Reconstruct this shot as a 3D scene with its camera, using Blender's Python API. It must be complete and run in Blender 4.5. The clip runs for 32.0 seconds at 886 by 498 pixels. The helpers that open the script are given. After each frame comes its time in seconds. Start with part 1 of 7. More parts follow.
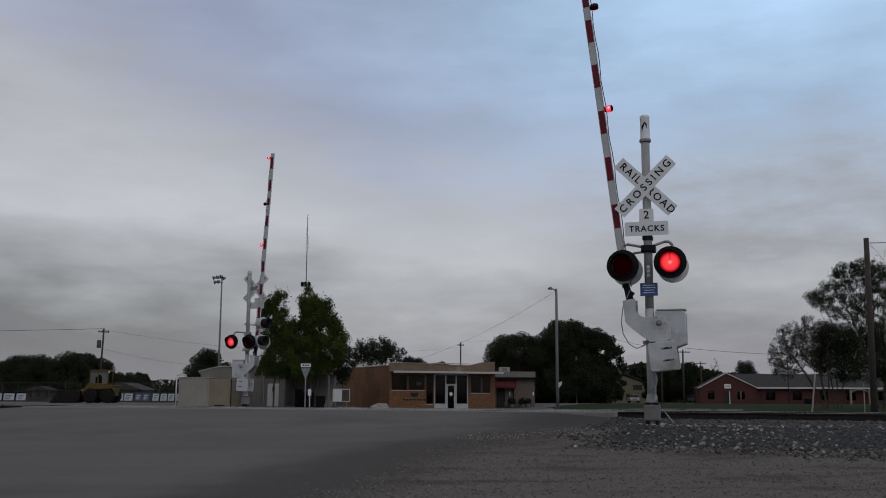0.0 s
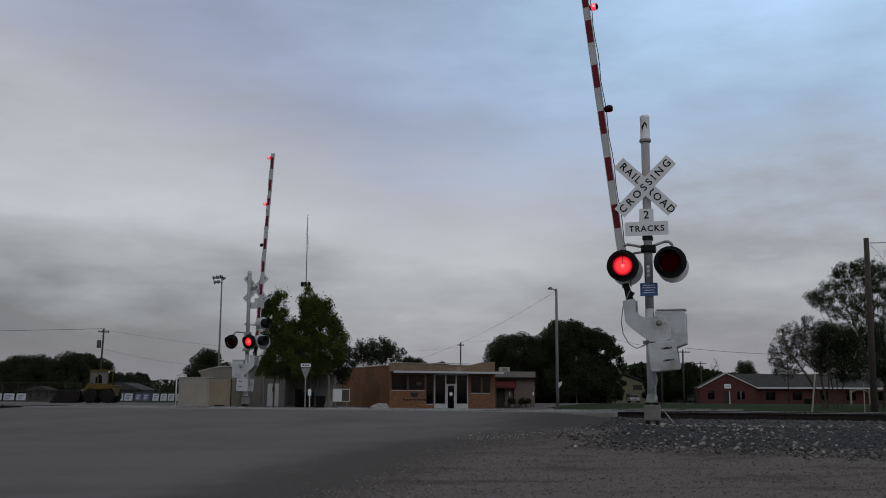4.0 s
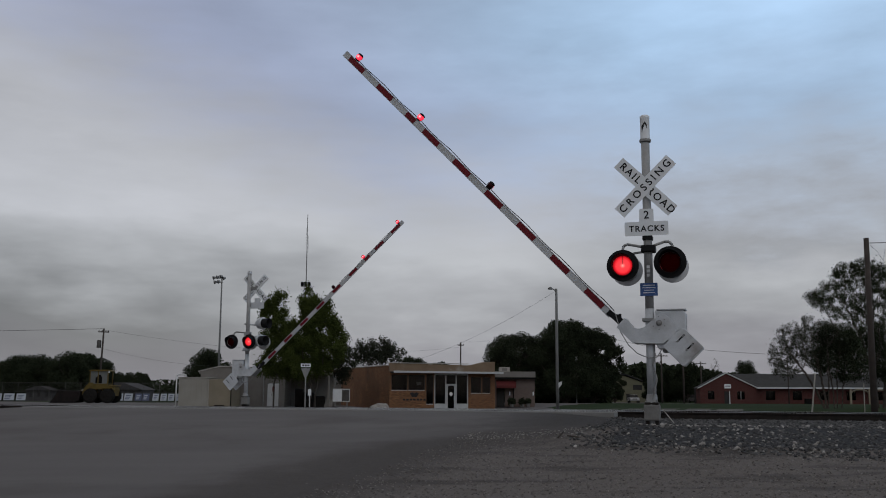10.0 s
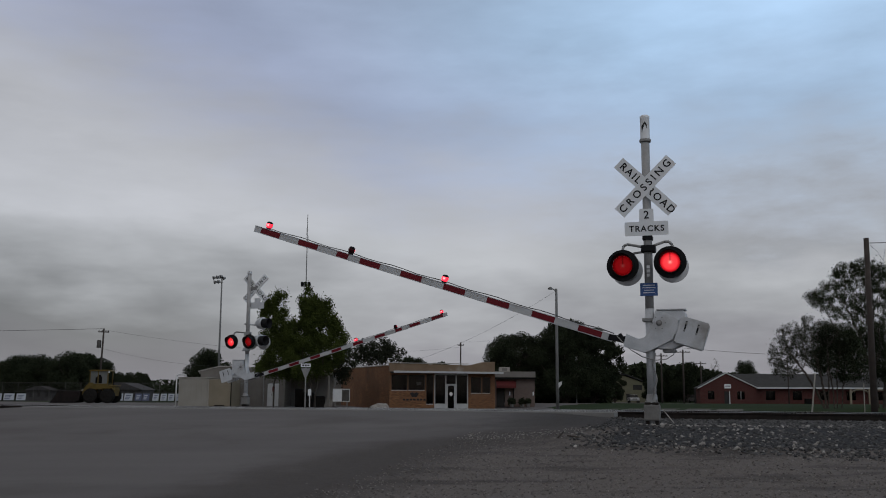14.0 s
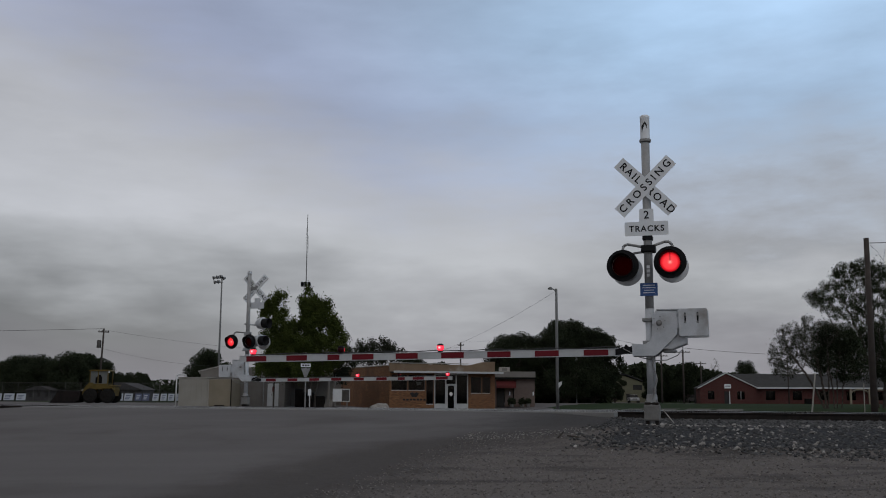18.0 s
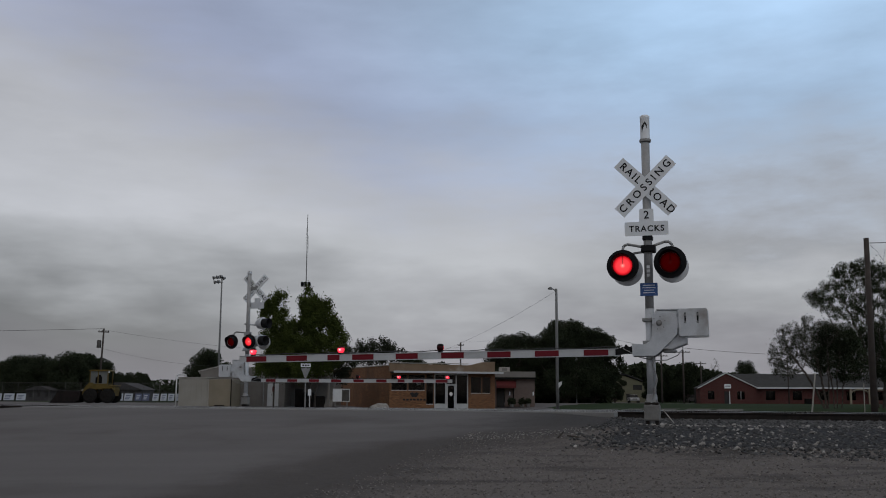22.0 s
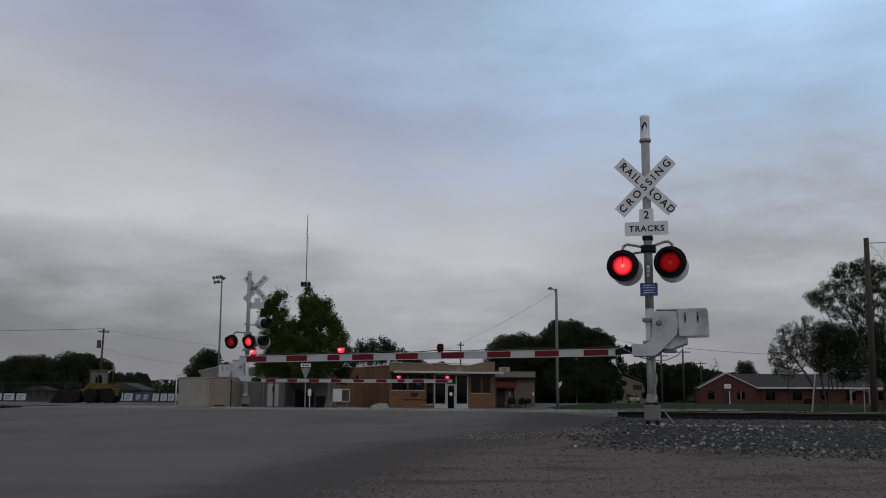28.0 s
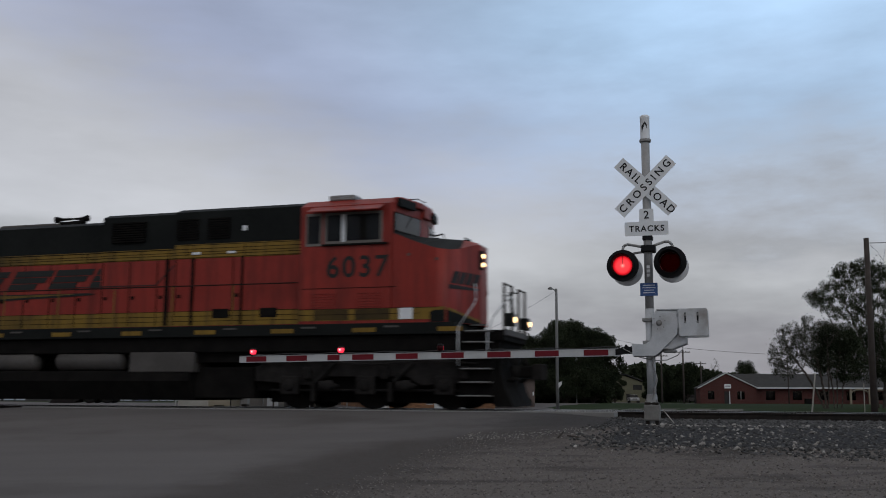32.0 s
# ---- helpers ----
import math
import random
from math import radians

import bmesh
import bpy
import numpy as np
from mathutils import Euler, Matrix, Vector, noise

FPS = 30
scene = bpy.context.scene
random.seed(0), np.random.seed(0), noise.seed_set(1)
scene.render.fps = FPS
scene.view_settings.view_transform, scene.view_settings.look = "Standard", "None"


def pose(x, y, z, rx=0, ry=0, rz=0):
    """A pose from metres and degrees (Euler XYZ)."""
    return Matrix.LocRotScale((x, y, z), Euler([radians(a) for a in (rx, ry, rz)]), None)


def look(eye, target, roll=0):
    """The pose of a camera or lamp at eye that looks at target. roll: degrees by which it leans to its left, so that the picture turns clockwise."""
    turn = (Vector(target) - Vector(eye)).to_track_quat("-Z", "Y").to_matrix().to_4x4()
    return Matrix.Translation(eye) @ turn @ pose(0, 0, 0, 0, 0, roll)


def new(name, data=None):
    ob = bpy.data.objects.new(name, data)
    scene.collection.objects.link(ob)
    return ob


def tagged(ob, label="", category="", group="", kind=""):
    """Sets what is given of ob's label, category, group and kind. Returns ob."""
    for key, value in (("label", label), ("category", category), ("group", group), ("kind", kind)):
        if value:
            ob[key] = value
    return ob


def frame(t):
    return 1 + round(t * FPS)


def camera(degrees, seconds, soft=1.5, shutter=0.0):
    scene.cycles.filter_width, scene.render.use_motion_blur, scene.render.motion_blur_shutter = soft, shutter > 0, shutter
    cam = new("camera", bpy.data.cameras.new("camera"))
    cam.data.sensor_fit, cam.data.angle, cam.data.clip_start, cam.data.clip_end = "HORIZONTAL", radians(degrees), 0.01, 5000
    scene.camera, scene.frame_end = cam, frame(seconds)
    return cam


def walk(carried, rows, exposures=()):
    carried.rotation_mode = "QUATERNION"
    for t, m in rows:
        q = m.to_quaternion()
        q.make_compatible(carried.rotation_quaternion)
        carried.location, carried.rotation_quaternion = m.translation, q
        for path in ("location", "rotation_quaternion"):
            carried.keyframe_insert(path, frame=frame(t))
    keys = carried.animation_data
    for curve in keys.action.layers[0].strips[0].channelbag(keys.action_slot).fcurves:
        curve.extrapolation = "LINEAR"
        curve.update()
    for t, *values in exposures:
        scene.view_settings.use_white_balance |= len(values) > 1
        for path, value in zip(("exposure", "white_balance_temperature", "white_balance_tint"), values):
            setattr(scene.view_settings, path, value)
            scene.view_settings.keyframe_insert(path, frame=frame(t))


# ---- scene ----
# camera: one fixed pose, tilted up, low beside the road
cam = camera(49.0, 32.0, soft=1.0, shutter=0.14)
EYE = (0.0, 0.0, 1.1)
STAND = look(EYE, (0.0, 100.0, 1.1 + 100.0 * 0.14797), 0.258)
walk(cam, [(0.0, STAND), (32.0, STAND)], exposures=((0.0, 0.0), (31.7, 0.0), (32.0, 0.12)))

# ---- world and sun: dusk under a broken overcast ----
TURN = radians(17.0)          # the tracks recede to the left by this angle
CU, SU = math.cos(TURN), math.sin(TURN)


BLUE_WEST, BLUE_EAST, BLUE_TOP = (0.332, 0.372, 0.510), (0.36, 0.478, 0.645), (0.44, 0.628, 0.87)


def make_world():
    w = bpy.data.worlds.new("dusk_sky")
    scene.world = w
    w.use_nodes = True
    nt = w.node_tree
    nt.nodes.clear()
    N, K = nt.nodes.new, nt.links.new
    out, bg = N("ShaderNodeOutputWorld"), N("ShaderNodeBackground")
    K(bg.outputs[0], out.inputs[0])
    sky = N("ShaderNodeTexSky")
    sky.sky_type, sky.sun_disc = "NISHITA", False
    sky.sun_elevation, sky.sun_rotation = radians(12.0), radians(150.0)
    skys = N("ShaderNodeMix")
    skys.data_type, skys.blend_type = "RGBA", "MULTIPLY"
    skys.inputs[0].default_value = 1.0
    K(sky.outputs[0], skys.inputs[6])
    skys.inputs[7].default_value = (0.10, 0.10, 0.10, 1)
    tc = N("ShaderNodeTexCoord")
    sep = N("ShaderNodeSeparateXYZ")
    K(tc.outputs["Generated"], sep.inputs[0])
    # clouds lie in long flat banks: stretch the noise along the horizon
    mp = N("ShaderNodeMapping")
    mp.inputs["Scale"].default_value = (1.5, 1.5, 5.0)
    mp.inputs["Rotation"].default_value = (0.05, 0.10, 0.4)
    K(tc.outputs["Generated"], mp.inputs[0])
    n1 = N("ShaderNodeTexNoise")
    n1.inputs["Scale"].default_value, n1.inputs["Detail"].default_value, n1.inputs["Roughness"].default_value = 2.2, 5.0, 0.52
    K(mp.outputs[0], n1.inputs[0])
    mp2 = N("ShaderNodeMapping")
    mp2.inputs["Scale"].default_value = (1.5, 1.5, 7.5)
    mp2.inputs["Rotation"].default_value = (0.03, 0.07, 1.1)
    K(tc.outputs["Generated"], mp2.inputs[0])
    n2 = N("ShaderNodeTexNoise")
    n2.inputs["Scale"].default_value, n2.inputs["Detail"].default_value, n2.inputs["Roughness"].default_value = 3.0, 4.0, 0.5
    K(mp2.outputs[0], n2.inputs[0])

    def mth(op, a, b=None, clamp=False):
        m = N("ShaderNodeMath")
        m.operation, m.use_clamp = op, clamp
        for i, v in enumerate((a, b)):
            if v is None:
                continue
            if isinstance(v, (int, float)):
                m.inputs[i].default_value = v
            else:
                K(v, m.inputs[i])
        return m.outputs[0]

    wob = mth("ADD", mth("MULTIPLY", mth("SUBTRACT", n1.outputs[0], 0.5), 0.20), mth("MULTIPLY", mth("SUBTRACT", n2.outputs[0], 0.5), 0.03))
    el = mth("ADD", sep.outputs[2], wob)
    ramp = N("ShaderNodeValToRGB")
    K(el, ramp.inputs[0])
    cr = ramp.color_ramp
    stops = [(0.0, (0.285, 0.278, 0.305)), (0.045, (0.31, 0.304, 0.33)), (0.08, (0.42, 0.42, 0.44)), (0.13, (0.53, 0.535, 0.555)), (0.20, (0.50, 0.503, 0.53)),
             (0.26, (0.485, 0.487, 0.515)), (0.32, (0.47, 0.475, 0.51)), (0.40, (0.46, 0.465, 0.50)), (0.55, (0.40, 0.405, 0.43)), (1.0, (0.40, 0.395, 0.395))]
    while len(cr.elements) < len(stops):
        cr.elements.new(0.5)
    for e, (p, c) in zip(cr.elements, stops):
        e.position, e.color = p, (c[0] * 0.982, c[1], c[2] * 1.02, 1)
    def soft(v, lo, hi, a=0.0, c=1.0):
        q = N("ShaderNodeMapRange")
        q.interpolation_type = "SMOOTHSTEP"
        K(v, q.inputs[0])
        q.inputs[1].default_value, q.inputs[2].default_value, q.inputs[3].default_value, q.inputs[4].default_value = lo, hi, a, c
        return q.outputs[0]

    def blend(f, a, c):
        q = N("ShaderNodeMix")
        q.data_type = "RGBA"
        K(f, q.inputs[0])
        for k, v in ((6, a), (7, c)):
            if isinstance(v, tuple):
                q.inputs[k].default_value = (*v, 1)
            else:
                K(v, q.inputs[k])
        return q.outputs[2]

    X, Z = sep.outputs[0], sep.outputs[2]
    mp3 = N("ShaderNodeMapping")
    mp3.inputs["Scale"].default_value = (2.2, 2.2, 7.0)
    mp3.inputs["Rotation"].default_value = (0.0, 0.22, 0.2)
    K(tc.outputs["Generated"], mp3.inputs[0])
    n3 = N("ShaderNodeTexNoise")
    n3.inputs["Scale"].default_value, n3.inputs["Detail"].default_value, n3.inputs["Roughness"].default_value = 5.0, 6.0, 0.58
    K(mp3.outputs[0], n3.inputs[0])
    wisp = mth("SUBTRACT", n3.outputs[0], 0.5)
    # the thinner, bluer cloud begins lower in the east than in the west
    edge = mth("ADD", 0.218, mth("MULTIPLY", mth("MAXIMUM", mth("SUBTRACT", -0.06, X), 0.0), 0.37))
    lift = mth("ADD", mth("SUBTRACT", Z, edge), mth("ADD", mth("MULTIPLY", wob, 0.45), mth("MULTIPLY", wisp, 0.10)))
    clear = soft(lift, -0.085, 0.085)
    clear = mth("MULTIPLY", clear, soft(Z, 0.62, 0.42))     # overhead it is grey again
    tone = soft(mth("ADD", X, mth("MULTIPLY", mth("SUBTRACT", Z, 0.25), 1.0)), -0.22, 0.34)
    blue = blend(tone, BLUE_WEST, BLUE_EAST)
    bright = mth("MULTIPLY", soft(mth("ADD", Z, mth("MULTIPLY", wisp, 0.06)), 0.26, 0.38), soft(mth("ADD", X, mth("MULTIPLY", wob, 0.6)), -0.12, 0.25))
    blue = blend(bright, blue, BLUE_TOP)
    far_east = mth("MULTIPLY", soft(X, 0.36, 0.43), mth("MULTIPLY", soft(Z, 0.20, 0.26), soft(Z, 0.36, 0.31)))
    blue = blend(mth("MULTIPLY", far_east, 0.6), blue, BLUE_TOP)
    sky_col = blend(clear, ramp.outputs[0], blue)
    # a heavier bank low in the west
    low = mth("SUBTRACT", 1.0, mth("ABSOLUTE", mth("MULTIPLY", mth("SUBTRACT", el, 0.078), 9.0)), True)
    west = mth("MULTIPLY", mth("SUBTRACT", -0.04, X), 4.2, True)
    low = mth("SUBTRACT", 1.0, mth("MULTIPLY", mth("MULTIPLY", low, west), 0.53))
    # and a long grey one over the east
    east = mth("SUBTRACT", 1.0, mth("ABSOLUTE", mth("MULTIPLY", mth("SUBTRACT", mth("ADD", Z, mth("MULTIPLY", wisp, 0.12)), 0.142), 11.0)), True)
    east = mth("MULTIPLY", east, mth("MULTIPLY", mth("SUBTRACT", X, 0.06), 6.0, True))
    low = mth("MULTIPLY", low, mth("SUBTRACT", 1.0, mth("MULTIPLY", east, 0.36)))
    bank = N("ShaderNodeMix")
    bank.data_type, bank.blend_type = "RGBA", "MULTIPLY"
    bank.inputs[0].default_value = 1.0
    K(sky_col, bank.inputs[6])
    lum = mth("ADD", mth("MULTIPLY", n1.outputs[0], 0.62), mth("MULTIPLY", n2.outputs[0], 0.22))
    lum = mth("ADD", lum, mth("MULTIPLY", wisp, 0.18))
    lum = mth("MULTIPLY", mth("ADD", lum, 0.59), low)
    K(lum, bank.inputs[7])
    tot = N("ShaderNodeMix")
    tot.data_type = "RGBA"
    tot.inputs[0].default_value = 0.96
    K(skys.outputs[2], tot.inputs[6])
    K(bank.outputs[2], tot.inputs[7])
    K(tot.outputs[2], bg.inputs[0])
    bg.inputs[1].default_value = 1.0


make_world()
sun = new("sun", bpy.data.lights.new("sun", "SUN"))
sun.data.energy, sun.data.angle, sun.data.color = 0.4, radians(30), (1.0, 0.95, 0.90)
sun.matrix_world = look((0, 0, 60), (-14.0, 40.0, 25.0))


# ---- materials ----
def surface(name, c1, c2, scale=6.0, rough=0.7, metal=0.0, bump=0.15, fine=60.0, depth=0.01, stain=None, island=0.0, spec=0.22, grain=0.45, streak=None):
    """Two scales of variation between c1 and c2, stains, and a fine relief, in the object's own metres."""
    m = bpy.data.materials.new(name)
    m.use_nodes = True
    nt = m.node_tree
    N, K = nt.nodes.new, nt.links.new
    b = nt.nodes["Principled BSDF"]
    tc = N("ShaderNodeTexCoord")
    a, f = N("ShaderNodeTexNoise"), N("ShaderNodeTexNoise")
    a.inputs["Scale"].default_value, a.inputs["Detail"].default_value = scale, 5.0
    f.inputs["Scale"].default_value, f.inputs["Detail"].default_value = fine, 3.0
    K(tc.outputs["Object"], a.inputs[0]), K(tc.outputs["Object"], f.inputs[0])
    s = N("ShaderNodeMath")
    s.operation = "MULTIPLY_ADD"
    K(f.outputs[0], s.inputs[0])
    s.inputs[1].default_value = grain
    K(a.outputs[0], s.inputs[2])
    r = N("ShaderNodeMapRange")
    K(s.outputs[0], r.inputs[0])
    r.inputs[1].default_value, r.inputs[2].default_value = 0.225 + grain / 2, 0.775 + grain / 2
    mx = N("ShaderNodeMix")
    mx.data_type = "RGBA"
    K(r.outputs[0], mx.inputs[0])
    mx.inputs[6].default_value, mx.inputs[7].default_value = (*c1, 1), (*c2, 1)
    col = mx.outputs[2]
    if stain:
        g, q, m2 = N("ShaderNodeTexNoise"), N("ShaderNodeMapRange"), N("ShaderNodeMix")
        g.inputs["Scale"].default_value, g.inputs["Detail"].default_value = scale * 0.45, 6.0
        K(tc.outputs["Object"], g.inputs[0]), K(g.outputs[0], q.inputs[0])
        q.inputs[1].default_value, q.inputs[2].default_value = 0.56, 0.74
        m2.data_type = "RGBA"
        K(q.outputs[0], m2.inputs[0]), K(col, m2.inputs[6])
        m2.inputs[7].default_value = (*stain, 1)
        col = m2.outputs[2]
    if streak:
        # grime that has run down the surface
        mp, g2, q2, m3 = N("ShaderNodeMapping"), N("ShaderNodeTexNoise"), N("ShaderNodeMapRange"), N("ShaderNodeMix")
        mp.inputs["Scale"].default_value = (3.2, 3.2, 0.35)
        g2.inputs["Scale"].default_value, g2.inputs["Detail"].default_value, g2.inputs["Roughness"].default_value = 1.6, 6.0, 0.62
        K(tc.outputs["Object"], mp.inputs[0]), K(mp.outputs[0], g2.inputs[0]), K(g2.outputs[0], q2.inputs[0])
        q2.inputs[1].default_value, q2.inputs[2].default_value, q2.inputs[4].default_value = 0.46, 0.74, 0.75
        m3.data_type = "RGBA"
        K(q2.outputs[0], m3.inputs[0]), K(col, m3.inputs[6])
        m3.inputs[7].default_value = (*streak, 1)
        col = m3.outputs[2]
    if island:
        gi, hs, ad = N("ShaderNodeNewGeometry"), N("ShaderNodeHueSaturation"), N("ShaderNodeMapRange")
        K(gi.outputs["Random Per Island"], ad.inputs[0])
        ad.inputs[3].default_value, ad.inputs[4].default_value = 1 - island, 1 + island
        K(ad.outputs[0], hs.inputs["Value"]), K(col, hs.inputs["Color"])
        col = hs.outputs[0]
    K(col, b.inputs["Base Color"])
    b.inputs["Roughness"].default_value, b.inputs["Metallic"].default_value = rough, metal
    b.inputs["Specular IOR Level"].default_value = spec
    if bump:
        bp = N("ShaderNodeBump")
        bp.inputs["Strength"].default_value, bp.inputs["Distance"].default_value = bump, depth
        K(s.outputs[0], bp.inputs["Height"]), K(bp.outputs[0], b.inputs["Normal"])
    return m


def brick_material(name, c1, c2, mortar, w=0.21, h=0.075, up="XZ", rough=0.85, stain=None):
    m = surface(name, c1, c2, 0.6, rough, 0, 0.0, stain=stain)
    nt = m.node_tree
    N, K = nt.nodes.new, nt.links.new
    b = nt.nodes["Principled BSDF"]
    tc, sp, cb, br = N("ShaderNodeTexCoord"), N("ShaderNodeSeparateXYZ"), N("ShaderNodeCombineXYZ"), N("ShaderNodeTexBrick")
    K(tc.outputs["Object"], sp.inputs[0])
    add = N("ShaderNodeMath")
    K(sp.outputs[0], add.inputs[0]), K(sp.outputs[1], add.inputs[1])
    K(add.outputs[0], cb.inputs[0]), K(sp.outputs[2], cb.inputs[1])
    K(cb.outputs[0], br.inputs[0])
    br.inputs["Scale"].default_value, br.inputs["Brick Width"].default_value, br.inputs["Row Height"].default_value = 1.0, w, h
    br.inputs["Mortar Size"].default_value = 0.008
    src = b.inputs["Base Color"].links[0].from_socket
    K(src, br.inputs["Color1"])
    br.inputs["Color2"].default_value = (*[x * 0.92 for x in c1], 1)
    br.inputs["Mortar"].default_value = (*mortar, 1)
    K(br.outputs[0], b.inputs["Base Color"])
    bp = N("ShaderNodeBump")
    bp.inputs["Strength"].default_value, bp.inputs["Distance"].default_value = 0.4, 0.01
    bp.invert = True
    K(br.outputs[1], bp.inputs["Height"]), K(bp.outputs[0], b.inputs["Normal"])
    return m


def glow(name, color, strength, base=(0.3, 0.01, 0.01)):
    m = bpy.data.materials.new(name)
    m.use_nodes = True
    b = m.node_tree.nodes["Principled BSDF"]
    b.inputs["Base Color"].default_value = (*base, 1)
    b.inputs["Roughness"].default_value = 0.25
    b.inputs["Emission Color"].default_value = (*color, 1)
    b.inputs["Emission Strength"].default_value = strength
    return m


def glass(name, tint=(0.42, 0.45, 0.46), rough=0.04, ior=1.3):
    m = bpy.data.materials.new(name)
    m.use_nodes = True
    nt = m.node_tree
    nt.nodes.clear()
    N, K = nt.nodes.new, nt.links.new
    out, mx, tr, gl, fr = N("ShaderNodeOutputMaterial"), N("ShaderNodeMixShader"), N("ShaderNodeBsdfTransparent"), N("ShaderNodeBsdfGlossy"), N("ShaderNodeFresnel")
    tr.inputs[0].default_value = (*tint, 1)
    gl.inputs["Roughness"].default_value = rough
    fr.inputs[0].default_value = ior
    K(fr.outputs[0], mx.inputs[0]), K(tr.outputs[0], mx.inputs[1]), K(gl.outputs[0], mx.inputs[2]), K(mx.outputs[0], out.inputs[0])
    return m


def leaf_material(name, c1, c2):
    m = surface(name, c1, c2, 0.5, 0.9, 0, 0.0, 3.0, island=0.3, spec=0.03)
    return m


M = {}
M["asphalt"] = surface("worn_asphalt", (0.055, 0.050, 0.048), (0.135, 0.123, 0.118), 0.28, 0.92, 0, 0.7, 38.0, 0.02, stain=(0.085, 0.076, 0.073), spec=0.08, grain=1.0)
def shoulder_material(name):
    """Worn asphalt that gives way to dark trodden dirt and then to pale gravel, across an edge that wanders; u runs along the tracks, n across them."""
    m = bpy.data.materials.new(name)
    m.use_nodes = True
    nt = m.node_tree
    N, K = nt.nodes.new, nt.links.new
    b = nt.nodes["Principled BSDF"]
    tc, sp = N("ShaderNodeTexCoord"), N("ShaderNodeSeparateXYZ")
    K(tc.outputs["Object"], sp.inputs[0])

    def mth(op, a, c=None, d=None, clamp=False):
        q = N("ShaderNodeMath")
        q.operation, q.use_clamp = op, clamp
        for i, v in enumerate((a, c, d)):
            if isinstance(v, (int, float)):
                q.inputs[i].default_value = v
            elif v is not None:
                K(v, q.inputs[i])
        return q.outputs[0]

    def tex(scale, detail=4.0, stretch=None, rough=0.55):
        q = N("ShaderNodeTexNoise")
        q.inputs["Scale"].default_value, q.inputs["Detail"].default_value, q.inputs["Roughness"].default_value = scale, detail, rough
        src = tc.outputs["Object"]
        if stretch:
            mp = N("ShaderNodeMapping")
            mp.inputs["Rotation"].default_value = (0, 0, TURN)
            mp.inputs["Scale"].default_value = stretch
            K(src, mp.inputs[0])
            src = mp.outputs[0]
        K(src, q.inputs[0])
        return q.outputs[0]

    def ramp(v, lo, hi, a=0.0, c=1.0):
        q = N("ShaderNodeMapRange")
        q.interpolation_type = "SMOOTHSTEP"
        K(v, q.inputs[0])
        q.inputs[1].default_value, q.inputs[2].default_value, q.inputs[3].default_value, q.inputs[4].default_value = lo, hi, a, c
        return q.outputs[0]

    def blend(f, a, c):
        q = N("ShaderNodeMix")
        q.data_type = "RGBA"
        K(f, q.inputs[0])
        for i, v in ((6, a), (7, c)):
            if isinstance(v, tuple):
                q.inputs[i].default_value = (*v, 1)
            else:
                K(v, q.inputs[i])
        return q.outputs[2]

    x, y = sp.outputs[0], sp.outputs[1]
    u = mth("SUBTRACT", mth("MULTIPLY", x, CU), mth("MULTIPLY", y, SU))
    n = mth("ADD", mth("MULTIPLY", x, SU), mth("MULTIPLY", y, CU))
    wide, mid, fine, grit = tex(0.35), tex(1.6, 5.0), tex(34.0, 3.0), tex(11.0, 4.0, None, 0.7)
    band = tex(0.7, 4.0, (0.22, 1.3, 1.0))
    wander = mth("MULTIPLY_ADD", mth("SUBTRACT", mid, 0.5), 1.5, mth("MULTIPLY", mth("SUBTRACT", grit, 0.5), 0.5))
    d = mth("ADD", mth("SUBTRACT", u, mth("ADD", -5.75, ramp(n, 13.2, 17.4, 0.0, 1.75))), wander)
    # asphalt: broad worn bands along the road's width, fine aggregate
    asphalt = blend(mth("MULTIPLY_ADD", fine, 0.35, mth("MULTIPLY", band, 0.65)), (0.082, 0.075, 0.074), (0.165, 0.152, 0.148))
    asphalt = blend(ramp(wide, 0.5, 0.72), asphalt, (0.098, 0.089, 0.085))
    dirt = blend(mth("MULTIPLY_ADD", grit, 0.5, mth("MULTIPLY", fine, 0.5)), (0.046, 0.0405, 0.0385), (0.112, 0.101, 0.095))
    pale = blend(mth("MULTIPLY_ADD", grit, 0.55, mth("MULTIPLY", fine, 0.45)), (0.064, 0.056, 0.052), (0.198, 0.175, 0.162))
    pale = blend(ramp(tex(0.9, 5.0, (0.6, 1.6, 1.0)), 0.50, 0.66, 0.0, 0.8), pale, (0.060, 0.054, 0.051))
    col = blend(ramp(d, -0.9, 0.75), asphalt, dirt)
    col = blend(mth("MULTIPLY", ramp(d, 1.35, 2.5), ramp(n, 16.4, 15.6)), col, pale)
    # a ragged strip of darker asphalt beside the track, at the end of the ballast
    strip = mth("MULTIPLY", ramp(mth("MULTIPLY_ADD", wander, 1.2, u), -5.6, -3.6), ramp(mth("MULTIPLY_ADD", wander, 0.8, n), 16.4, 17.6))
    col = blend(mth("MULTIPLY", strip, 0.75), col, (0.062, 0.057, 0.055))
    K(col, b.inputs["Base Color"])
    b.inputs["Roughness"].default_value, b.inputs["Specular IOR Level"].default_value = 0.94, 0.06
    bp = N("ShaderNodeBump")
    bp.inputs["Distance"].default_value = 0.035
    K(ramp(d, -0.4, 0.6, 0.35, 1.0), bp.inputs["Strength"])
    K(mth("MULTIPLY_ADD", fine, 0.6, mth("MULTIPLY", grit, 0.6)), bp.inputs["Height"]), K(bp.outputs[0], b.inputs["Normal"])
    return m


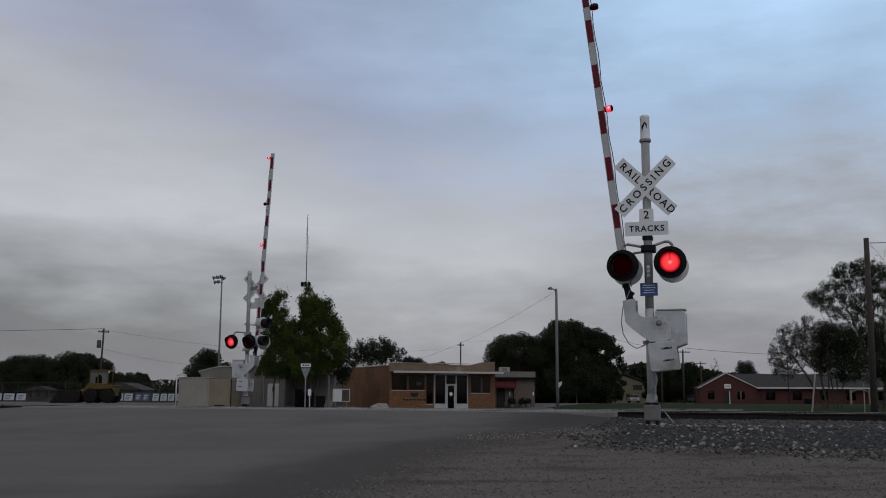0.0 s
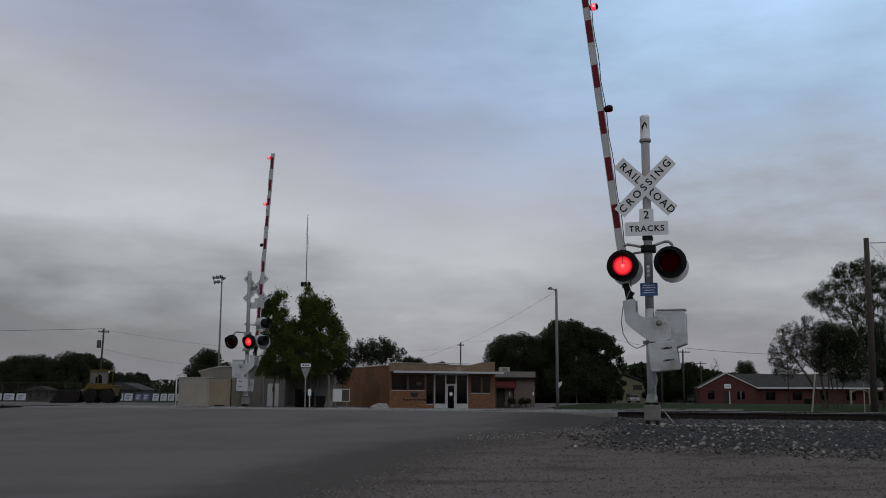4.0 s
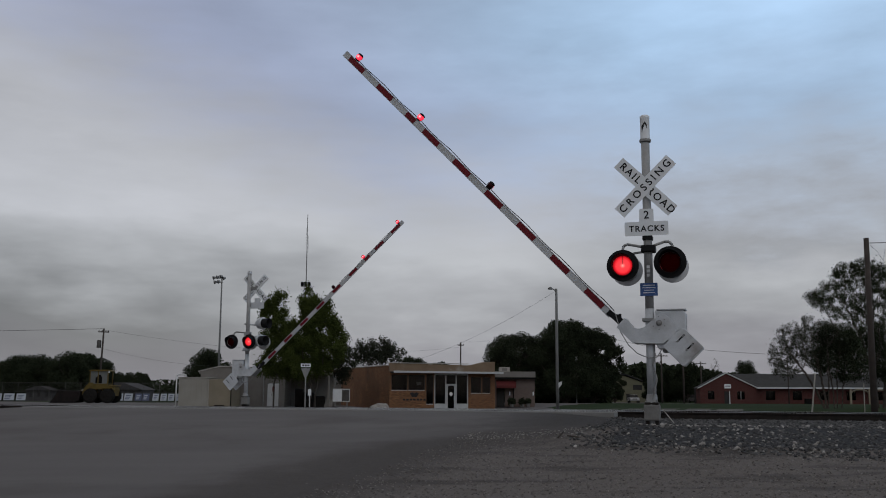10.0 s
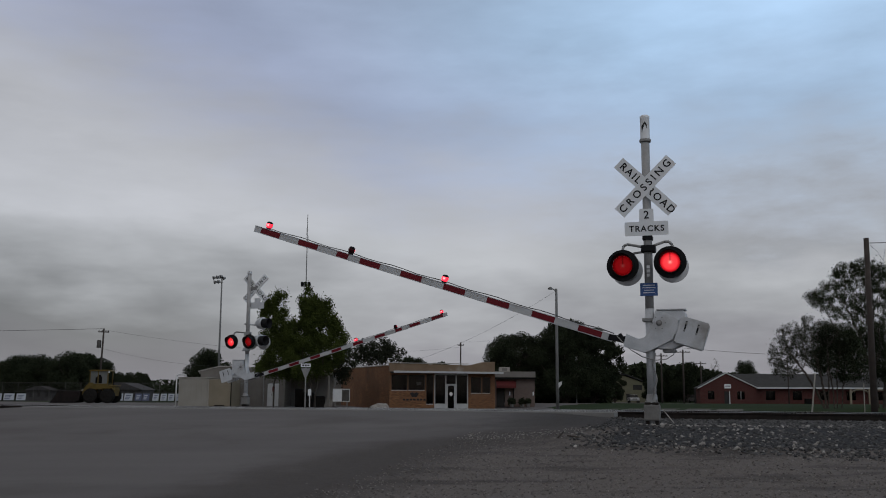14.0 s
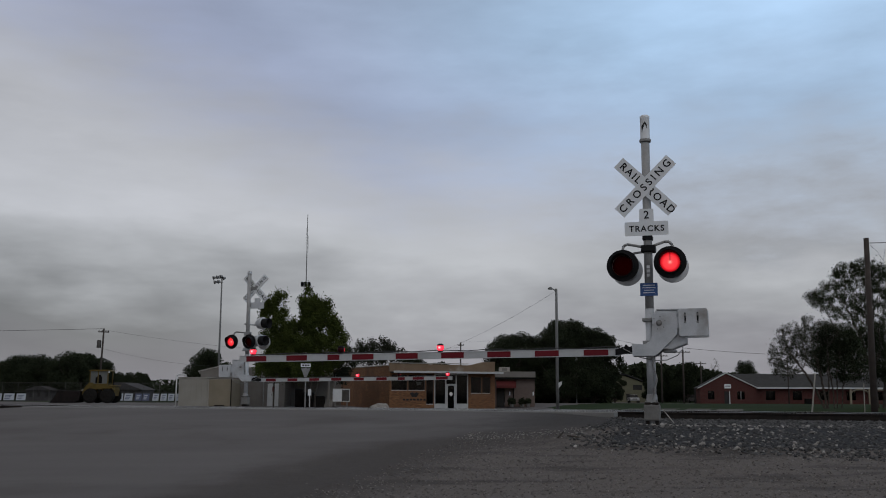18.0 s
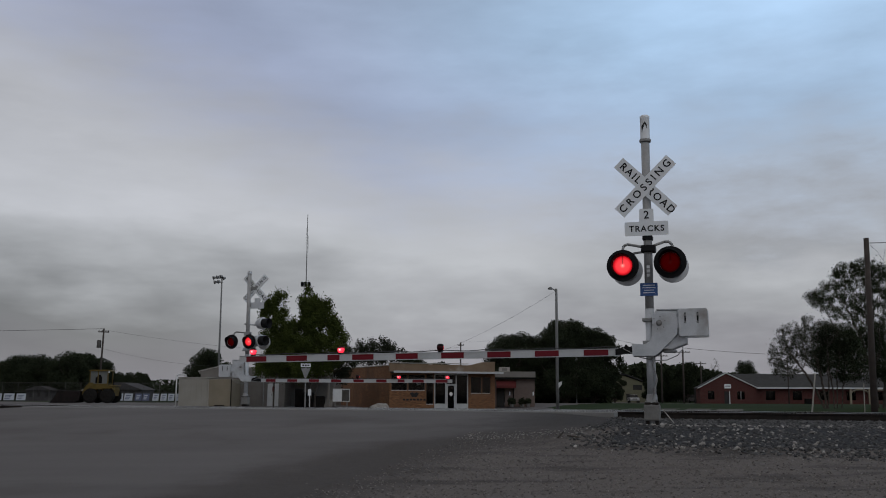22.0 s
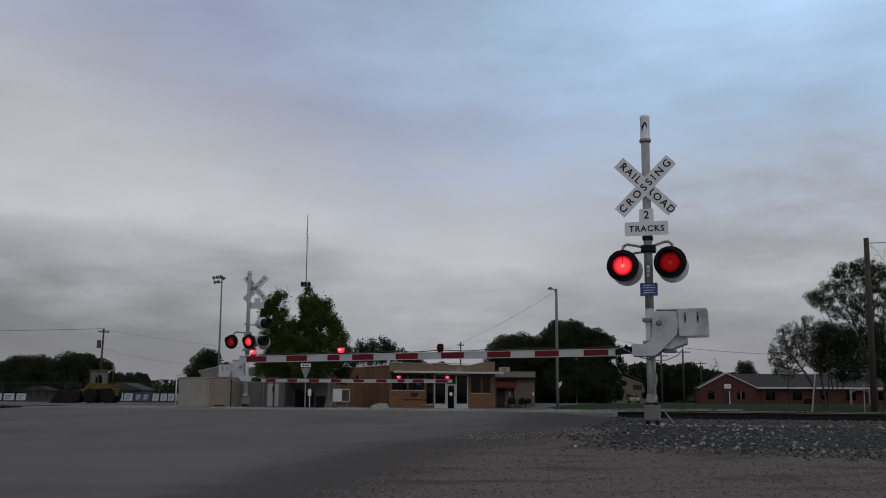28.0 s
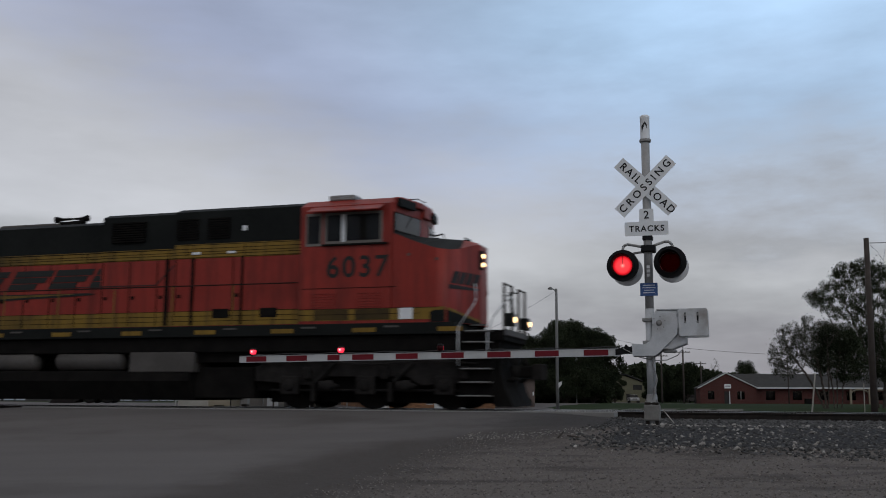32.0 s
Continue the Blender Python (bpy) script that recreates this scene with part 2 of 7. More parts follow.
M["shoulder"] = shoulder_material("worn_road_shoulder")
M["far_road"] = surface("pale_street_concrete", (0.075, 0.069, 0.061), (0.125, 0.117, 0.106), 0.3, 0.9, 0, 0.2, 20.0, spec=0.08)
M["lawn"] = surface("lawn_grass", (0.013, 0.023, 0.007), (0.024, 0.037, 0.012), 0.25, 0.95, 0, 0.6, 12.0, 0.05, stain=(0.045, 0.042, 0.028), spec=0.04)
M["concrete"] = surface("weathered_concrete", (0.125, 0.12, 0.112), (0.21, 0.202, 0.19), 5.0, 0.9, 0, 0.4, 60.0, stain=(0.10, 0.095, 0.088))
M["panel"] = surface("bleached_crossing_concrete", (0.155, 0.15, 0.143), (0.235, 0.228, 0.218), 3.0, 0.9, 0, 0.3, 40.0, stain=(0.17, 0.165, 0.155))
M["ballast"] = surface("ballast_rock", (0.033, 0.0325, 0.0325), (0.112, 0.109, 0.107), 14.0, 0.95, 0, 0.6, 90.0, island=0.55, spec=0.08)
M["ballast_bed"] = surface("ballast_bed", (0.027, 0.027, 0.029), (0.072, 0.072, 0.075), 16.0, 0.95, 0, 1.0, 45.0, 0.05, spec=0.05)
# opaque pale coat: the brightness seen through the loader's windows is painted in
M["pale_pane"] = surface("pale_cab_pane", (0.09, 0.093, 0.088), (0.14, 0.143, 0.135), 2.0, 0.4, 0, 0.0)
M["pale_rock"] = surface("pale_limestone", (0.18, 0.168, 0.155), (0.32, 0.30, 0.275), 9.0, 0.95, 0, 0.5, 60.0, island=0.3)
M["grit"] = surface("road_grit", (0.08, 0.072, 0.067), (0.235, 0.213, 0.198), 20.0, 0.95, 0, 0.4, 90.0, island=0.4, spec=0.08)
M["dark_plinth"] = surface("dirty_plinth_concrete", (0.05, 0.042, 0.036), (0.10, 0.085, 0.072), 3.0, 0.9, 0, 0.3, 40.0)
M["rail"] = surface("rusty_rail_steel", (0.013, 0.011, 0.010), (0.032, 0.025, 0.021), 8.0, 0.7, 0.4, 0.3, 60.0)
M["railhead"] = surface("polished_rail_head", (0.42, 0.42, 0.43), (0.55, 0.55, 0.56), 3.0, 0.3, 1.0, 0.05, 60.0)
M["tie"] = surface("creosoted_wood", (0.03, 0.025, 0.022), (0.075, 0.062, 0.05), 5.0, 0.9, 0, 0.5, 40.0)
M["silver"] = surface("aluminium_paint", (0.40, 0.41, 0.42), (0.56, 0.57, 0.58), 4.0, 0.55, 0.25, 0.15, 50.0, stain=(0.26, 0.245, 0.23))
M["mast_grey"] = surface("weathered_mast_paint", (0.255, 0.25, 0.245), (0.36, 0.355, 0.345), 5.0, 0.65, 0.1, 0.15, 50.0, stain=(0.19, 0.175, 0.16))
M["rear_silver"] = surface("pale_aluminium_sheet", (0.46, 0.46, 0.46), (0.60, 0.60, 0.60), 4.0, 0.7, 0.0, 0.1, 50.0)
M["silver_dull"] = surface("dull_galvanised_steel", (0.19, 0.188, 0.184), (0.29, 0.287, 0.28), 6.0, 0.6, 0.35, 0.15, 50.0, stain=(0.18, 0.165, 0.15))
M["black"] = surface("black_paint", (0.006, 0.006, 0.0065), (0.014, 0.014, 0.015), 6.0, 0.6, 0, 0.1, 50.0, spec=0.12)
M["sign_white"] = surface("reflective_white_sheet", (0.62, 0.63, 0.64), (0.72, 0.73, 0.73), 3.0, 0.5, 0, 0.03, 90.0)
M["ink"] = surface("black_lettering", (0.012, 0.012, 0.013), (0.02, 0.02, 0.02), 9.0, 0.6, 0, 0.0)
M["sign_blue"] = surface("blue_sign_sheet", (0.035, 0.075, 0.20), (0.055, 0.11, 0.27), 8.0, 0.5, 0, 0.0)
M["arm_white"] = surface("gate_arm_white", (0.36, 0.365, 0.365), (0.46, 0.465, 0.465), 2.0, 0.5, 0, 0.05, 40.0, stain=(0.31, 0.31, 0.30))
M["arm_red"] = surface("gate_arm_red", (0.105, 0.0045, 0.009), (0.14, 0.006, 0.012), 3.0, 0.5, 0, 0.05, 40.0)
def lit_lens(name, r, stops, gain=1.0):
    """A glowing lens, hottest before its bulb and deeper red to the rim."""
    m = glow(name, (1, 0, 0), 1.0)
    nt = m.node_tree
    N, K = nt.nodes.new, nt.links.new
    tc, mu, ln, rp = N("ShaderNodeTexCoord"), N("ShaderNodeVectorMath"), N("ShaderNodeVectorMath"), N("ShaderNodeValToRGB")
    mu.operation, ln.operation = "MULTIPLY", "LENGTH"
    K(tc.outputs["Object"], mu.inputs[0]), K(mu.outputs[0], ln.inputs[0]), K(ln.outputs["Value"], rp.inputs[0])
    mu.inputs[1].default_value = (1 / r, 0, 1 / r)
    while len(rp.color_ramp.elements) < len(stops):
        rp.color_ramp.elements.new(0.5)
    for e, (q, c) in zip(rp.color_ramp.elements, stops):
        e.position, e.color = q, (*c, 1)
    # the moulded rib above the middle lets less light through
    sp, ax, rib, up, both = N("ShaderNodeSeparateXYZ"), N("ShaderNodeMath"), N("ShaderNodeMapRange"), N("ShaderNodeMapRange"), N("ShaderNodeMath")
    K(tc.outputs["Object"], sp.inputs[0]), K(sp.outputs[0], ax.inputs[0]), K(ax.outputs[0], rib.inputs[0]), K(sp.outputs[2], up.inputs[0])
    ax.operation, both.operation = "ABSOLUTE", "MULTIPLY_ADD"
    rib.inputs[1].default_value, rib.inputs[2].default_value, rib.inputs[3].default_value, rib.inputs[4].default_value = r * 0.02, r * 0.10, -0.62 * gain, 0.0
    up.inputs[1].default_value, up.inputs[2].default_value = r * 0.10, r * 0.22
    K(rib.outputs[0], both.inputs[0]), K(up.outputs[0], both.inputs[1])
    both.inputs[2].default_value = gain
    b = nt.nodes["Principled BSDF"]
    K(rp.outputs[0], b.inputs["Emission Color"]), K(both.outputs[0], b.inputs["Emission Strength"])
    return m


def smoked_glass(name, tint):
    m = bpy.data.materials.new(name)
    m.use_nodes = True
    nt = m.node_tree
    N, K = nt.nodes.new, nt.links.new
    b, out = nt.nodes["Principled BSDF"], nt.nodes["Material Output"]
    b.inputs["Base Color"].default_value, b.inputs["Roughness"].default_value, b.inputs["Specular IOR Level"].default_value = (0.03, 0.002, 0.003, 1), 0.3, 0.15
    tr, mx = N("ShaderNodeBsdfTransparent"), N("ShaderNodeMixShader")
    tr.inputs[0].default_value = (*tint, 1)
    mx.inputs[0].default_value = 0.04
    K(tr.outputs[0], mx.inputs[1]), K(b.outputs[0], mx.inputs[2]), K(mx.outputs[0], out.inputs[0])
    return m


M["lamp_on"] = lit_lens("lit_red_lens", 0.165, [(0.0, (1.0, 0.42, 0.36)), (0.14, (1.0, 0.16, 0.15)), (0.28, (1.0, 0.05, 0.06)), (0.72, (0.98, 0.032, 0.045)), (0.88, (0.62, 0.010, 0.018)), (1.0, (0.22, 0.003, 0.006))])
M["smoked"] = smoked_glass("smoked_red_glass", (0.20, 0.09, 0.10))
M["gate_on"] = lit_lens("lit_gate_lens", 0.066, [(0.0, (1.0, 0.62, 0.60)), (0.25, (1.0, 0.30, 0.32)), (0.45, (1.0, 0.05, 0.09)), (1.0, (1.0, 0.02, 0.05))], 1.5)
M["lamp_off"] = surface("dark_red_lens", (0.022, 0.002, 0.003), (0.036, 0.003, 0.004), 20.0, 0.4, 0, 0.0, spec=0.1)
M["warm_lamp"] = glow("warm_headlight", (1.0, 0.60, 0.28), 3.4, (0.9, 0.8, 0.6))
M["tan_brick"] = brick_material("tan_brick", (0.135, 0.062, 0.031), (0.32, 0.150, 0.065), (0.12, 0.076, 0.046), stain=(0.055, 0.034, 0.022))
M["pink_brick"] = brick_material("pale_pink_brick", (0.12, 0.088, 0.077), (0.16, 0.118, 0.10), (0.13, 0.107, 0.094))
M["red_brick"] = brick_material("red_brick", (0.059, 0.0165, 0.0135), (0.088, 0.025, 0.020), (0.085, 0.05, 0.043))
M["fascia"] = surface("weathered_white_fascia", (0.24, 0.22, 0.19), (0.36, 0.34, 0.31), 0.8, 0.7, 0, 0.1, 20.0, stain=(0.17, 0.13, 0.085))
M["parapet"] = surface("weathered_tan_parapet", (0.15, 0.10, 0.062), (0.23, 0.165, 0.11), 1.2, 0.8, 0, 0.2, 14.0, stain=(0.36, 0.33, 0.28))
M["frame_white"] = surface("white_aluminium_frame", (0.36, 0.36, 0.355), (0.46, 0.46, 0.45), 2.0, 0.5, 0.1, 0.05)
# near-black fill: the gloom of unlit rooms is put into this colour
M["dark_fill"] = surface("dark_fill_paint", (0.02, 0.019, 0.018), (0.04, 0.038, 0.035), 1.0, 0.9, 0, 0.0)
M["glass"] = glass("window_glass")
M["loco_glass"] = glass("cab_window_glass", (0.30, 0.33, 0.42), 0.08)
# lighter copy of the beige siding, for the cabin's brighter face
M["pale_beige"] = surface("lit_beige_siding", (0.24, 0.225, 0.195), (0.30, 0.28, 0.245), 1.0, 0.7, 0, 0.1, 20.0)
# blue-violet of the sky in the windscreen, put into an opaque colour
M["sky_tint"] = surface("painted_sky_tint", (0.085, 0.09, 0.155), (0.12, 0.125, 0.20), 1.5, 0.6, 0, 0.0)
M["screen_glass"] = glass("windscreen_glass", (0.30, 0.33, 0.42), 0.06, 1.9)
M["beige"] = surface("beige_metal_siding", (0.185, 0.158, 0.112), (0.24, 0.205, 0.15), 1.0, 0.6, 0.1, 0.1, 20.0)
M["pale_yellow"] = surface("pale_yellow_siding", (0.105, 0.098, 0.062), (0.14, 0.132, 0.085), 1.0, 0.7, 0, 0.1, 20.0)
M["bucket_rust"] = surface("dark_rusty_bucket", (0.007, 0.0055, 0.005), (0.016, 0.011, 0.010), 2.0, 0.9, 0, 0.2, 20.0)
M["grey_metal"] = surface("grey_metal_siding", (0.14, 0.127, 0.113), (0.19, 0.175, 0.157), 1.0, 0.6, 0.1, 0.1, 20.0)
M["far_wall"] = surface("dull_grey_house_paint", (0.040, 0.037, 0.037), (0.060, 0.056, 0.056), 0.8, 0.9, 0, 0.1, 12.0)
M["roof_tar"] = surface("flat_roof_gravel", (0.10, 0.10, 0.10), (0.16, 0.155, 0.15), 2.0, 0.95, 0, 0.4)
M["shingle"] = surface("grey_shingles", (0.031, 0.030, 0.029), (0.052, 0.050, 0.048), 1.5, 0.9, 0, 0.4, 9.0)
M["awning"] = surface("dark_red_awning", (0.062, 0.010, 0.010), (0.09, 0.016, 0.015), 2.0, 0.8, 0, 0.1)
M["bark"] = surface("grey_brown_bark", (0.035, 0.029, 0.024), (0.07, 0.058, 0.047), 6.0, 0.95, 0, 0.8, 40.0, 0.03)
M["pole_wood"] = surface("weathered_pole_wood", (0.036, 0.030, 0.026), (0.066, 0.054, 0.047), 2.5, 0.9, 0, 0.5, 50.0, stain=(0.036, 0.031, 0.027))
M["pole_grey"] = surface("grey_pole", (0.12, 0.12, 0.115), (0.19, 0.19, 0.185), 2.0, 0.8, 0, 0.1)
M["leaf_dark"] = leaf_material("dark_tree_leaves", (0.017, 0.022, 0.013), (0.037, 0.045, 0.025))
M["leaf_green"] = leaf_material("green_tree_leaves", (0.032, 0.044, 0.011), (0.066, 0.083, 0.021))
M["leaf_thin"] = leaf_material("sparse_tree_leaves", (0.018, 0.021, 0.014), (0.034, 0.038, 0.025))
M["yellow"] = surface("dirty_yellow_paint", (0.072, 0.049, 0.012), (0.12, 0.082, 0.019), 2.0, 0.7, 0, 0.15, 30.0, stain=(0.05, 0.04, 0.022))
M["rubber"] = surface("black_rubber", (0.009, 0.0085, 0.008), (0.022, 0.02, 0.018), 6.0, 0.9, 0, 0.3, spec=0.05)
M["loco_red"] = surface("dirty_orange_red_paint", (0.205, 0.0215, 0.015), (0.27, 0.030, 0.020), 0.8, 0.45, 0, 0.05, 12.0, stain=(0.11, 0.0155, 0.0115), streak=(0.075, 0.013, 0.010))
M["soot"] = surface("sooty_yellow_paint", (0.03, 0.02, 0.007), (0.075, 0.046, 0.011), 1.6, 0.7, 0, 0.05, 12.0)
M["emblem_black"] = surface("black_emblem_paint", (0.010, 0.009, 0.009), (0.022, 0.015, 0.014), 1.5, 0.5, 0, 0.03, 12.0)
M["loco_yellow"] = surface("dirty_stripe_yellow", (0.165, 0.098, 0.014), (0.245, 0.145, 0.020), 0.9, 0.5, 0, 0.05, 12.0, stain=(0.035, 0.024, 0.010), streak=(0.03, 0.02, 0.009))
M["loco_dark"] = surface("dark_green_black_paint", (0.007, 0.008, 0.0078), (0.014, 0.0155, 0.0145), 1.0, 0.6, 0, 0.05, 12.0, spec=0.07)
M["underframe"] = surface("grimy_underframe", (0.0045, 0.0042, 0.004), (0.0125, 0.0112, 0.0102), 3.0, 0.9, 0.0, 0.3, 30.0, spec=0.06)
M["truck_grime"] = surface("dusty_truck_iron", (0.009, 0.0083, 0.008), (0.026, 0.0235, 0.022), 4.0, 0.9, 0.0, 0.3, 30.0, spec=0.08)
M["tank_grey"] = surface("grimy_grey_tank", (0.055, 0.050, 0.046), (0.10, 0.091, 0.084), 1.2, 0.6, 0.2, 0.1, 20.0, stain=(0.06, 0.055, 0.05))
M["navy"] = surface("logo_dark", (0.012, 0.014, 0.014), (0.02, 0.022, 0.02), 2.0, 0.6, 0, 0.0)
M["banner_white"] = surface("white_banner", (0.40, 0.42, 0.46), (0.52, 0.54, 0.57), 0.8, 0.6, 0, 0.0)
M["banner_blue"] = surface("blue_banner_print", (0.10, 0.11, 0.17), (0.14, 0.15, 0.22), 2.0, 0.6, 0, 0.0)
M["wire"] = surface("dark_cable", (0.03, 0.03, 0.03), (0.06, 0.06, 0.06), 3.0, 0.7, 0, 0.0)
M["white_paint"] = surface("white_paint", (0.44, 0.44, 0.43), (0.55, 0.55, 0.54), 2.0, 0.6, 0, 0.1)


# ---- mesh helpers ----
def thing(name, m, label, category, group="", kind=""):
    ob = new(name)
    ob.empty_display_size = 0.2
    ob.matrix_basis = m
    return tagged(ob, label, category, group, kind)


def mesh_of(name, bm, *mats, smooth=False):
    me = bpy.data.meshes.new(name)
    bm.normal_update()
    bm.to_mesh(me)
    bm.free()
    for k in mats:
        me.materials.append(M[k])
    if smooth:
        me.polygons.foreach_set("use_smooth", [True] * len(me.polygons))
    return me


def part(name, bm, material, parent, label="", at=None, smooth=False):
    mats = material if isinstance(material, tuple) else (material,)
    ob = new(name, mesh_of(name, bm, *mats, smooth=smooth))
    ob.parent = parent
    if at is not None:
        ob.matrix_basis = at
    return tagged(ob, label)


def solid(name, bm, material, label, category="", group="", kind="", m=None, smooth=False):
    mats = material if isinstance(material, tuple) else (material,)
    ob = new(name, mesh_of(name, bm, *mats, smooth=smooth))
    if m is not None:
        ob.matrix_basis = m
    return tagged(ob, label, category, group, kind)


def box(x0, x1, y0, y1, z0, z1, bevel=0.0, bm=None):
    bm = bm or bmesh.new()
    g = bmesh.ops.create_cube(bm, size=1.0)["verts"]
    for v in g:
        v.co = Vector(((x0 + x1) / 2 + v.co.x * (x1 - x0), (y0 + y1) / 2 + v.co.y * (y1 - y0), (z0 + z1) / 2 + v.co.z * (z1 - z0)))
    if bevel:
        es = list({e for v in g for e in v.link_edges})
        bmesh.ops.bevel(bm, geom=es, offset=bevel, segments=2, affect="EDGES", profile=0.5)
    return bm


def tube(p0, p1, r0, r1=None, seg=12, bm=None, caps=True):
    bm = bm or bmesh.new()
    r1 = r0 if r1 is None else r1
    p0, p1 = Vector(p0), Vector(p1)
    d = (p1 - p0).normalized()
    a = d.orthogonal().normalized()
    b = d.cross(a)
    rings = []
    for p, r in ((p0, r0), (p1, r1)):
        rings.append([bm.verts.new(p + (a * math.cos(2 * math.pi * i / seg) + b * math.sin(2 * math.pi * i / seg)) * r) for i in range(seg)])
    for i in range(seg):
        j = (i + 1) % seg
        bm.faces.new((rings[0][i], rings[0][j], rings[1][j], rings[1][i]))
    if caps:
        bm.faces.new(rings[0][::-1])
        bm.faces.new(rings[1])
    return bm


def pipe(points, r, seg=8, bm=None):
    bm = bm or bmesh.new()
    pts = [Vector(p) for p in points]
    for a, b in zip(pts, pts[1:]):
        tube(a, b, r, r, seg, bm)
    return bm


def lathe(profile, seg=24, bm=None, axis="Z", at=(0, 0, 0), cap=True):
    """profile: (radius, height) pairs turned about an axis."""
    bm = bm or bmesh.new()
    rows = []
    for r, h in profile:
        row = []
        for i in range(seg):
            c, s = math.cos(2 * math.pi * i / seg) * r, math.sin(2 * math.pi * i / seg) * r
            co = {"Z": (c, s, h), "Y": (c, h, -s), "X": (h, c, s)}[axis]
            row.append(bm.verts.new((co[0] + at[0], co[1] + at[1], co[2] + at[2])))
        rows.append(row)
    for p, q in zip(rows, rows[1:]):
        for i in range(seg):
            j = (i + 1) % seg
            bm.faces.new((p[i], p[j], q[j], q[i]))
    if profile[0][0] > 1e-6 and cap:
        bm.faces.new(rows[0][::-1])
    if profile[-1][0] > 1e-6 and cap:
        bm.faces.new(rows[-1])
    bmesh.ops.remove_doubles(bm, verts=bm.verts, dist=1e-6)
    return bm


def prism(poly, a, b, bm=None, plane="XZ", bevel=0.0):
    """A polygon given in one plane, extruded from a to b along the third axis."""
    bm = bm or bmesh.new()

    def co(p, q):
        return {"XZ": (p[0], q, p[1]), "XY": (p[0], p[1], q), "YZ": (q, p[0], p[1])}[plane]
    lo = [bm.verts.new(co(p, a)) for p in poly]
    hi = [bm.verts.new(co(p, b)) for p in poly]
    fs = [bm.faces.new(lo), bm.faces.new(hi[::-1])]
    k = len(poly)
    for i in range(k):
        j = (i + 1) % k
        fs.append(bm.faces.new((lo[i], hi[i], hi[j], lo[j])))
    bmesh.ops.recalc_face_normals(bm, faces=fs)
    if bevel:
        bmesh.ops.bevel(bm, geom=list({e for f in fs[:2] for e in f.edges}), offset=bevel, segments=2, affect="EDGES", profile=0.5)
    return bm


def from_arrays(name, verts, faces, mats):
    me = bpy.data.meshes.new(name)
    me.from_pydata(verts.tolist() if hasattr(verts, "tolist") else verts, [], faces.tolist() if hasattr(faces, "tolist") else faces)
    for k in mats:
        me.materials.append(M[k])
    me.update()
    return me


def text_mesh(name, body, size, material, spacing=1.0, depth=0.003, bold=0.0):
    c = bpy.data.curves.new(name, "FONT")
    c.body, c.size, c.align_x, c.align_y, c.extrude, c.space_character = body, size, "CENTER", "CENTER", depth, spacing
    c.resolution_u, c.offset = 4, bold
    tmp = bpy.data.objects.new(name, c)
    scene.collection.objects.link(tmp)
    me = bpy.data.meshes.new_from_object(tmp.evaluated_get(bpy.context.evaluated_depsgraph_get()))
    scene.collection.objects.unlink(tmp)
    bpy.data.objects.remove(tmp)
    me.materials.clear()
    me.materials.append(M[material])
    me.name = name
    return me


def at_un(u, n, z=0.0):
    """The pose of a thing that stands at (u, n) by the tracks, turned with them."""
    return pose(u * CU + n * SU, -u * SU + n * CU, z, 0, 0, -17.0)


def step(a, b, v):
    t = np.clip((v - a) / (b - a), 0, 1)
    return t * t * (3 - 2 * t)


SIDE = ((-80, 8.5, 12, 14.4, 16.0, 20.2, 23.6, 25.0, 28.4, 31, 36, 60, 4000), (0, 0.0, 0.12, 0.30, 0.58, 0.57, 0.57, 0.46, 0.44, 0.25, 0.08, 0.0, 0.0))
ROAD = ((-80, 6, 10, 14, 17, 20.2, 23.4, 25.4, 28.0, 33, 45, 60, 4000), (0, 0.0, 0.05, 0.28, 0.48, 0.70, 0.70, 0.59, 0.57, 0.42, 0.02, 0.0, 0.0))


def ground_z(x, y):
    x, y = np.asarray(x, float), np.asarray(y, float)
    u, n = x * CU - y * SU, x * SU + y * CU
    m = step(-19.5, -17.0, u) * (1 - step(-4.2, -1.6, u))
    z = np.interp(n, *SIDE) * (1 - m) + np.interp(n, *ROAD) * m
    z = z + 0.12 * step(-17.0, -19.0, u) * np.exp(-((n - 32.5) / 3.0) ** 2)
    z = z - 0.62 * np.exp(-((x - 0.0) / 9.0) ** 2 - ((y - 80.0) / 13.0) ** 2)
    z = z - 0.55 * step(105, 165, y) - 0.06 * step(80, 100, y) * step(-20, -30, x)
    return z


def gz(x, y):
    return float(ground_z(x, y))


# ---- ground, road, lawn ----
def grow(a, b, stepsize, far, k=1.35):
    """Grid lines: even from a to b, then wider and wider out to far on both sides."""
    mid = list(np.arange(a, b + 1e-6, stepsize))
    out, d, v = [], stepsize, mid[-1]
    while v < far:
        d *= k
        v += d
        out.append(v)
    lo, d, v = [], stepsize, mid[0]
    while v > -far:
        d *= k
        v -= d
        lo.append(v)
    return np.array(lo[::-1] + mid + out)


def sheet(name, us, ns, lift, material, label, ragged=0.0):
    U, Nn = np.meshgrid(us, ns, indexing="ij")
    if ragged:
        for i in (0, len(us) - 1):
            U[i] = U[i] + np.array([noise.noise(Vector((v * 0.45, i, 0))) * ragged + noise.noise(Vector((v * 1.9, i, 5))) * ragged * 0.4 for v in Nn[i]])
    X, Y = U * CU + Nn * SU, -U * SU + Nn * CU
    Z = ground_z(X, Y) + lift
    if ragged:
        for i, j in ((0, 1), (len(us) - 1, len(us) - 2)):
            Z[i] -= lift + 0.03
        Z[:, 0] -= lift + 0.03
        Z[:, -1] -= lift + 0.03
    a, b = U.shape
    idx = np.arange(a * b).reshape(a, b)
    faces = np.stack([idx[:-1, :-1], idx[1:, :-1], idx[1:, 1:], idx[:-1, 1:]], -1).reshape(-1, 4)
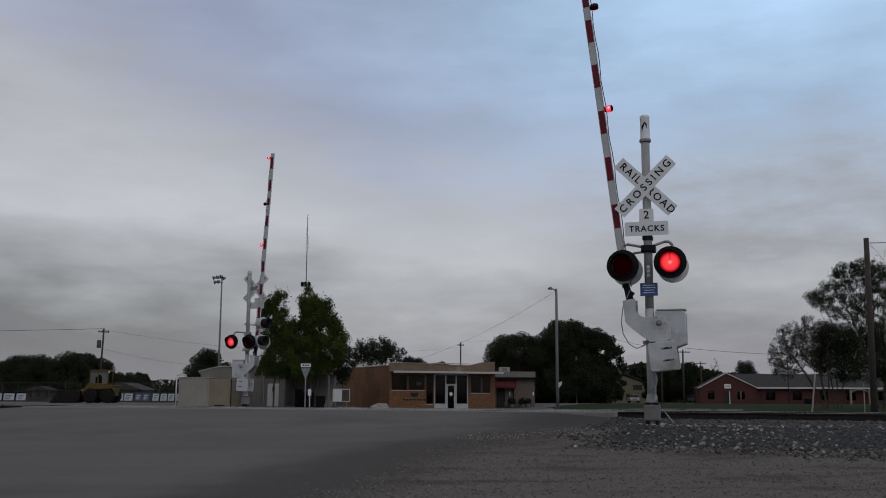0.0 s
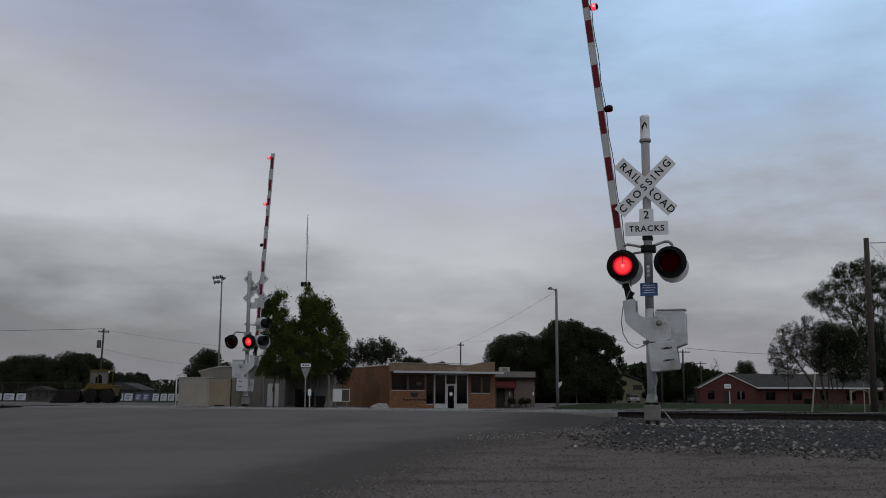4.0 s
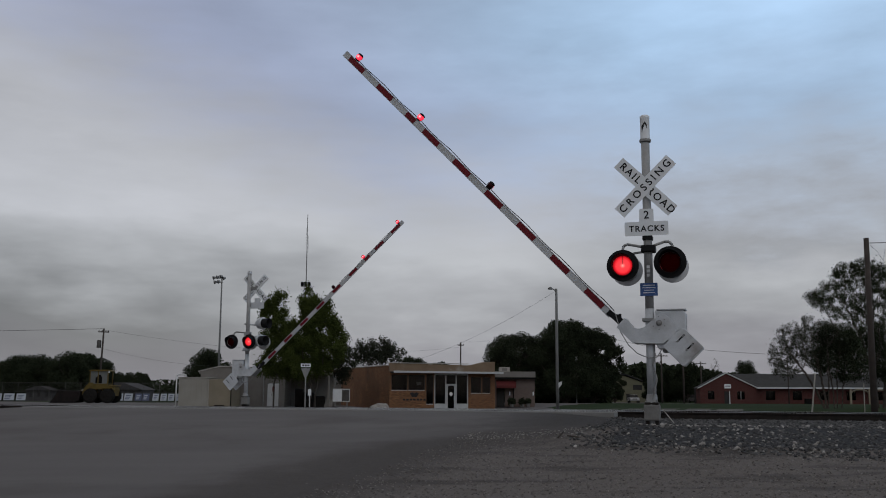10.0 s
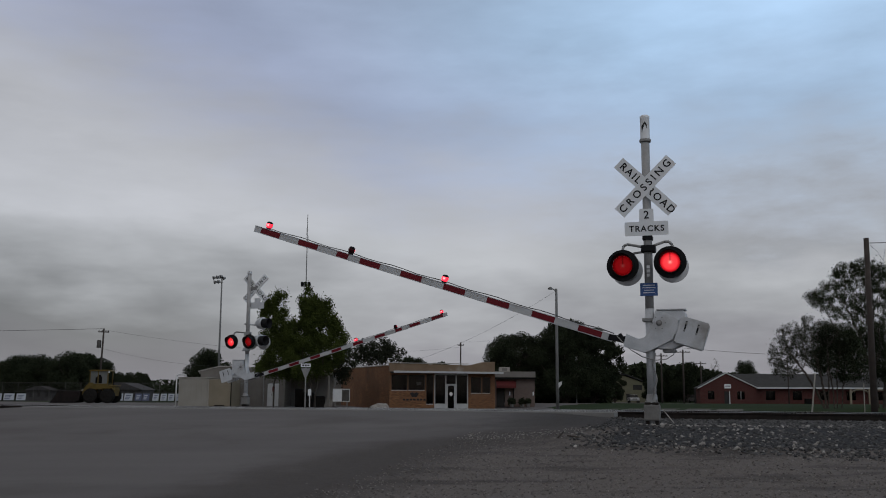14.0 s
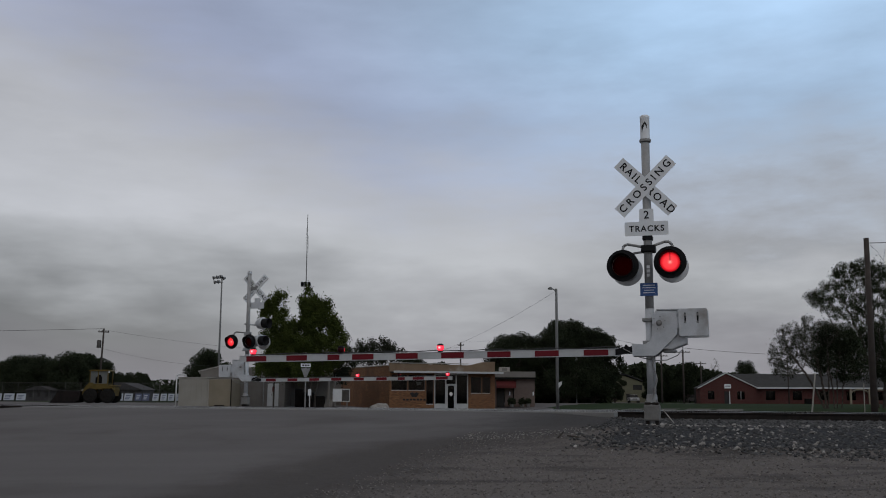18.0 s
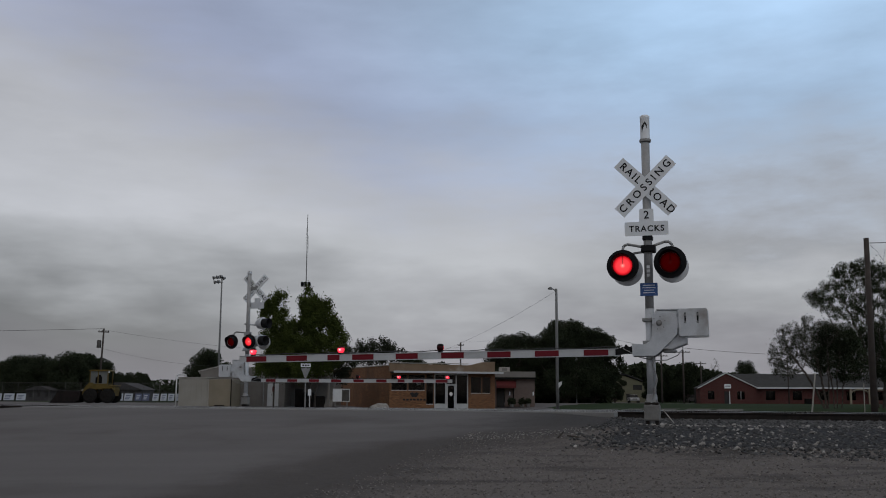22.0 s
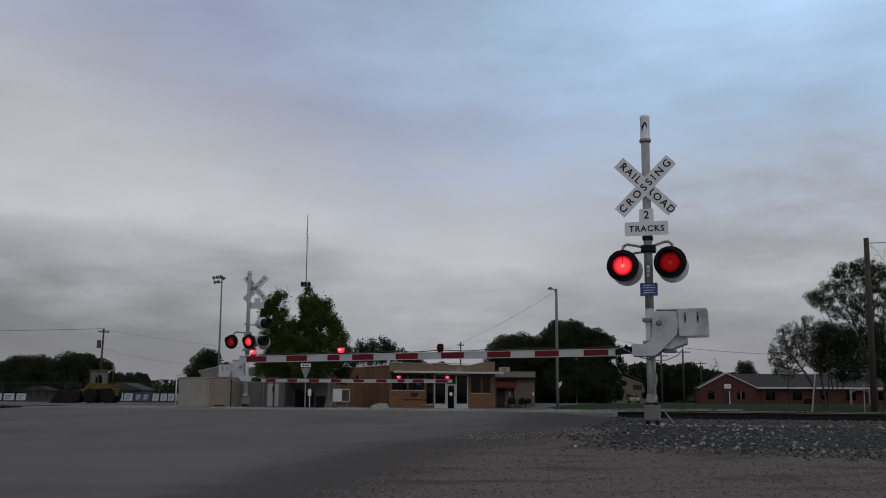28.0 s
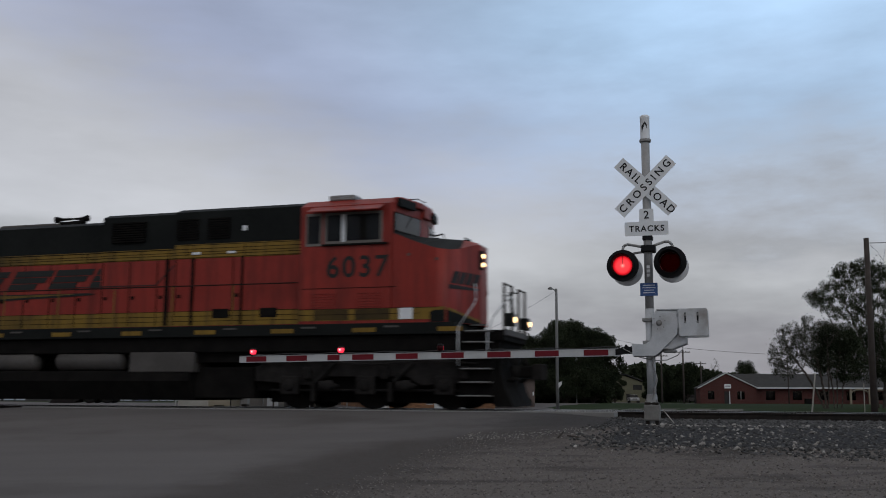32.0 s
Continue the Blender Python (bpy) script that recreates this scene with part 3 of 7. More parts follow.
    ob = new(name, from_arrays(name, np.stack([X, Y, Z], -1).reshape(-1, 3), faces, [material]))
    ob.data.polygons.foreach_set("use_smooth", [True] * len(ob.data.polygons))
    return tagged(ob, label, name, kind="structure")


sheet("ground", grow(-24, 20, 0.5, 2600), grow(0, 44, 0.4, 2600), 0.0, "shoulder", "rough grey-brown gravel ground rising to the railway embankment")
sheet("road", np.linspace(-16.6, -4.3, 62), np.arange(-30, 20.3, 0.25), 0.018, "shoulder", "worn grey asphalt road rising to the level crossing", 0.35)
sheet("road", np.linspace(-17.4, -1.9, 20), np.arange(23.3, 36.1, 0.4), 0.018, "asphalt", "worn grey asphalt road beyond the first track", 0.1)
sheet("road", np.linspace(-5.2, -2.1, 9), np.arange(15.9, 20.3, 0.2), 0.012, "shoulder", "dark asphalt apron flaring beside the crossing", 0.3)
sheet("road", np.linspace(-140, 120, 120), np.arange(44, 55.1, 1.0), 0.02, "far_road", "pale worn street beyond the tracks", 0.0)
sheet("pavement", np.linspace(-34, 0, 30), np.arange(57.0, 76.0, 1.5), 0.03, "far_road", "pale concrete forecourt in front of the shops", 0.0)
sheet("lawn", np.linspace(-17, 130, 70), np.arange(64.0, 230, 4.0), 0.03, "lawn", "short green grass of the lawn", 0.6)
sheet("lawn", np.linspace(-260, -46, 40), np.arange(90.0, 200, 6.0), 0.03, "lawn", "dull green grass of the playing field", 0.6)


sheet("ballast_bed", np.linspace(-2.3, 30, 60), np.arange(14.5, 20.5, 0.3), 0.012, "ballast_bed", "dark bed of crushed rock beside the track", 0.6)
sheet("ballast_bed", np.linspace(-1.95, 40, 60), np.arange(20.4, 29.5, 0.3), 0.012, "ballast_bed", "dark bed of crushed rock under the tracks", 0.1)


# ---- tracks ----
def rail_section(bm, n0, z0, u0, u1):
    """Flat-bottomed rail with foot, web and head; z0 is the top."""
    pts = [(-0.075, -0.185), (0.075, -0.185), (0.075, -0.172), (0.012, -0.150), (0.012, -0.045), (0.036, -0.035), (0.036, -0.004),
           (-0.036, -0.004), (-0.036, -0.035), (-0.012, -0.045), (-0.012, -0.150), (-0.075, -0.172)]
    return prism([(n0 + p[0], z0 + p[1]) for p in pts], u0, u1, bm, plane="YZ")


def track(n, top, label, tie_from, tie_to):
    t = thing("railway_track", pose(0, 0, 0, 0, 0, -17.0), label, "track", kind="structure")
    for s in (-0.7525, 0.7525):
        r = part("rail", rail_section(None, n + s, top, -800, 260), "rail", t)
        part("rail_head", box(-800, 260, n + s - 0.034, n + s + 0.034, top - 0.003, top), "railhead", r, "polished running surface")
    bm = box(-0.115, 0.115, -1.3, 1.3, -0.09, 0.09, 0.012)
    me = mesh_of("tie", bm, "tie")
    u = tie_from
    while u < tie_to:
        if not -17.9 < u < -1.9:
            ob = new("tie", me)
            ob.parent = t
            ob.matrix_basis = pose(u + random.uniform(-.03, .03), n + random.uniform(-.04, .04), top - 0.28, 0, 0, random.uniform(-1, 1))
        u += 0.52
    return t


NEAR_N, FAR_N, RAIL_Z, RAIL2_Z = 21.8, 26.7, 0.73, 0.60
near_track = track(NEAR_N, RAIL_Z, "near railway track with rusty rails on dark ties", -48, 32)
far_track = track(FAR_N, RAIL2_Z, "second railway track with rusty rails on dark ties", -40, 32)
# concrete crossing panels on both tracks
PANEL = mesh_of("panel", box(-1.21, 1.21, -0.665, 0.665, -0.12, 0.0, 0.015), "panel")
PANEL_OUT = mesh_of("panel", box(-1.21, 1.21, -0.32, 0.32, -0.12, 0.0, 0.015), "panel")
for n0, top in ((NEAR_N, RAIL_Z), (FAR_N, RAIL2_Z)):
    cp = thing("crossing_surface", pose(0, 0, 0, 0, 0, -17.0), "weathered concrete panels of the level crossing", "crossing", kind="structure")
    for i in range(6):
        u = -15.95 + i * 2.44
        for dn, me in ((0.0, PANEL), (-1.13, PANEL_OUT), (1.13, PANEL_OUT)):
            ob = new("panel", me)
            ob.parent = cp
            ob.matrix_basis = pose(u, n0 + dn, top - 0.008 + random.uniform(-.004, .002))


# ---- stones ----
def stones(name, label, count, us, ns, size, material, seed, lift=0.2, keep=None):
    rng = np.random.default_rng(seed)
    ico = bmesh.new()
    if size[1] < 0.03:
        bmesh.ops.create_cube(ico, size=1.3)
    else:
        bmesh.ops.create_icosphere(ico, subdivisions=1, radius=1.0)
    ico.verts.ensure_lookup_table()
    V = np.array([v.co[:] for v in ico.verts])
    Fc = np.array([[v.index for v in f.verts] for f in ico.faces])
    ico.free()
    u, n = rng.uniform(*us, count), rng.uniform(*ns, count)
    if keep:
        ok = keep(u, n, rng)
        u, n = u[ok], n[ok]
    count = len(u)
    x, y = u * CU + n * SU, -u * SU + n * CU
    s = rng.uniform(size[0], size[1], count) * rng.uniform(0.6, 1.0, count)
    z = ground_z(x, y) + s * lift
    R = V[None] * rng.uniform(0.62, 1.12, (count, len(V), 1)) * s[:, None, None] * np.stack([rng.uniform(.8, 1.3, count), rng.uniform(.7, 1.1, count), rng.uniform(.5, .85, count)], -1)[:, None]
    a = rng.uniform(0, 6.28, count)
    c, sn = np.cos(a)[:, None], np.sin(a)[:, None]
    tilt = rng.uniform(-.5, .5, count)[:, None]
    X = R[..., 0] * c - R[..., 1] * sn
    Y = R[..., 0] * sn + R[..., 1] * c
    Z = R[..., 2] + X * tilt
    P = np.stack([X + x[:, None], Y + y[:, None], Z + z[:, None]], -1).reshape(-1, 3)
    Fa = (Fc[None] + (np.arange(count) * len(V))[:, None, None]).reshape(-1, Fc.shape[1])
    return tagged(new(name, from_arrays(name, P, Fa, [material])), label, "stones", kind="stuff")


def BALLAST_EDGE(u):
    return 14.5 - 0.37 * np.clip(u + 0.1, 0, 5)


stones("ballast", "dark grey crushed rock ballast heaped along the track", 26000, (-2.6, 8.0), (12.7, 20.9), (0.02, 0.049), "ballast", 3, 0.2,
       lambda u, n, r: (u > -2.2 + r.normal(0, .5, u.size)) & (n > BALLAST_EDGE(u) + r.normal(0, .2, u.size)))
stones("ballast", "dark grey ballast between the tracks", 5000, (-1.7, 16), (20.9, 29), (0.03, 0.06), "ballast", 4)
stones("ballast", "dark grey ballast beside the crossing", 3000, (-40, -18), (18.5, 29), (0.03, 0.07), "ballast", 5)
stones("pale_stones", "pale limestone lumps strewn on the ballast edge", 1250, (-2.6, 4.6), (13.9, 16.8), (0.016, 0.048), "pale_rock", 6, 0.45,
       lambda u, n, r: (r.uniform(0, 1, u.size) < np.exp(-((u + 0.4) / 1.5) ** 2)) & (n > BALLAST_EDGE(u) - 0.05 + r.normal(0, .2, u.size)))
stones("pale_stones", "pale crumbs along the edge of the gravel", 420, (-4.6, -2.4), (15.2, 16.4), (0.008, 0.024), "pale_rock", 10, 0.4)
stones("pale_stones", "pale limestone bits along the track", 260, (0.6, 9), (13.6, 18.0), (0.015, 0.04), "pale_rock", 7, 0.45)
stones("grit", "loose grit and pebbles on the gravel shoulder", 20000, (-5.6, 4.5), (8.2, 15.6), (0.006, 0.019), "grit", 8, 0.3,
       lambda u, n, r: u > -4.2 + r.normal(0, .55, u.size))
stones("grit", "loose pebbles along the asphalt edge", 900, (-6.2, -3.4), (8.5, 16.2), (0.007, 0.024), "grit", 9, 0.3)


# ---- crossing signals ----
def crossbuck(parent, at):
    """Two crossed blades with their words."""
    for ang, words, lift in ((-45, (("RAIL", -0.345), ("ROAD", 0.36)), 0.0), (45, (("CROSSING", 0.0),), -0.012)):
        m = at @ pose(0, lift, 0) @ Euler((0, radians(-ang), 0)).to_matrix().to_4x4()
        bl = part("crossbuck_blade", box(-0.63, 0.63, -0.004, 0.004, -0.115, 0.115), "sign_white", parent, "white crossbuck blade", m)
        for w, off in words:
            me = text_mesh("lettering", w, 0.178, "ink", 1.52 if len(w) > 4 else 1.30, 0.003, 0.0028)
            tx = new("lettering", me)
            tx.parent = bl
            tx.matrix_basis = pose(off, -0.0065, 0, 90, 0, 0)
            tagged(tx, "black letters")


def lamp_head(parent, x, y, z, facing, black=True):
    """A flasher head: backing disc, long hood, housing. facing -1 looks along -y."""
    f = facing
    head = part("lamp_housing", lathe([(0.0, 0.0), (0.10, 0.0), (0.17, -0.06), (0.19, -0.16), (0.19, -0.20), (0.174, -0.20), (0.170, -0.09), (0.0, -0.085)], 24, axis="Y"), "silver", parent, "grey lamp housing",
                pose(x, y, z) @ (pose(0, 0, 0) if f < 0 else pose(0, 0, 0, 0, 0, 180)), smooth=True)
    bm = lathe([(0.174, -0.205), (0.268, -0.205), (0.27, -0.20), (0.265, -0.192), (0.174, -0.192), (0.174, -0.205)], 32, axis="Y", cap=False)
    part("backing_disc", bm, "black" if black else "rear_silver", head)
    bm = bmesh.new()
    seg, rings = 28, []
    for k, (r, dep) in enumerate(((0.185, 0.0), (0.19, 1.0), (0.178, 1.0), (0.172, 0.0))):
        row = []
        for i in range(seg):
            a = 2 * math.pi * i / seg
            up = 0.5 + 0.5 * math.sin(a)
            row.append(bm.verts.new((math.cos(a) * r, -0.205 - dep * (0.06 + 0.21 * up), math.sin(a) * r)))
        rings.append(row)
    for p, q in zip(rings, rings[1:]):
        for i in range(seg):
            j = (i + 1) % seg
            bm.faces.new((p[i], p[j], q[j], q[i]))
    part("hood", bm, "black", head, "black lamp hood", smooth=True)
    return head


def lamp_core(head):
    """The always lit reflector of a flasher behind three smoked sheets, added to dim it: it comes forward through them
    to light up and goes back to fade.
    """
    for k in range(3):
        part("dimming_sheet", lathe([(0.0, -0.004), (0.10, -0.002), (0.168, 0.003), (0.169, 0.003)], 24, None, "Y", (0, -0.150 - 0.02 * k, 0), False), "smoked", head, smooth=True)
    m = pose(0, DARK_Y, 0)
    core = part("lens", lathe([(0.0, -0.006), (0.06, -0.005), (0.11, -0.003), (0.166, 0.0), (0.0, 0.001)], 28, axis="Y"), "lamp_on", head, "round red flasher lens", m, smooth=True)
    return core, m


DARK_Y, LIT_Y = -0.115, -0.205


def gate_lamp(parent, m, r):
    """A small round gate lamp, one half of it lit; it turns to show the lit or the dark half."""
    bm = bmesh.new()
    bmesh.ops.create_uvsphere(bm, u_segments=24, v_segments=14, radius=r)
    for f in bm.faces:
        f.material_index = 1 if f.calc_center_median().y > -r * 0.02 else 0
    return part("gate_lamp", bm, ("gate_on", "lamp_off"), parent, "small round red gate lamp", m, smooth=True)


ARM_OUTLINE = [(-0.10, 0.16), (0.09, 0.19), (0.295, 0.145), (0.295, -0.19), (0.17, -0.32), (-0.02, -0.50), (-0.085, -0.545), (-0.45, -0.545), (-0.46, -0.33),
               (-0.245, -0.35), (-0.165, -0.30), (-0.124, -0.22)]


def gate(parent, hub, s, start, tip, stripes, lamps, label, cwx=0.0, cwz=0.0, zc=-0.497):
    """The swinging gate: s = -1 reaches along -x, +1 along +x; lengths are from the hub."""
    def fl(poly):
        return [(-p[0] * s, p[1]) for p in poly]
    lo, hi = sorted((s * start, s * tip))
    arm = part("gate_arm", box(lo, hi, -0.022, 0.022, zc - 0.055, zc + 0.055, 0.004), "arm_white", parent, label, pose(*hub))
    for a, w in stripes:
        x0, x1 = sorted((s * a, s * (a - w)))
        part("stripe", box(x0, x1, -0.0255, 0.0255, zc - 0.050, zc + 0.050), "arm_red", arm, "dark red stripe")
    part("edge_strip", box(lo, hi, -0.03, 0.03, zc + 0.055, zc + 0.063), "silver", arm)
    part("edge_strip", box(lo, hi, -0.03, 0.03, zc - 0.063, zc - 0.055), "silver", arm)
    part("arm_bracket", prism(fl(ARM_OUTLINE), -0.17, -0.135, bevel=0.006), "silver", arm, "silver-painted curved gate bracket")
    part("arm_bracket", prism(fl(ARM_OUTLINE), 0.20, 0.235, bevel=0.006), "silver", arm, "silver-painted curved gate bracket")
    part("bracket_web", prism(fl([(-0.45, -0.53), (-0.085, -0.53), (0.17, -0.31), (0.15, -0.33), (-0.09, -0.545), (-0.45, -0.545)]), -0.135, 0.20), "silver_dull", arm)
    part("lead", pipe([(s * 0.62, -0.06, zc + 0.06), (s * 0.34, -0.10, -0.56), (s * 0.10, -0.10, -0.62), (-s * 0.10, -0.10, -0.615), (-s * 0.28, -0.10, -0.54), (-s * 0.37, -0.10, -0.43), (-s * 0.34, -0.10, -0.30), (-s * 0.24, -0.10, -0.20)], 0.008, 6), "silver_dull", arm, "looped lamp lead")
    part("hub_cap", lathe([(0.0, -0.20), (0.032, -0.20), (0.045, -0.185), (0.05, -0.168)], 16, axis="Y"), "silver_dull", arm, smooth=True)
    for k in range(6):
        a = k * math.pi / 3 + 0.3
        part("bolt", lathe([(0.0, -0.182), (0.011, -0.182), (0.011, -0.168)], 6, None, "Y", (0.105 * math.cos(a), 0, 0.105 * math.sin(a))), "silver_dull", arm)
    for ya, yb in ((-0.215, -0.172), (0.237, 0.28)):
        part("counterweight", prism(fl([(x + cwx, z + cwz) for x, z in ((0.32, 0.20), (0.345, 0.225), (0.765, 0.225), (0.79, 0.20), (0.79, -0.21), (0.765, -0.235), (0.345, -0.235), (0.32, -0.21))]), ya, yb, bevel=0.008), "silver", arm,
                 "silver-painted counterweight plate")
        for cx in (0.43 + cwx, 0.63 + cwx):
            yy = ya - 0.004
            part("slot", prism(fl([(cx - 0.013, cwz + 0.155), (cx + 0.013, cwz + 0.155), (cx + 0.013, cwz - 0.02), (cx - 0.013, cwz - 0.02)]), yy, yy + 0.003), "black", arm)
            part("bolt", lathe([(0.0, yy - 0.018), (0.017, yy - 0.018), (0.02, yy)], 6, axis="Y", at=(-cx * s, 0, cwz + 0.12)), "silver_dull", arm)
            part("bolt", lathe([(0.0, yy - 0.018), (0.017, yy - 0.018), (0.02, yy)], 6, axis="Y", at=(-cx * s, 0, cwz)), "silver_dull", arm)
        part("counterweight_arm", prism(fl([(0.20, 0.06), (0.345 + cwx, 0.10 + cwz), (0.345 + cwx, -0.10 + cwz), (0.20, -0.10)]), ya + 0.042, ya + 0.07), "silver", arm)
    bm = prism([(s * 0.40, zc + 0.03), (s * 0.46, zc + 0.10), (s * 0.52, zc + 0.085), (s * 0.57, zc + 0.13), (s * 0.61, zc + 0.075), (s * (start + 0.07), zc + 0.05), (s * (start + 0.07), zc - 0.05), (s * 0.58, zc - 0.03), (s * 0.40, zc - 0.03)], -0.04, 0.04)
    part("shear_clamp", bm, "black", arm, "black cast clamp holding the arm")
    # cable on top of the arm, a little slack between its clips
    cab = []
    k = 26
    for i in range(k + 1):
        f = i / k
        cab.append((s * (start + (lamps[0] - start) * f), 0.0, zc + 0.085 + 0.012 * math.sin(i * 1.7)))
    part("cable", pipe(cab, 0.008, 6), "wire", arm, "thin black lamp cable")
    cores = []
    for i, d in enumerate(lamps):
        part("lamp_body", lathe([(0.045, 0.0), (0.05, 0.012), (0.05, 0.02), (0.03, 0.028)], 12, at=(s * d, 0, zc + 0.063)), "black", arm)
        part("lamp_cap", lathe([(0.060, 0.112), (0.056, 0.132), (0.03, 0.148), (0.0, 0.15)], 14, at=(s * d, 0, zc + 0.063)), "black", arm, smooth=True)
        m = pose(s * d, 0, zc + 0.063 + 0.078)
        cores.append((gate_lamp(arm, m, 0.066), m))
    return arm, cores


def mast(parent, h):
    part("foundation", box(-0.128, 0.128, -0.128, 0.128, 0.04, 0.30, 0.02), "concrete", parent, "chipped concrete foundation block")
    part("foot_plate", box(-0.27, 0.22, -0.2, 0.2, -0.06, -0.035, 0.006), "rail", parent, "rusty steel foot plate")
    for x in (-0.075, 0.075):
        part("foundation_leg", box(x - 0.03, x + 0.03, -0.09, 0.09, -0.25, 0.04), "rail", parent)
    part("mast_base", lathe([(0.115, 0.30), (0.115, 0.335), (0.092, 0.35), (0.088, 0.45), (0.078, 0.47)], 20), "silver_dull", parent, "cast mast base", smooth=True)
    part("base_flange", box(-0.115, 0.115, -0.115, 0.115, 0.298, 0.34, 0.012), "rail", parent, "rusty bolted flange")
    for x in (-0.085, 0.085):
        part("anchor_nut", lathe([(0.018, 0.34), (0.018, 0.365), (0.009, 0.365), (0.009, 0.39)], 6, at=(x, -0.085, 0)), "silver_dull", parent)
    part("mast_foot", lathe([(0.076, 0.46), (0.076, 1.9)], 20), "silver", parent, "silver-painted lower mast", smooth=True)
    part("mast", lathe([(0.072, 1.88), (0.072, h)], 20), "mast_grey", parent, "weathered round steel mast", smooth=True)


def near_signal():
    g = thing("crossing_signal", at_un(-1.45, 16.7, 0.62), "silver crossing signal mast with crossbuck, red flashers and striped gate", "crossing signal", "crossing signals")
    mast(g, 4.9)
    cap = part("mast_cap", lathe([(0.082, 4.82), (0.088, 4.84), (0.082, 4.87), (0.08, 5.20), (0.084, 5.21), (0.084, 5.25), (0.06, 5.27), (0.0, 5.275)], 20), "sign_white", g, "pale sleeve on the mast top", smooth=True)
    bm = bmesh.new()
    for i in range(9):
        a0, a1 = -2.2 + i * 0.13, -2.2 + (i + 1) * 0.13
        z0, z1 = 4.93 + 0.17 * (1 - abs(i - 5) / 6), 5.06 + 0.08 * (1 - abs(i - 5) / 6)
        q = [bm.verts.new((0.0835 * math.cos(a), 0.0835 * math.sin(a), z)) for a, z in ((a0, z0), (a1, z0), (a1, z1), (a0, z1))]
        bm.faces.new(q)
    part("dark_mark", bm, "ink", cap)
    part("collar", lathe([(0.095, 4.79), (0.10, 4.80), (0.10, 4.83), (0.095, 4.84)], 20), "silver_dull", g)
    crossbuck(g, pose(-0.01, -0.10, 3.99))
    part("crossbuck_clamp", box(-0.05, 0.05, -0.09, 0.09, 3.93, 4.05, 0.01), "silver_dull", g)
    # plate with the number of tracks: one sheet, narrow above, wide below
    pl = part("tracks_plate", prism([(-0.375, 3.155), (-0.36, 3.14), (0.34, 3.14), (0.355, 3.155), (0.355, 3.365), (0.34, 3.38), (0.115, 3.38), (0.115, 3.585), (0.10, 3.60), (-0.11, 3.60), (-0.125, 3.585), (-0.125, 3.38), (-0.36, 3.38), (-0.375, 3.365)], -0.104, -0.098), "sign_white", g, "white plate under the crossbuck")
    for body, size, x, z in (("2", 0.19, -0.005, 3.49), ("TRACKS", 0.142, -0.005, 3.255)):
        tx = new("lettering", text_mesh("lettering", body, size, "ink", 1.18, 0.003, 0.003))
        tx.parent = pl
        tx.matrix_basis = pose(x, -0.1065, z, 90, 0, 0)
    part("plate_clamp", box(-0.085, 0.085, -0.09, 0.09, 3.07, 3.14, 0.012), "black", g)
    # crossarm with two goosenecks
    part("crossarm_clamp", box(-0.11, 0.13, -0.12, 0.12, 2.86, 2.98, 0.02), "black", g)
    part("crossarm", pipe([(-0.43, -0.1, 2.86), (-0.40, -0.1, 2.97), (-0.34, -0.1, 3.0), (0.0, -0.08, 2.93), (0.28, -0.1, 3.02), (0.36, -0.1, 3.02), (0.41, -0.1, 2.96), (0.42, -0.1, 2.86)], 0.023, 10), "silver_dull", g, "bent pipe crossarm", smooth=True)
    part("crossarm", pipe([(-0.43, 0.05, 2.83), (-0.2, 0.0, 2.86), (0.0, 0.0, 2.88)], 0.02, 8), "silver_dull", g, smooth=True)
    cores = []
    for x, z, name in ((-0.40, 2.61, "L"), (0.38, 2.645, "R")):
        h = lamp_head(g, x, -0.10, z, -1)
        lamp_head(g, x, 0.20, z, 1, black=False)
        cores.append(lamp_core(h))
    bs = part("blue_plate", box(-0.14, 0.15, -0.096, -0.09, 2.11, 2.33, 0.004), "sign_blue", g, "small blue emergency notice plate")
    for k, w in enumerate((0.20, 0.22, 0.16, 0.2)):
        part("printed_line", box(0.005 - w / 2, 0.005 + w / 2, -0.099, -0.097, 2.285 - k * 0.042, 2.295 - k * 0.042), "sign_white", bs)
    bm = bmesh.new()
    for k in range(3):
        box(-0.025, 0.03, -0.079, -0.075, 2.44 + k * 0.07, 2.49 + k * 0.07, 0, bm)
    part("mast_label", bm, "sign_white", g, "worn stencilled label on the mast")
    gm = part("gate_machine", prism([(0.10, 1.30), (0.14, 1.22), (0.34, 1.20), (0.60, 1.30), (0.60, 1.80), (0.56, 1.86), (0.10, 1.86)], -0.12, 0.19, bevel=0.02), "silver", g, "silver-painted gate mechanism case")
    part("case_lid", box(0.12, 0.60, -0.135, 0.205, 1.86, 1.885, 0.01), "silver", gm)
    part("case_foot", box(0.20, 0.42, -0.09, 0.15, 1.16, 1.215, 0.02), "silver_dull", gm)
    part("latch", box(0.575, 0.60, -0.09, -0.02, 1.55, 1.76, 0.005), "black", gm)
    part("lifting_eye", pipe([(0.02 + 0.035 * math.cos(a), 0, 1.87 + 0.05 * math.sin(a)) for a in np.linspace(0, math.pi, 7)], 0.009, 6), "silver_dull", g)
    part("mounting_clamp", box(-0.12, 0.14, -0.1, 0.1, 1.30, 1.36, 0.01), "silver_dull", g)
    part("mounting_clamp", box(-0.12, 0.14, -0.1, 0.1, 1.68, 1.74, 0.01), "silver_dull", g)
    part("lamp_lead", pipe([(0.08, -0.09, 1.15), (0.04, -0.095, 0.95), (0.10, -0.10, 0.72), (0.05, -0.1, 0.5), (0.02, -0.1, 0.38)], 0.014, 6), "silver_dull", g, "drooping grey conduit")
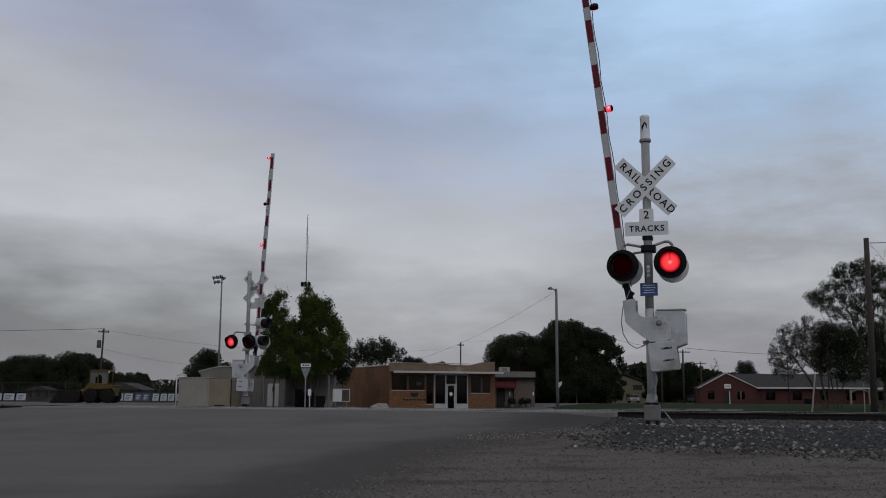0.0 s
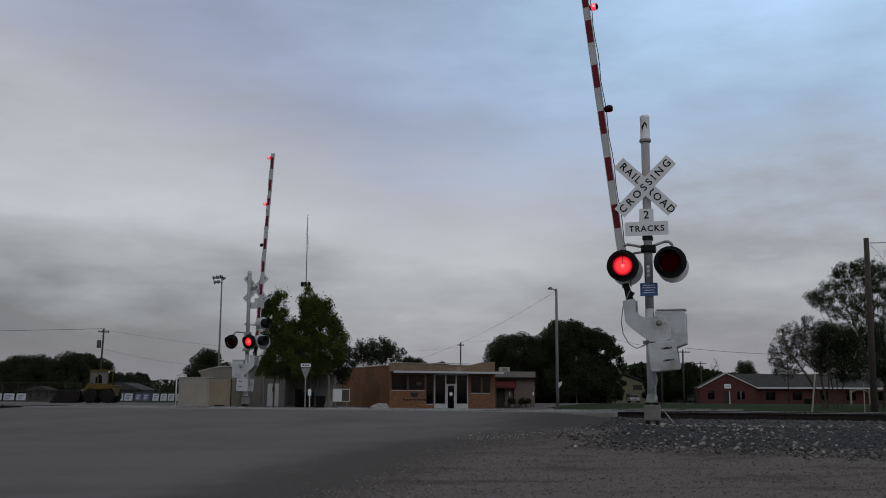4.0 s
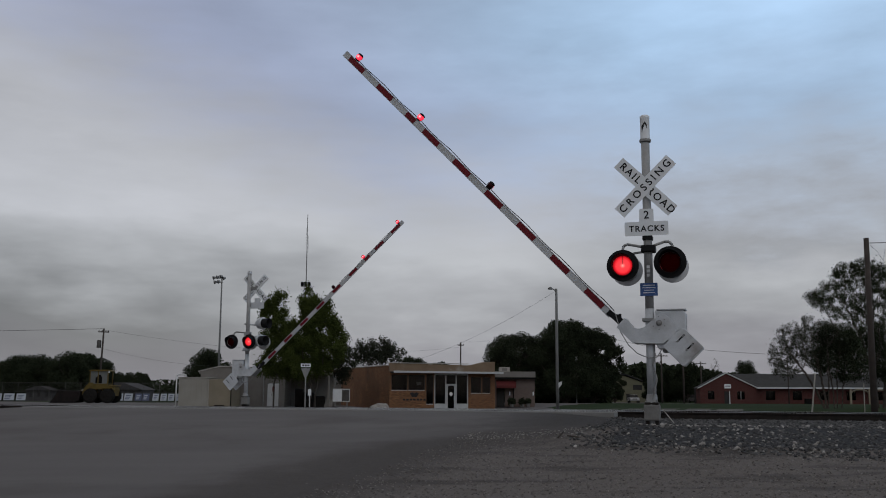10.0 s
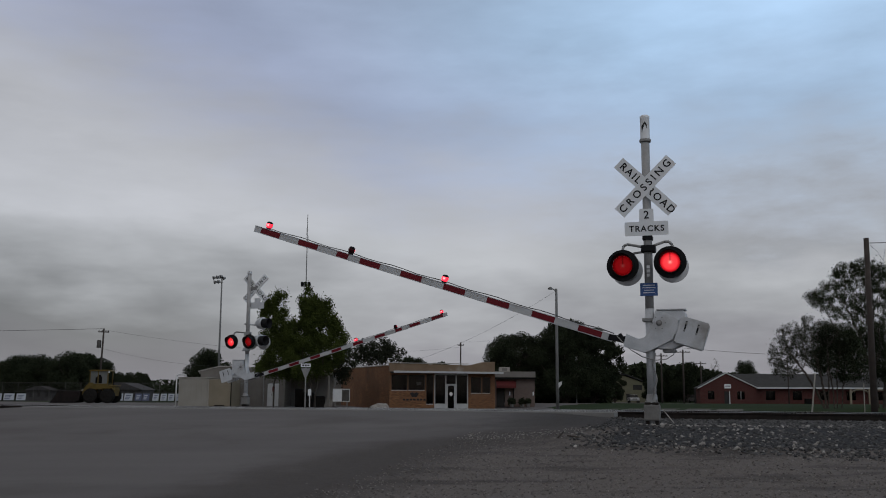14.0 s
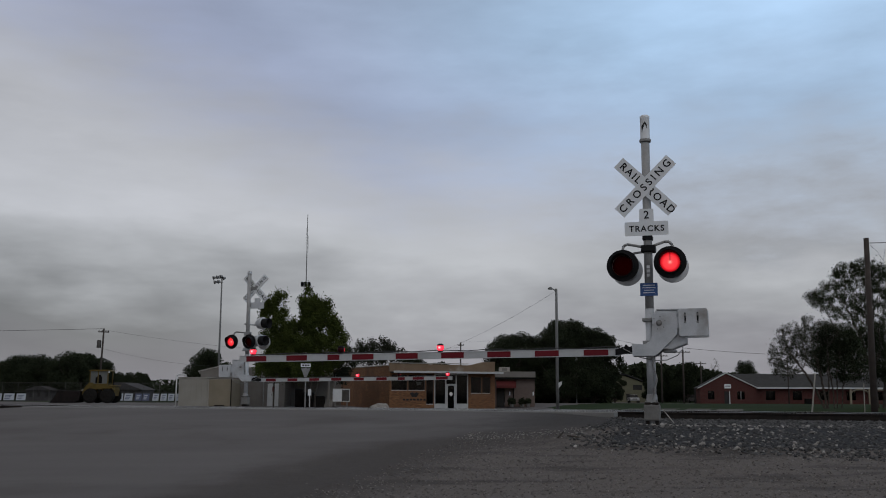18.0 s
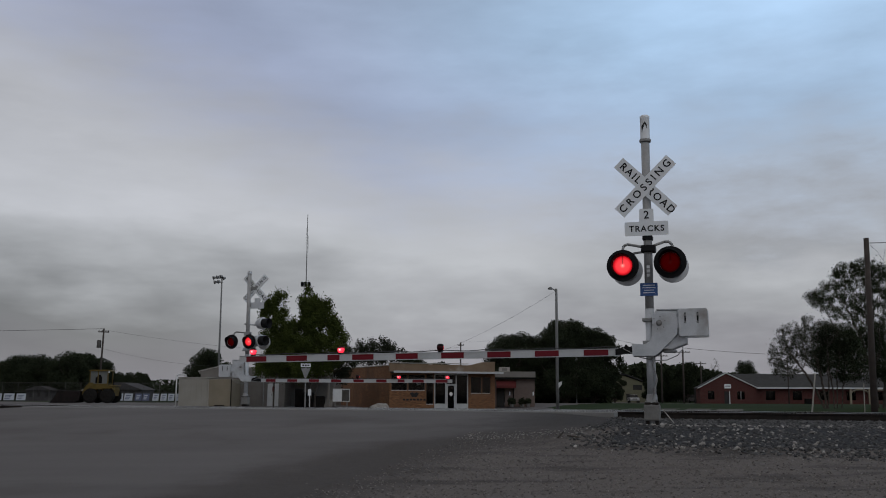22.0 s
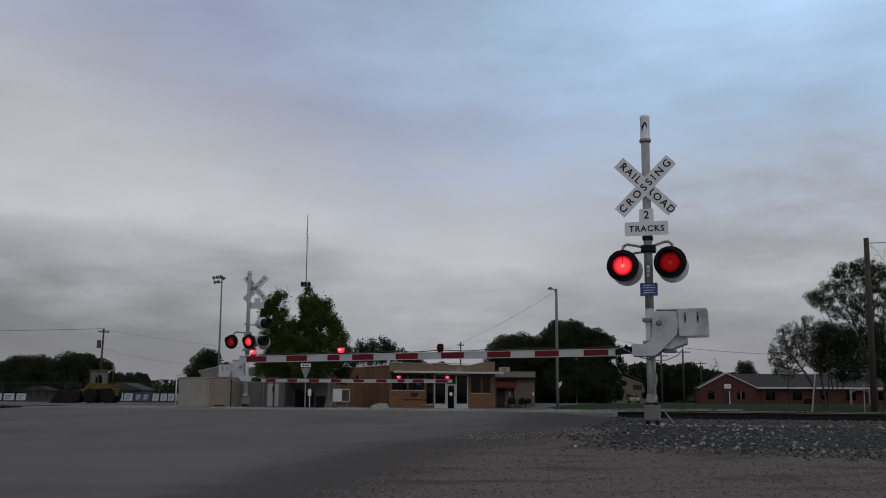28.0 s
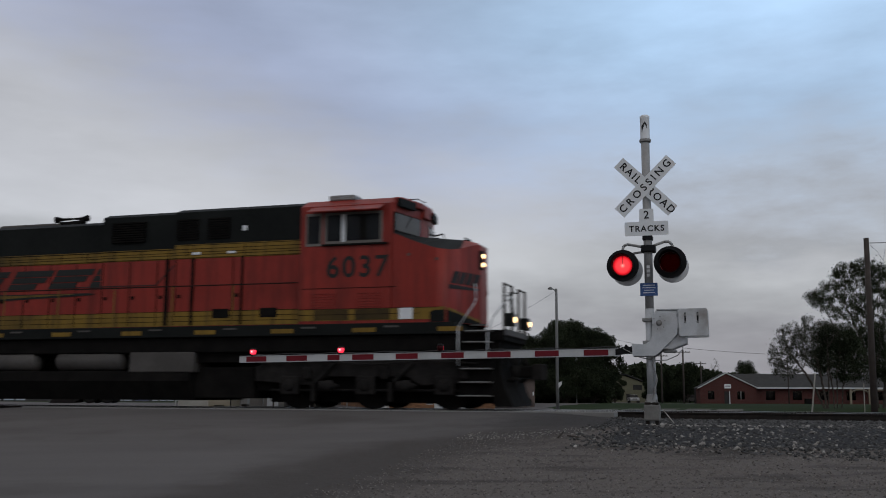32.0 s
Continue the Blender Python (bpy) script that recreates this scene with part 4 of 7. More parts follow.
    stripes = [(1.29, .42), (2.14, .42), (2.99, .42), (3.84, .42), (4.70, .42), (5.55, .42), (6.04, .24), (6.875, .42), (7.71, .42)]
    arm, gl = gate(g, (0.16, 0.0, 1.648), -1, 0.68, 7.86, stripes, [7.58, 5.78, 3.86], "long striped gate arm", zc=-0.467)
    return g, cores, arm, gl


def far_signal():
    g = thing("crossing_signal", at_un(-17.78, 33.0, 0.60), "grey crossing signal mast with several lamp heads and striped gate", "crossing signal", "crossing signals")
    mast(g, 4.95)
    part("mast_cap", lathe([(0.08, 4.93), (0.085, 4.95), (0.08, 5.05), (0.0, 5.08)], 16), "silver", g, smooth=True)
    crossbuck(g, pose(0.205, 0.11, 4.40))
    crossbuck(g, pose(0.205, 0.15, 4.40) @ pose(0, 0, 0, 0, 0, 180))
    part("sign_bracket", box(0.0, 0.28, 0.06, 0.10, 4.34, 4.46, 0.01), "silver_dull", g)
    part("tracks_plate", box(0.05, 0.62, 0.04, 0.046, 3.62, 3.86, 0.002), "silver", g, "grey back of the plate under the crossbuck")
    part("tracks_plate", box(0.22, 0.45, 0.04, 0.046, 3.86, 4.02, 0.002), "silver", g)
    part("crossarm_clamp", box(-0.11, 0.11, -0.11, 0.11, 2.60, 2.74, 0.02), "silver_dull", g)
    part("crossarm", pipe([(-0.54, -0.08, 2.62), (-0.52, -0.08, 2.70), (-0.42, -0.08, 2.74), (0.0, -0.05, 2.70), (0.15, -0.05, 2.70)], 0.025, 8), "silver_dull", g, smooth=True)
    part("crossarm", pipe([(-0.15, 0.02, 3.05), (0.3, 0.02, 3.0), (0.75, 0.02, 3.02)], 0.03, 8), "silver", g, smooth=True)
    cores = []
    for x in (-0.60, 0.13):
        h = lamp_head(g, x + 0.12, -0.14, 2.36, -1)
        cores.append(lamp_core(h))
    lamp_head(g, -0.02, 0.16, 2.36, 1, black=False)
    lamp_head(g, 0.52, 0.12, 2.36, 1, black=False)
    # a second pair looks along the street that runs beside the tracks
    for x, z, a in ((0.50, 3.05, 80), (0.42, 2.40, 75)):
        piv = part("side_bracket", box(-0.05, 0.05, -0.1, 0.1, -0.05, 0.05, 0.01), "silver", g, "", pose(x - 0.08, 0.0, z) @ pose(0, 0, 0, 0, 0, a))
        part("side_lamp", lathe([(0.0, 0.05), (0.12, 0.04), (0.20, -0.06), (0.21, -0.22), (0.24, -0.23), (0.24, -0.26), (0.2, -0.26)], 20, axis="Y"), "silver", piv, "grey lamp housing turned sideways", smooth=True)
        part("side_hood", lathe([(0.18, -0.26), (0.185, -0.52), (0.17, -0.52), (0.165, -0.27)], 20, axis="Y"), "black", piv, smooth=True)
    part("bell", lathe([(0.0, 0.16), (0.07, 0.15), (0.13, 0.08), (0.15, 0.0), (0.13, 0.0), (0.0, 0.06)], 16, at=(0.02, -0.1, 2.02)), "silver", g, smooth=True)
    gm = part("gate_machine", box(-0.55, -0.08, -0.12, 0.19, 1.02, 1.68, 0.03), "silver", g, "silver-painted gate mechanism case")
    part("case_lid", box(-0.57, -0.06, -0.135, 0.205, 1.68, 1.70, 0.01), "silver", gm)
    stripes = [(1.39 + 0.876 * k, .40) for k in range(6)] + [(6.45, .26), (7.17, .42), (8.05, .44)]
    arm, gl = gate(g, (-0.16, 0.0, 1.428), 1, 0.72, 8.21, stripes, [8.04, 4.64, 6.23], "long striped gate arm reaching over the other lane", 0.10, -0.14)
    return g, cores, arm, gl


NEAR = near_signal()
FAR = far_signal()


# ---- locomotive ----
def locomotive():
    g = thing("locomotive", at_un(-8.0, NEAR_N, RAIL_Z), "dirty orange-red diesel locomotive with yellow stripes and a black roof", "locomotive")
    P = part
    P("underframe", box(-21.4, -1.9, -1.45, 1.45, 1.28, 1.64, 0.03), "underframe", g)
    sill = P("walkway", box(-21.4, -1.9, -1.56, 1.56, 1.64, 1.90, 0.015), "loco_dark", g, "dark walkway edge")
    for k in range(10):
        P("reflector", box(-20.3 + 2.0 * k, -19.75 + 2.0 * k, -1.566, -1.56, 1.70, 1.80), "loco_yellow", sill)
    for k in range(10):
        P("reflector", box(-19.55 + 2.0 * k, -19.2 + 2.0 * k, -1.566, -1.56, 1.80, 1.84), "tank_grey", sill)
    # cab: flat sides, a blunt wedge of a front, a roof that is chamfered at the edges
    def slab(p0, p1, z0, z1, off, th, w0=0.0, w1=1.0, lean=0.0, z2=None, z3=None):
        """A thin plate standing on a plan line from p0 to p1, off metres proud of it."""
        a, b = Vector((p0[0], p0[1], 0)), Vector((p1[0], p1[1], 0))
        d = (b - a).normalized()
        nn = Vector((d.y, -d.x, 0))
        bm = bmesh.new()
        lo = []
        for o in (off, off + th):
            q0, q1 = a.lerp(b, w0) + nn * o, a.lerp(b, w1) + nn * o
            za, zb = z1 if z2 is None else z2, z1
            zc = z0 if z3 is None else z3
            lo.append([bm.verts.new((q0.x, q0.y, z0)), bm.verts.new((q1.x, q1.y, zc)), bm.verts.new((q1.x + d.x * lean, q1.y + d.y * lean, zb)), bm.verts.new((q0.x + d.x * lean, q0.y + d.y * lean, za))])
        bm.faces.new(lo[0][::-1])
        bm.faces.new(lo[1])
        for k in range(4):
            bm.faces.new((lo[0][k], lo[0][(k + 1) % 4], lo[1][(k + 1) % 4], lo[1][k]))
        bmesh.ops.recalc_face_normals(bm, faces=bm.faces)
        return bm

    cab = bmesh.new()
    prism([(-1.5, 1.90), (-1.5, 4.62), (-1.18, 4.80), (1.18, 4.80), (1.5, 4.62), (1.5, 1.90)], -5.67, -3.42, cab, plane="YZ", bevel=0.03)
    prism([(-3.44, -1.49), (-3.36, -1.46), (-3.16, -0.42), (-3.12, -0.2), (-3.12, 0.2), (-3.16, 0.42), (-3.36, 1.46), (-3.44, 1.49)], 3.86, 4.66, cab, plane="XY", bevel=0.03)
    cb = P("cab", cab, "loco_red", g, "orange-red cab with a broad sloping nose")
    P("cab_roof", prism([(-3.44, -1.3), (-3.24, -1.16), (-3.06, -0.38), (-3.06, 0.38), (-3.24, 1.16), (-3.44, 1.3)], 4.64, 4.80, plane="XY", bevel=0.03), "loco_red", cb)
    P("roof_unit", box(-5.1, -4.45, -1.2, -0.3, 4.80, 4.93, 0.03), "silver_dull", cb, "pale air conditioner on the cab roof")
    # the nose: flat sides, slanting cheeks that meet a narrow front, a dark top between them
    bm = bmesh.new()
    halves = []
    for sg in (-1, 1):
        edge = [(-3.40, 1.5, 3.94), (-3.10, 1.5, 3.81), (-2.72, 1.5, 3.66), (-2.36, 1.5, 3.545), (-2.15, 1.495, 3.51), (-2.06, 1.40, 3.51), (-1.9327, 1.05, 3.57), (-1.7764, 0.62, 3.70), (-1.66, 0.30, 3.755)]
        ridge = [(-3.22, 0.75, 3.97), (-3.05, 0.75, 3.94), (-2.72, 0.70, 3.90), (-2.40, 0.62, 3.88), (-2.25, 0.55, 3.87), (-2.15, 0.50, 3.87), (-2.02, 0.42, 3.86), (-1.86, 0.36, 3.83), (-1.74, 0.26, 3.80)]
        up = [bm.verts.new((x, sg * y, z)) for x, y, z in edge]
        dn = [bm.verts.new((x, sg * y, 1.90)) for x, y, z in edge]
        rd = [bm.verts.new((x, sg * y, z)) for x, y, z in ridge]
        halves.append((up, dn, rd))
        for k in range(len(edge) - 1):
            bm.faces.new((dn[k], dn[k + 1], up[k + 1], up[k])).smooth = k in (3, 4, 5)
            f = bm.faces.new((up[k], up[k + 1], rd[k + 1], rd[k]))
            f.material_index = 0 if k > 5 else 1
    (ua, da, ra), (ub, db, rb) = halves
    bm.faces.new((da[-1], db[-1], ub[-1], ua[-1]))
    bm.faces.new((ua[-1], ub[-1], rb[-1], ra[-1]))
    for k in range(len(ra) - 1):
        bm.faces.new((ra[k], ra[k + 1], rb[k + 1], rb[k])).material_index = 1
    bmesh.ops.recalc_face_normals(bm, faces=bm.faces)
    P("nose", bm, ("loco_red", "loco_dark"), cb, "broad red nose with a dark anti-glare top")
    for x, y in ((-2.8, -0.4), (-2.2, 0.1)):
        P("nose_fitting", box(x, x + 0.16, y, y + 0.2, 3.88, 3.96, 0.02), "loco_dark", cb)
    P("nose_grab", pipe([(-2.05, -0.3, 3.86), (-2.05, -0.25, 3.95), (-2.05, 0.25, 3.95), (-2.05, 0.3, 3.86)], 0.015, 6), "loco_dark", cb)
    C0, C1 = (-3.36, -1.46), (-3.16, -0.42)
    F0, F1 = (-3.16, 0.42), (-3.36, 1.46)
    # front windows in black rubber, number boards above them
    for a, b in ((C0, C1), (F0, F1)):
        P("rubber_seal", slab(a, b, 3.97, 4.42, 0.0, 0.012, -0.05, 1.12), "underframe", cb)
        P("windscreen", slab(a, b, 4.0, 4.39, 0.014, 0.01, 0.0, 1.07), "screen_glass", cb, "windscreen pane")
        # backing plate painted with the sky's blue cast on the glass
        P("window_back", slab(a, b, 4.0, 4.39, 0.0125, 0.001, 0.0, 1.07), "sky_tint", cb)
        P("front_sill", slab(a, b, 3.88, 3.97, 0.0, 0.014, -0.04, 1.15), "loco_dark", cb)
        P("number_box", slab(a, b, 4.55, 4.73, 0.03, 0.10, 0.05, 0.72), "loco_dark", cb)
    P("headlight_case", box(-3.3, -3.04, -0.22, 0.22, 4.46, 4.76, 0.03), "loco_red", cb)
    P("wiper", tube((-3.20, -0.75, 4.40), (-3.25, -1.0, 4.08), 0.012, 0.008, 6), "underframe", cb)
    P("mirror", pipe([(-3.4, 1.5, 4.3), (-3.2, 1.72, 4.4), (-3.12, 1.75, 4.2), (-3.3, 1.6, 4.1)], 0.02, 6), "underframe", cb)
    P("roof_rod", pipe([(-3.2, -0.9, 4.79), (-3.12, -0.6, 4.86), (-3.08, -0.1, 4.86)], 0.012, 6), "underframe", cb)
    # side windows
    wf = P("side_window", box(-5.06, -3.64, -1.512, -1.50, 3.73, 4.45), "grey_metal", cb, "grey side window frame")
    for x0, x1 in ((-4.99, -4.64), (-4.51, -4.18), (-4.02, -3.70)):
        P("pane", box(x0, x1, -1.52, -1.513, 3.79, 4.39), "loco_glass", wf)
        # thin plate painted dark for the unlit cab behind the pane
        P("dark_backing", box(x0, x1, -1.5135, -1.5125, 3.79, 4.39), "dark_fill", wf)
    P("window_gap", box(-4.18, -4.02, -1.514, -1.512, 3.79, 4.39), "underframe", wf)
    nw = P("narrow_window", box(-5.52, -5.12, -1.512, -1.50, 3.69, 4.45), "grey_metal", cb, "narrow grey-framed window")
    P("pane", box(-5.47, -5.17, -1.52, -1.513, 3.75, 4.39), "loco_glass", nw)
    # as above, a plate carrying the cab's gloom in its colour
    P("dark_backing", box(-5.47, -5.17, -1.5135, -1.5125, 3.75, 4.39), "dark_fill", nw)
    P("window_post", box(-4.63, -4.53, -1.535, -1.50, 3.77, 4.40), "sign_white", cb)
    P("sunshade", prism([(-1.5, 4.60), (-1.86, 4.44), (-1.86, 4.42), (-1.5, 4.575)], -5.35, -3.6, plane="YZ"), "loco_red", cb, "red sun shade over the side window")
    P("window_sill", box(-5.1, -3.5, -1.56, -1.50, 3.68, 3.72), "underframe", cb)
    P("seam", box(-5.6, -3.3, -1.506, -1.50, 2.70, 2.715), "underframe", cb)
    for x0, x1 in ((-5.35, -4.75), (-4.25, -3.6)):
        bm = bmesh.new()
        for k in range(6):
            box(x0, x1, -1.515, -1.50, 2.28 + k * 0.06, 2.315 + k * 0.06, 0, bm)
        P("louvre", bm, "loco_red", cb)
    P("stripe", box(-5.66, -2.15, -1.507, -1.50, 1.97, 2.24), "loco_yellow", cb, "yellow stripe")
    P("stripe_line", box(-5.66, -2.75, -1.511, -1.507, 2.10, 2.112), "underframe", cb)
    P("stripe_line", box(-5.66, -2.3, -1.511, -1.507, 2.225, 2.24), "underframe", cb)
    P("lower_band", prism([(-2.16, 1.91), (-2.16, 2.17), (-2.40, 2.17), (-2.50, 2.12), (-2.50, 1.91)], -1.512, -1.502), "loco_dark", cb, "dark corner under the stripe")
    K0, K1 = (-2.06, -1.40), (-1.66, -0.30)
    P("lower_band", slab(K0, K1, 1.91, 1.95, 0.0, 0.010, -0.09, 0.99, 0.0, 2.17), "loco_dark", cb)
    P("stripe", slab(K0, K1, 2.17, 2.0, 0.0, 0.012, -0.09, 0.99, 0.0, 2.225, 1.945), "loco_yellow", cb, "yellow stripe")
    for x in (-4.85, -3.85):
        P("grime_panel", box(x - 0.42, x + 0.42, -1.509, -1.507, 1.98, 2.22), "soot", cb, "sooty vent panel")
    for x, z in ((-3.0, 3.42), (-2.35, 3.30)):
        P("marker_light", lathe([(0.0, 0.02), (0.035, 0.015), (0.04, 0.0)], 10, axis="Y", at=(x, -1.52, z)), "tank_grey", cb)
    P("white_square", box(-3.22, -2.90, -1.514, -1.509, 1.98, 2.23), "sign_white", cb, "white placard")
    num = new("road_number", text_mesh("road_number", "6037", 0.68, "navy", 1.16, 0.002, 0.012))
    num.parent = cb
    num.matrix_basis = pose(-4.24, -1.503, 3.165, 90, 0, 0)
    # nose emblem as plain slanted shapes
    for sg in (-1, 1):
        a, b = (K0, K1) if sg < 0 else ((K1[0], -K1[1]), (K0[0], -K0[1]))
        for k in range(4):
            P("emblem_bar", slab(a, b, 2.77, 3.05, 0.0, 0.008, 0.0 + k * 0.23, 0.19 + k * 0.23, 0.13), "emblem_black", cb)
        P("emblem_line", slab(a, b, 2.64, 2.72, 0.0, 0.008, -0.05, 0.95, 0.0, 2.74, 2.68), "emblem_black", cb)
    # nose lights stand one above the other at the corner of the front
    P("headlight_plate", slab(K0, K1, 3.17, 3.62, 0.0, 0.012, 0.93, 1.08), "loco_dark", cb)
    for z in (3.30, 3.50):
        P("headlight", lathe([(0.0, 0.075), (0.05, 0.06), (0.075, 0.02), (0.08, 0.0)], 16, axis="X"), "warm_lamp", cb, "lit headlight", pose(-1.665, -0.20, z, 0, 0, -32))
    # hood sections behind the cab
    for name, x0, x1, hw, top, line, lab in (("hood", -9.1, -5.67, 1.30, 4.80, 3.90, "equipment hood behind the cab"), ("hood", -11.2, -9.1, 1.26, 4.77, 3.82, "tall hood section"), ("hood", -20.6, -11.2, 1.20, 4.62, 3.82, "long engine hood")):
        h = P(name, box(x0, x1, -hw, hw, 1.90, 3.55, 0.01), "loco_red", g, lab)
        P("hood_top", prism([(-hw, line), (-hw, top - 0.10), (-hw + 0.22, top), (hw - 0.22, top), (hw, top - 0.10), (hw, line)], x0, x1, plane="YZ"), "loco_dark", h, "black hood roof")
        P("stripe", box(x0, x1, -hw - 0.006, hw + 0.006, 3.55, line, 0.01), "loco_yellow", h, "yellow stripe")
        for z in (3.565, 3.64, 3.70, 3.78, line - 0.03):
            P("stripe_line", box(x0, x1, -hw - 0.012, hw + 0.012, z, z + 0.012), "underframe", h)
        for z in (2.03, 2.15, 2.265):
            P("stripe_line", box(x0, x1, -hw - 0.012, hw + 0.012, z, z + 0.012), "underframe", h)
        P("stripe", box(x0, x1, -hw - 0.007, hw + 0.007, 1.93, 2.28), "loco_yellow", h, "yellow stripe")
        x = x0 + 0.05
        wd = 1.55 if x1 > -9 else 0.78
        while x < x1 - 0.3:
            P("door_gap", box(x, x + 0.02, -hw - 0.01, -hw, 1.95, 3.54), "underframe", h)
            P("door_latch", box(x + 0.08, x + 0.16, -hw - 0.02, -hw, 2.6, 2.68), "underframe", h)
            P("rivet_line", box(x + 0.3, x + 0.32, -hw - 0.011, -hw, 3.56, line - 0.01), "underframe", h)
            x += wd
    for x0, x1 in ((-10.9, -9.95), (-9.05, -8.45), (-8.2, -7.6)):
        bm = bmesh.new()
        for k in range(9):
            box(x0, x1, -1.345, -1.25, 4.02 + k * 0.058, 4.055 + k * 0.058, 0, bm)
        P("grille", bm, "underframe", g, "black louvred grille")
    P("under_gear", box(-8.5, -6.9, -1.22, 1.22, 0.22, 0.95, 0.04), "underframe", g)
    P("hood_light", box(-7.27, -7.15, -1.33, -1.29, 4.18, 4.3, 0.01), "sign_white", g)
    for x in (-8.6, -7.65):
        P("hood_light", box(x, x + 0.22, -1.33, -1.29, 3.64, 3.70, 0.01), "sign_white", g)
    P("hood_vent", box(-8.0, -7.55, -1.32, -1.30, 2.1, 2.32, 0.01), "underframe", g)
    P("hood_vent", box(-6.75, -6.3, -1.32, -1.30, 2.1, 2.32, 0.01), "underframe", g)
    P("roof_hatch", box(-14.8, -13.0, -0.8, 0.8, 4.55, 4.72, 0.05), "tank_grey", g, "grey roof hatch")
    # big side emblem as plain slanted blocks and a long tapering line
    hw = -1.205
    for x0, w in ((-15.35, 1.10), (-14.05, 1.15), (-12.80, 1.10), (-11.58, 0.98)):
        for z1, z2, cut in ((2.93, 3.075, 0.30), (3.095, 3.235, 0.10), (3.255, 3.41, 0.0)):
            sh = (z1 - 2.93) * 0.62
            e = w - (cut if x0 < -12 else cut * 1.6)
            P("emblem_block", prism([(x0 + sh, z1), (x0 + sh + e, z1), (x0 + sh + e + 0.09, z2), (x0 + sh + 0.09, z2)], hw - 0.008, hw), "navy", g)
    P("emblem_line", prism([(-16.0, 2.60), (-16.0, 2.82), (-11.6, 2.80), (-11.35, 2.77), (-11.6, 2.74)], -1.213, -1.205), "navy", g)
    P("emblem_line", prism([(-16.0, 2.65), (-16.0, 2.78), (-12.2, 2.785), (-12.0, 2.775), (-12.2, 2.765)], -1.219, -1.213), "loco_yellow", g, "yellow flash with a black edge")
    # raised dark strips: the shade in the panel gaps is painted, not sunk
    for x, w, y in ((-9.30, 0.075, -1.30), (-8.57, 0.065, -1.335), (-7.24, 0.045, -1.335)):
        P("gap_strip", box(x - w / 2, x + w / 2, y, y + 0.06, 1.95, 3.56), "underframe", g, "dark strip drawn as the shaded gap between hood panels")
    P("emblem_line", prism([(-12.2, 2.93), (-9.6, 2.93), (-9.0, 3.50), (-9.03, 3.50), (-9.62, 2.95), (-12.2, 2.95)], -1.275, -1.262), "navy", g)
    # horn cluster
    for x0, x1, z in ((-12.75, -13.25, 4.86), (-12.7, -12.25, 4.86), (-12.75, -12.35, 4.78)):
        P("horn", lathe([(0.03, x0), (0.035, (x0 + x1) / 2), (0.09, x1)], 12, axis="X", at=(0, -0.5, z)), "underframe", g, "air horn", smooth=True)
    P("horn_base", box(-13.1, -12.4, -0.6, -0.4, 4.55, 4.78), "underframe", g)
    # air reservoirs and fuel tank
    for x0, x1 in ((-15.6, -12.85), (-12.28, -10.35)):
        P("air_tank", lathe([(0.0, x0), (0.18, x0 + 0.02), (0.25, x0 + 0.10), (0.25, x1 - 0.10), (0.18, x1 - 0.02), (0.0, x1)], 18, axis="X", at=(0, -1.24, 1.10)), "tank_grey", g, "grimy grey air reservoir", smooth=True)
    P("battery_box", box(-10.1, -8.35, -1.48, 1.48, 0.82, 1.30, 0.03), "tank_grey", g, "grey box ahead of the fuel tank")
    P("fuel_tank", prism([(-1.45, 0.86), (-1.48, 0.62), (-1.2, 0.17), (1.2, 0.17), (1.48, 0.62), (1.45, 0.86)], -15.6, -8.45, plane="YZ", bevel=0.03), "underframe", g, "black fuel tank")
    # front platform, steps, plow, lights, handrails
    P("pilot", box(-1.18, -1.02, -1.1, 1.1, 0.55, 1.66, 0.02), "underframe", g, "front pilot plate")
    P("plow", prism([(-1.16, 0.10), (-0.72, 0.08), (-0.90, 0.46), (-1.02, 0.95), (-1.16, 0.95)], -1.15, 1.0), "underframe", g, "black snow plow")
    P("coupler", box(-1.0, -0.45, -0.13, 0.13, 0.72, 0.98, 0.04), "underframe", g)
    P("coupler_jaw", prism([(-0.50, -0.20), (-0.30, -0.22), (-0.22, -0.08), (-0.32, -0.02), (-0.22, 0.12), (-0.34, 0.22), (-0.50, 0.18)], 0.66, 1.02, plane="XY", bevel=0.02), "truck_grime", g, "rusty coupler jaw")
    for y in (-0.85, -0.62, -0.40, 0.40, 0.62):
        P("air_hose", pipe([(-1.0, y, 1.30), (-0.84, y, 1.22), (-0.76, y, 0.98), (-0.78, y, 0.72), (-0.90, y, 0.62)], 0.032, 8), "rubber", g, "hanging black air hose", smooth=True)
    P("cut_lever", pipe([(-1.0, -1.25, 1.12), (-0.88, -1.2, 1.18), (-0.86, -0.2, 1.18), (-0.88, 0.0, 1.1)], 0.018, 6), "tank_grey", g)
    P("deck_edge", box(-0.95, -0.88, -1.12, 1.02, 1.62, 1.76, 0.015), "tank_grey", g, "scuffed deck edge")
    P("plow_rib", prism([(-0.92, 0.44), (-0.74, 0.10), (-0.70, 0.10), (-0.88, 0.46), (-0.99, 0.95), (-1.02, 0.95)], -0.03, 0.03), "truck_grime", g)
    P("front_deck", box(-1.95, -0.92, -1.15, 1.05, 1.50, 1.74, 0.02), "underframe", g)
    st = P("step_well", box(-1.86, -1.10, -1.34, -1.30, 0.28, 1.64), "underframe", g)
    for k, z in enumerate((0.31, 0.60, 0.89, 1.18, 1.46, 1.70)):
        P("step", box(-1.86 + 0.03 * k, -1.12, -1.54, -1.30, z - 0.02, z + 0.012), "tank_grey", st)
        P("tread", box(-1.84 + 0.03 * k, -1.14, -1.546, -1.535, z - 0.008, z + 0.014), "silver_dull", st)
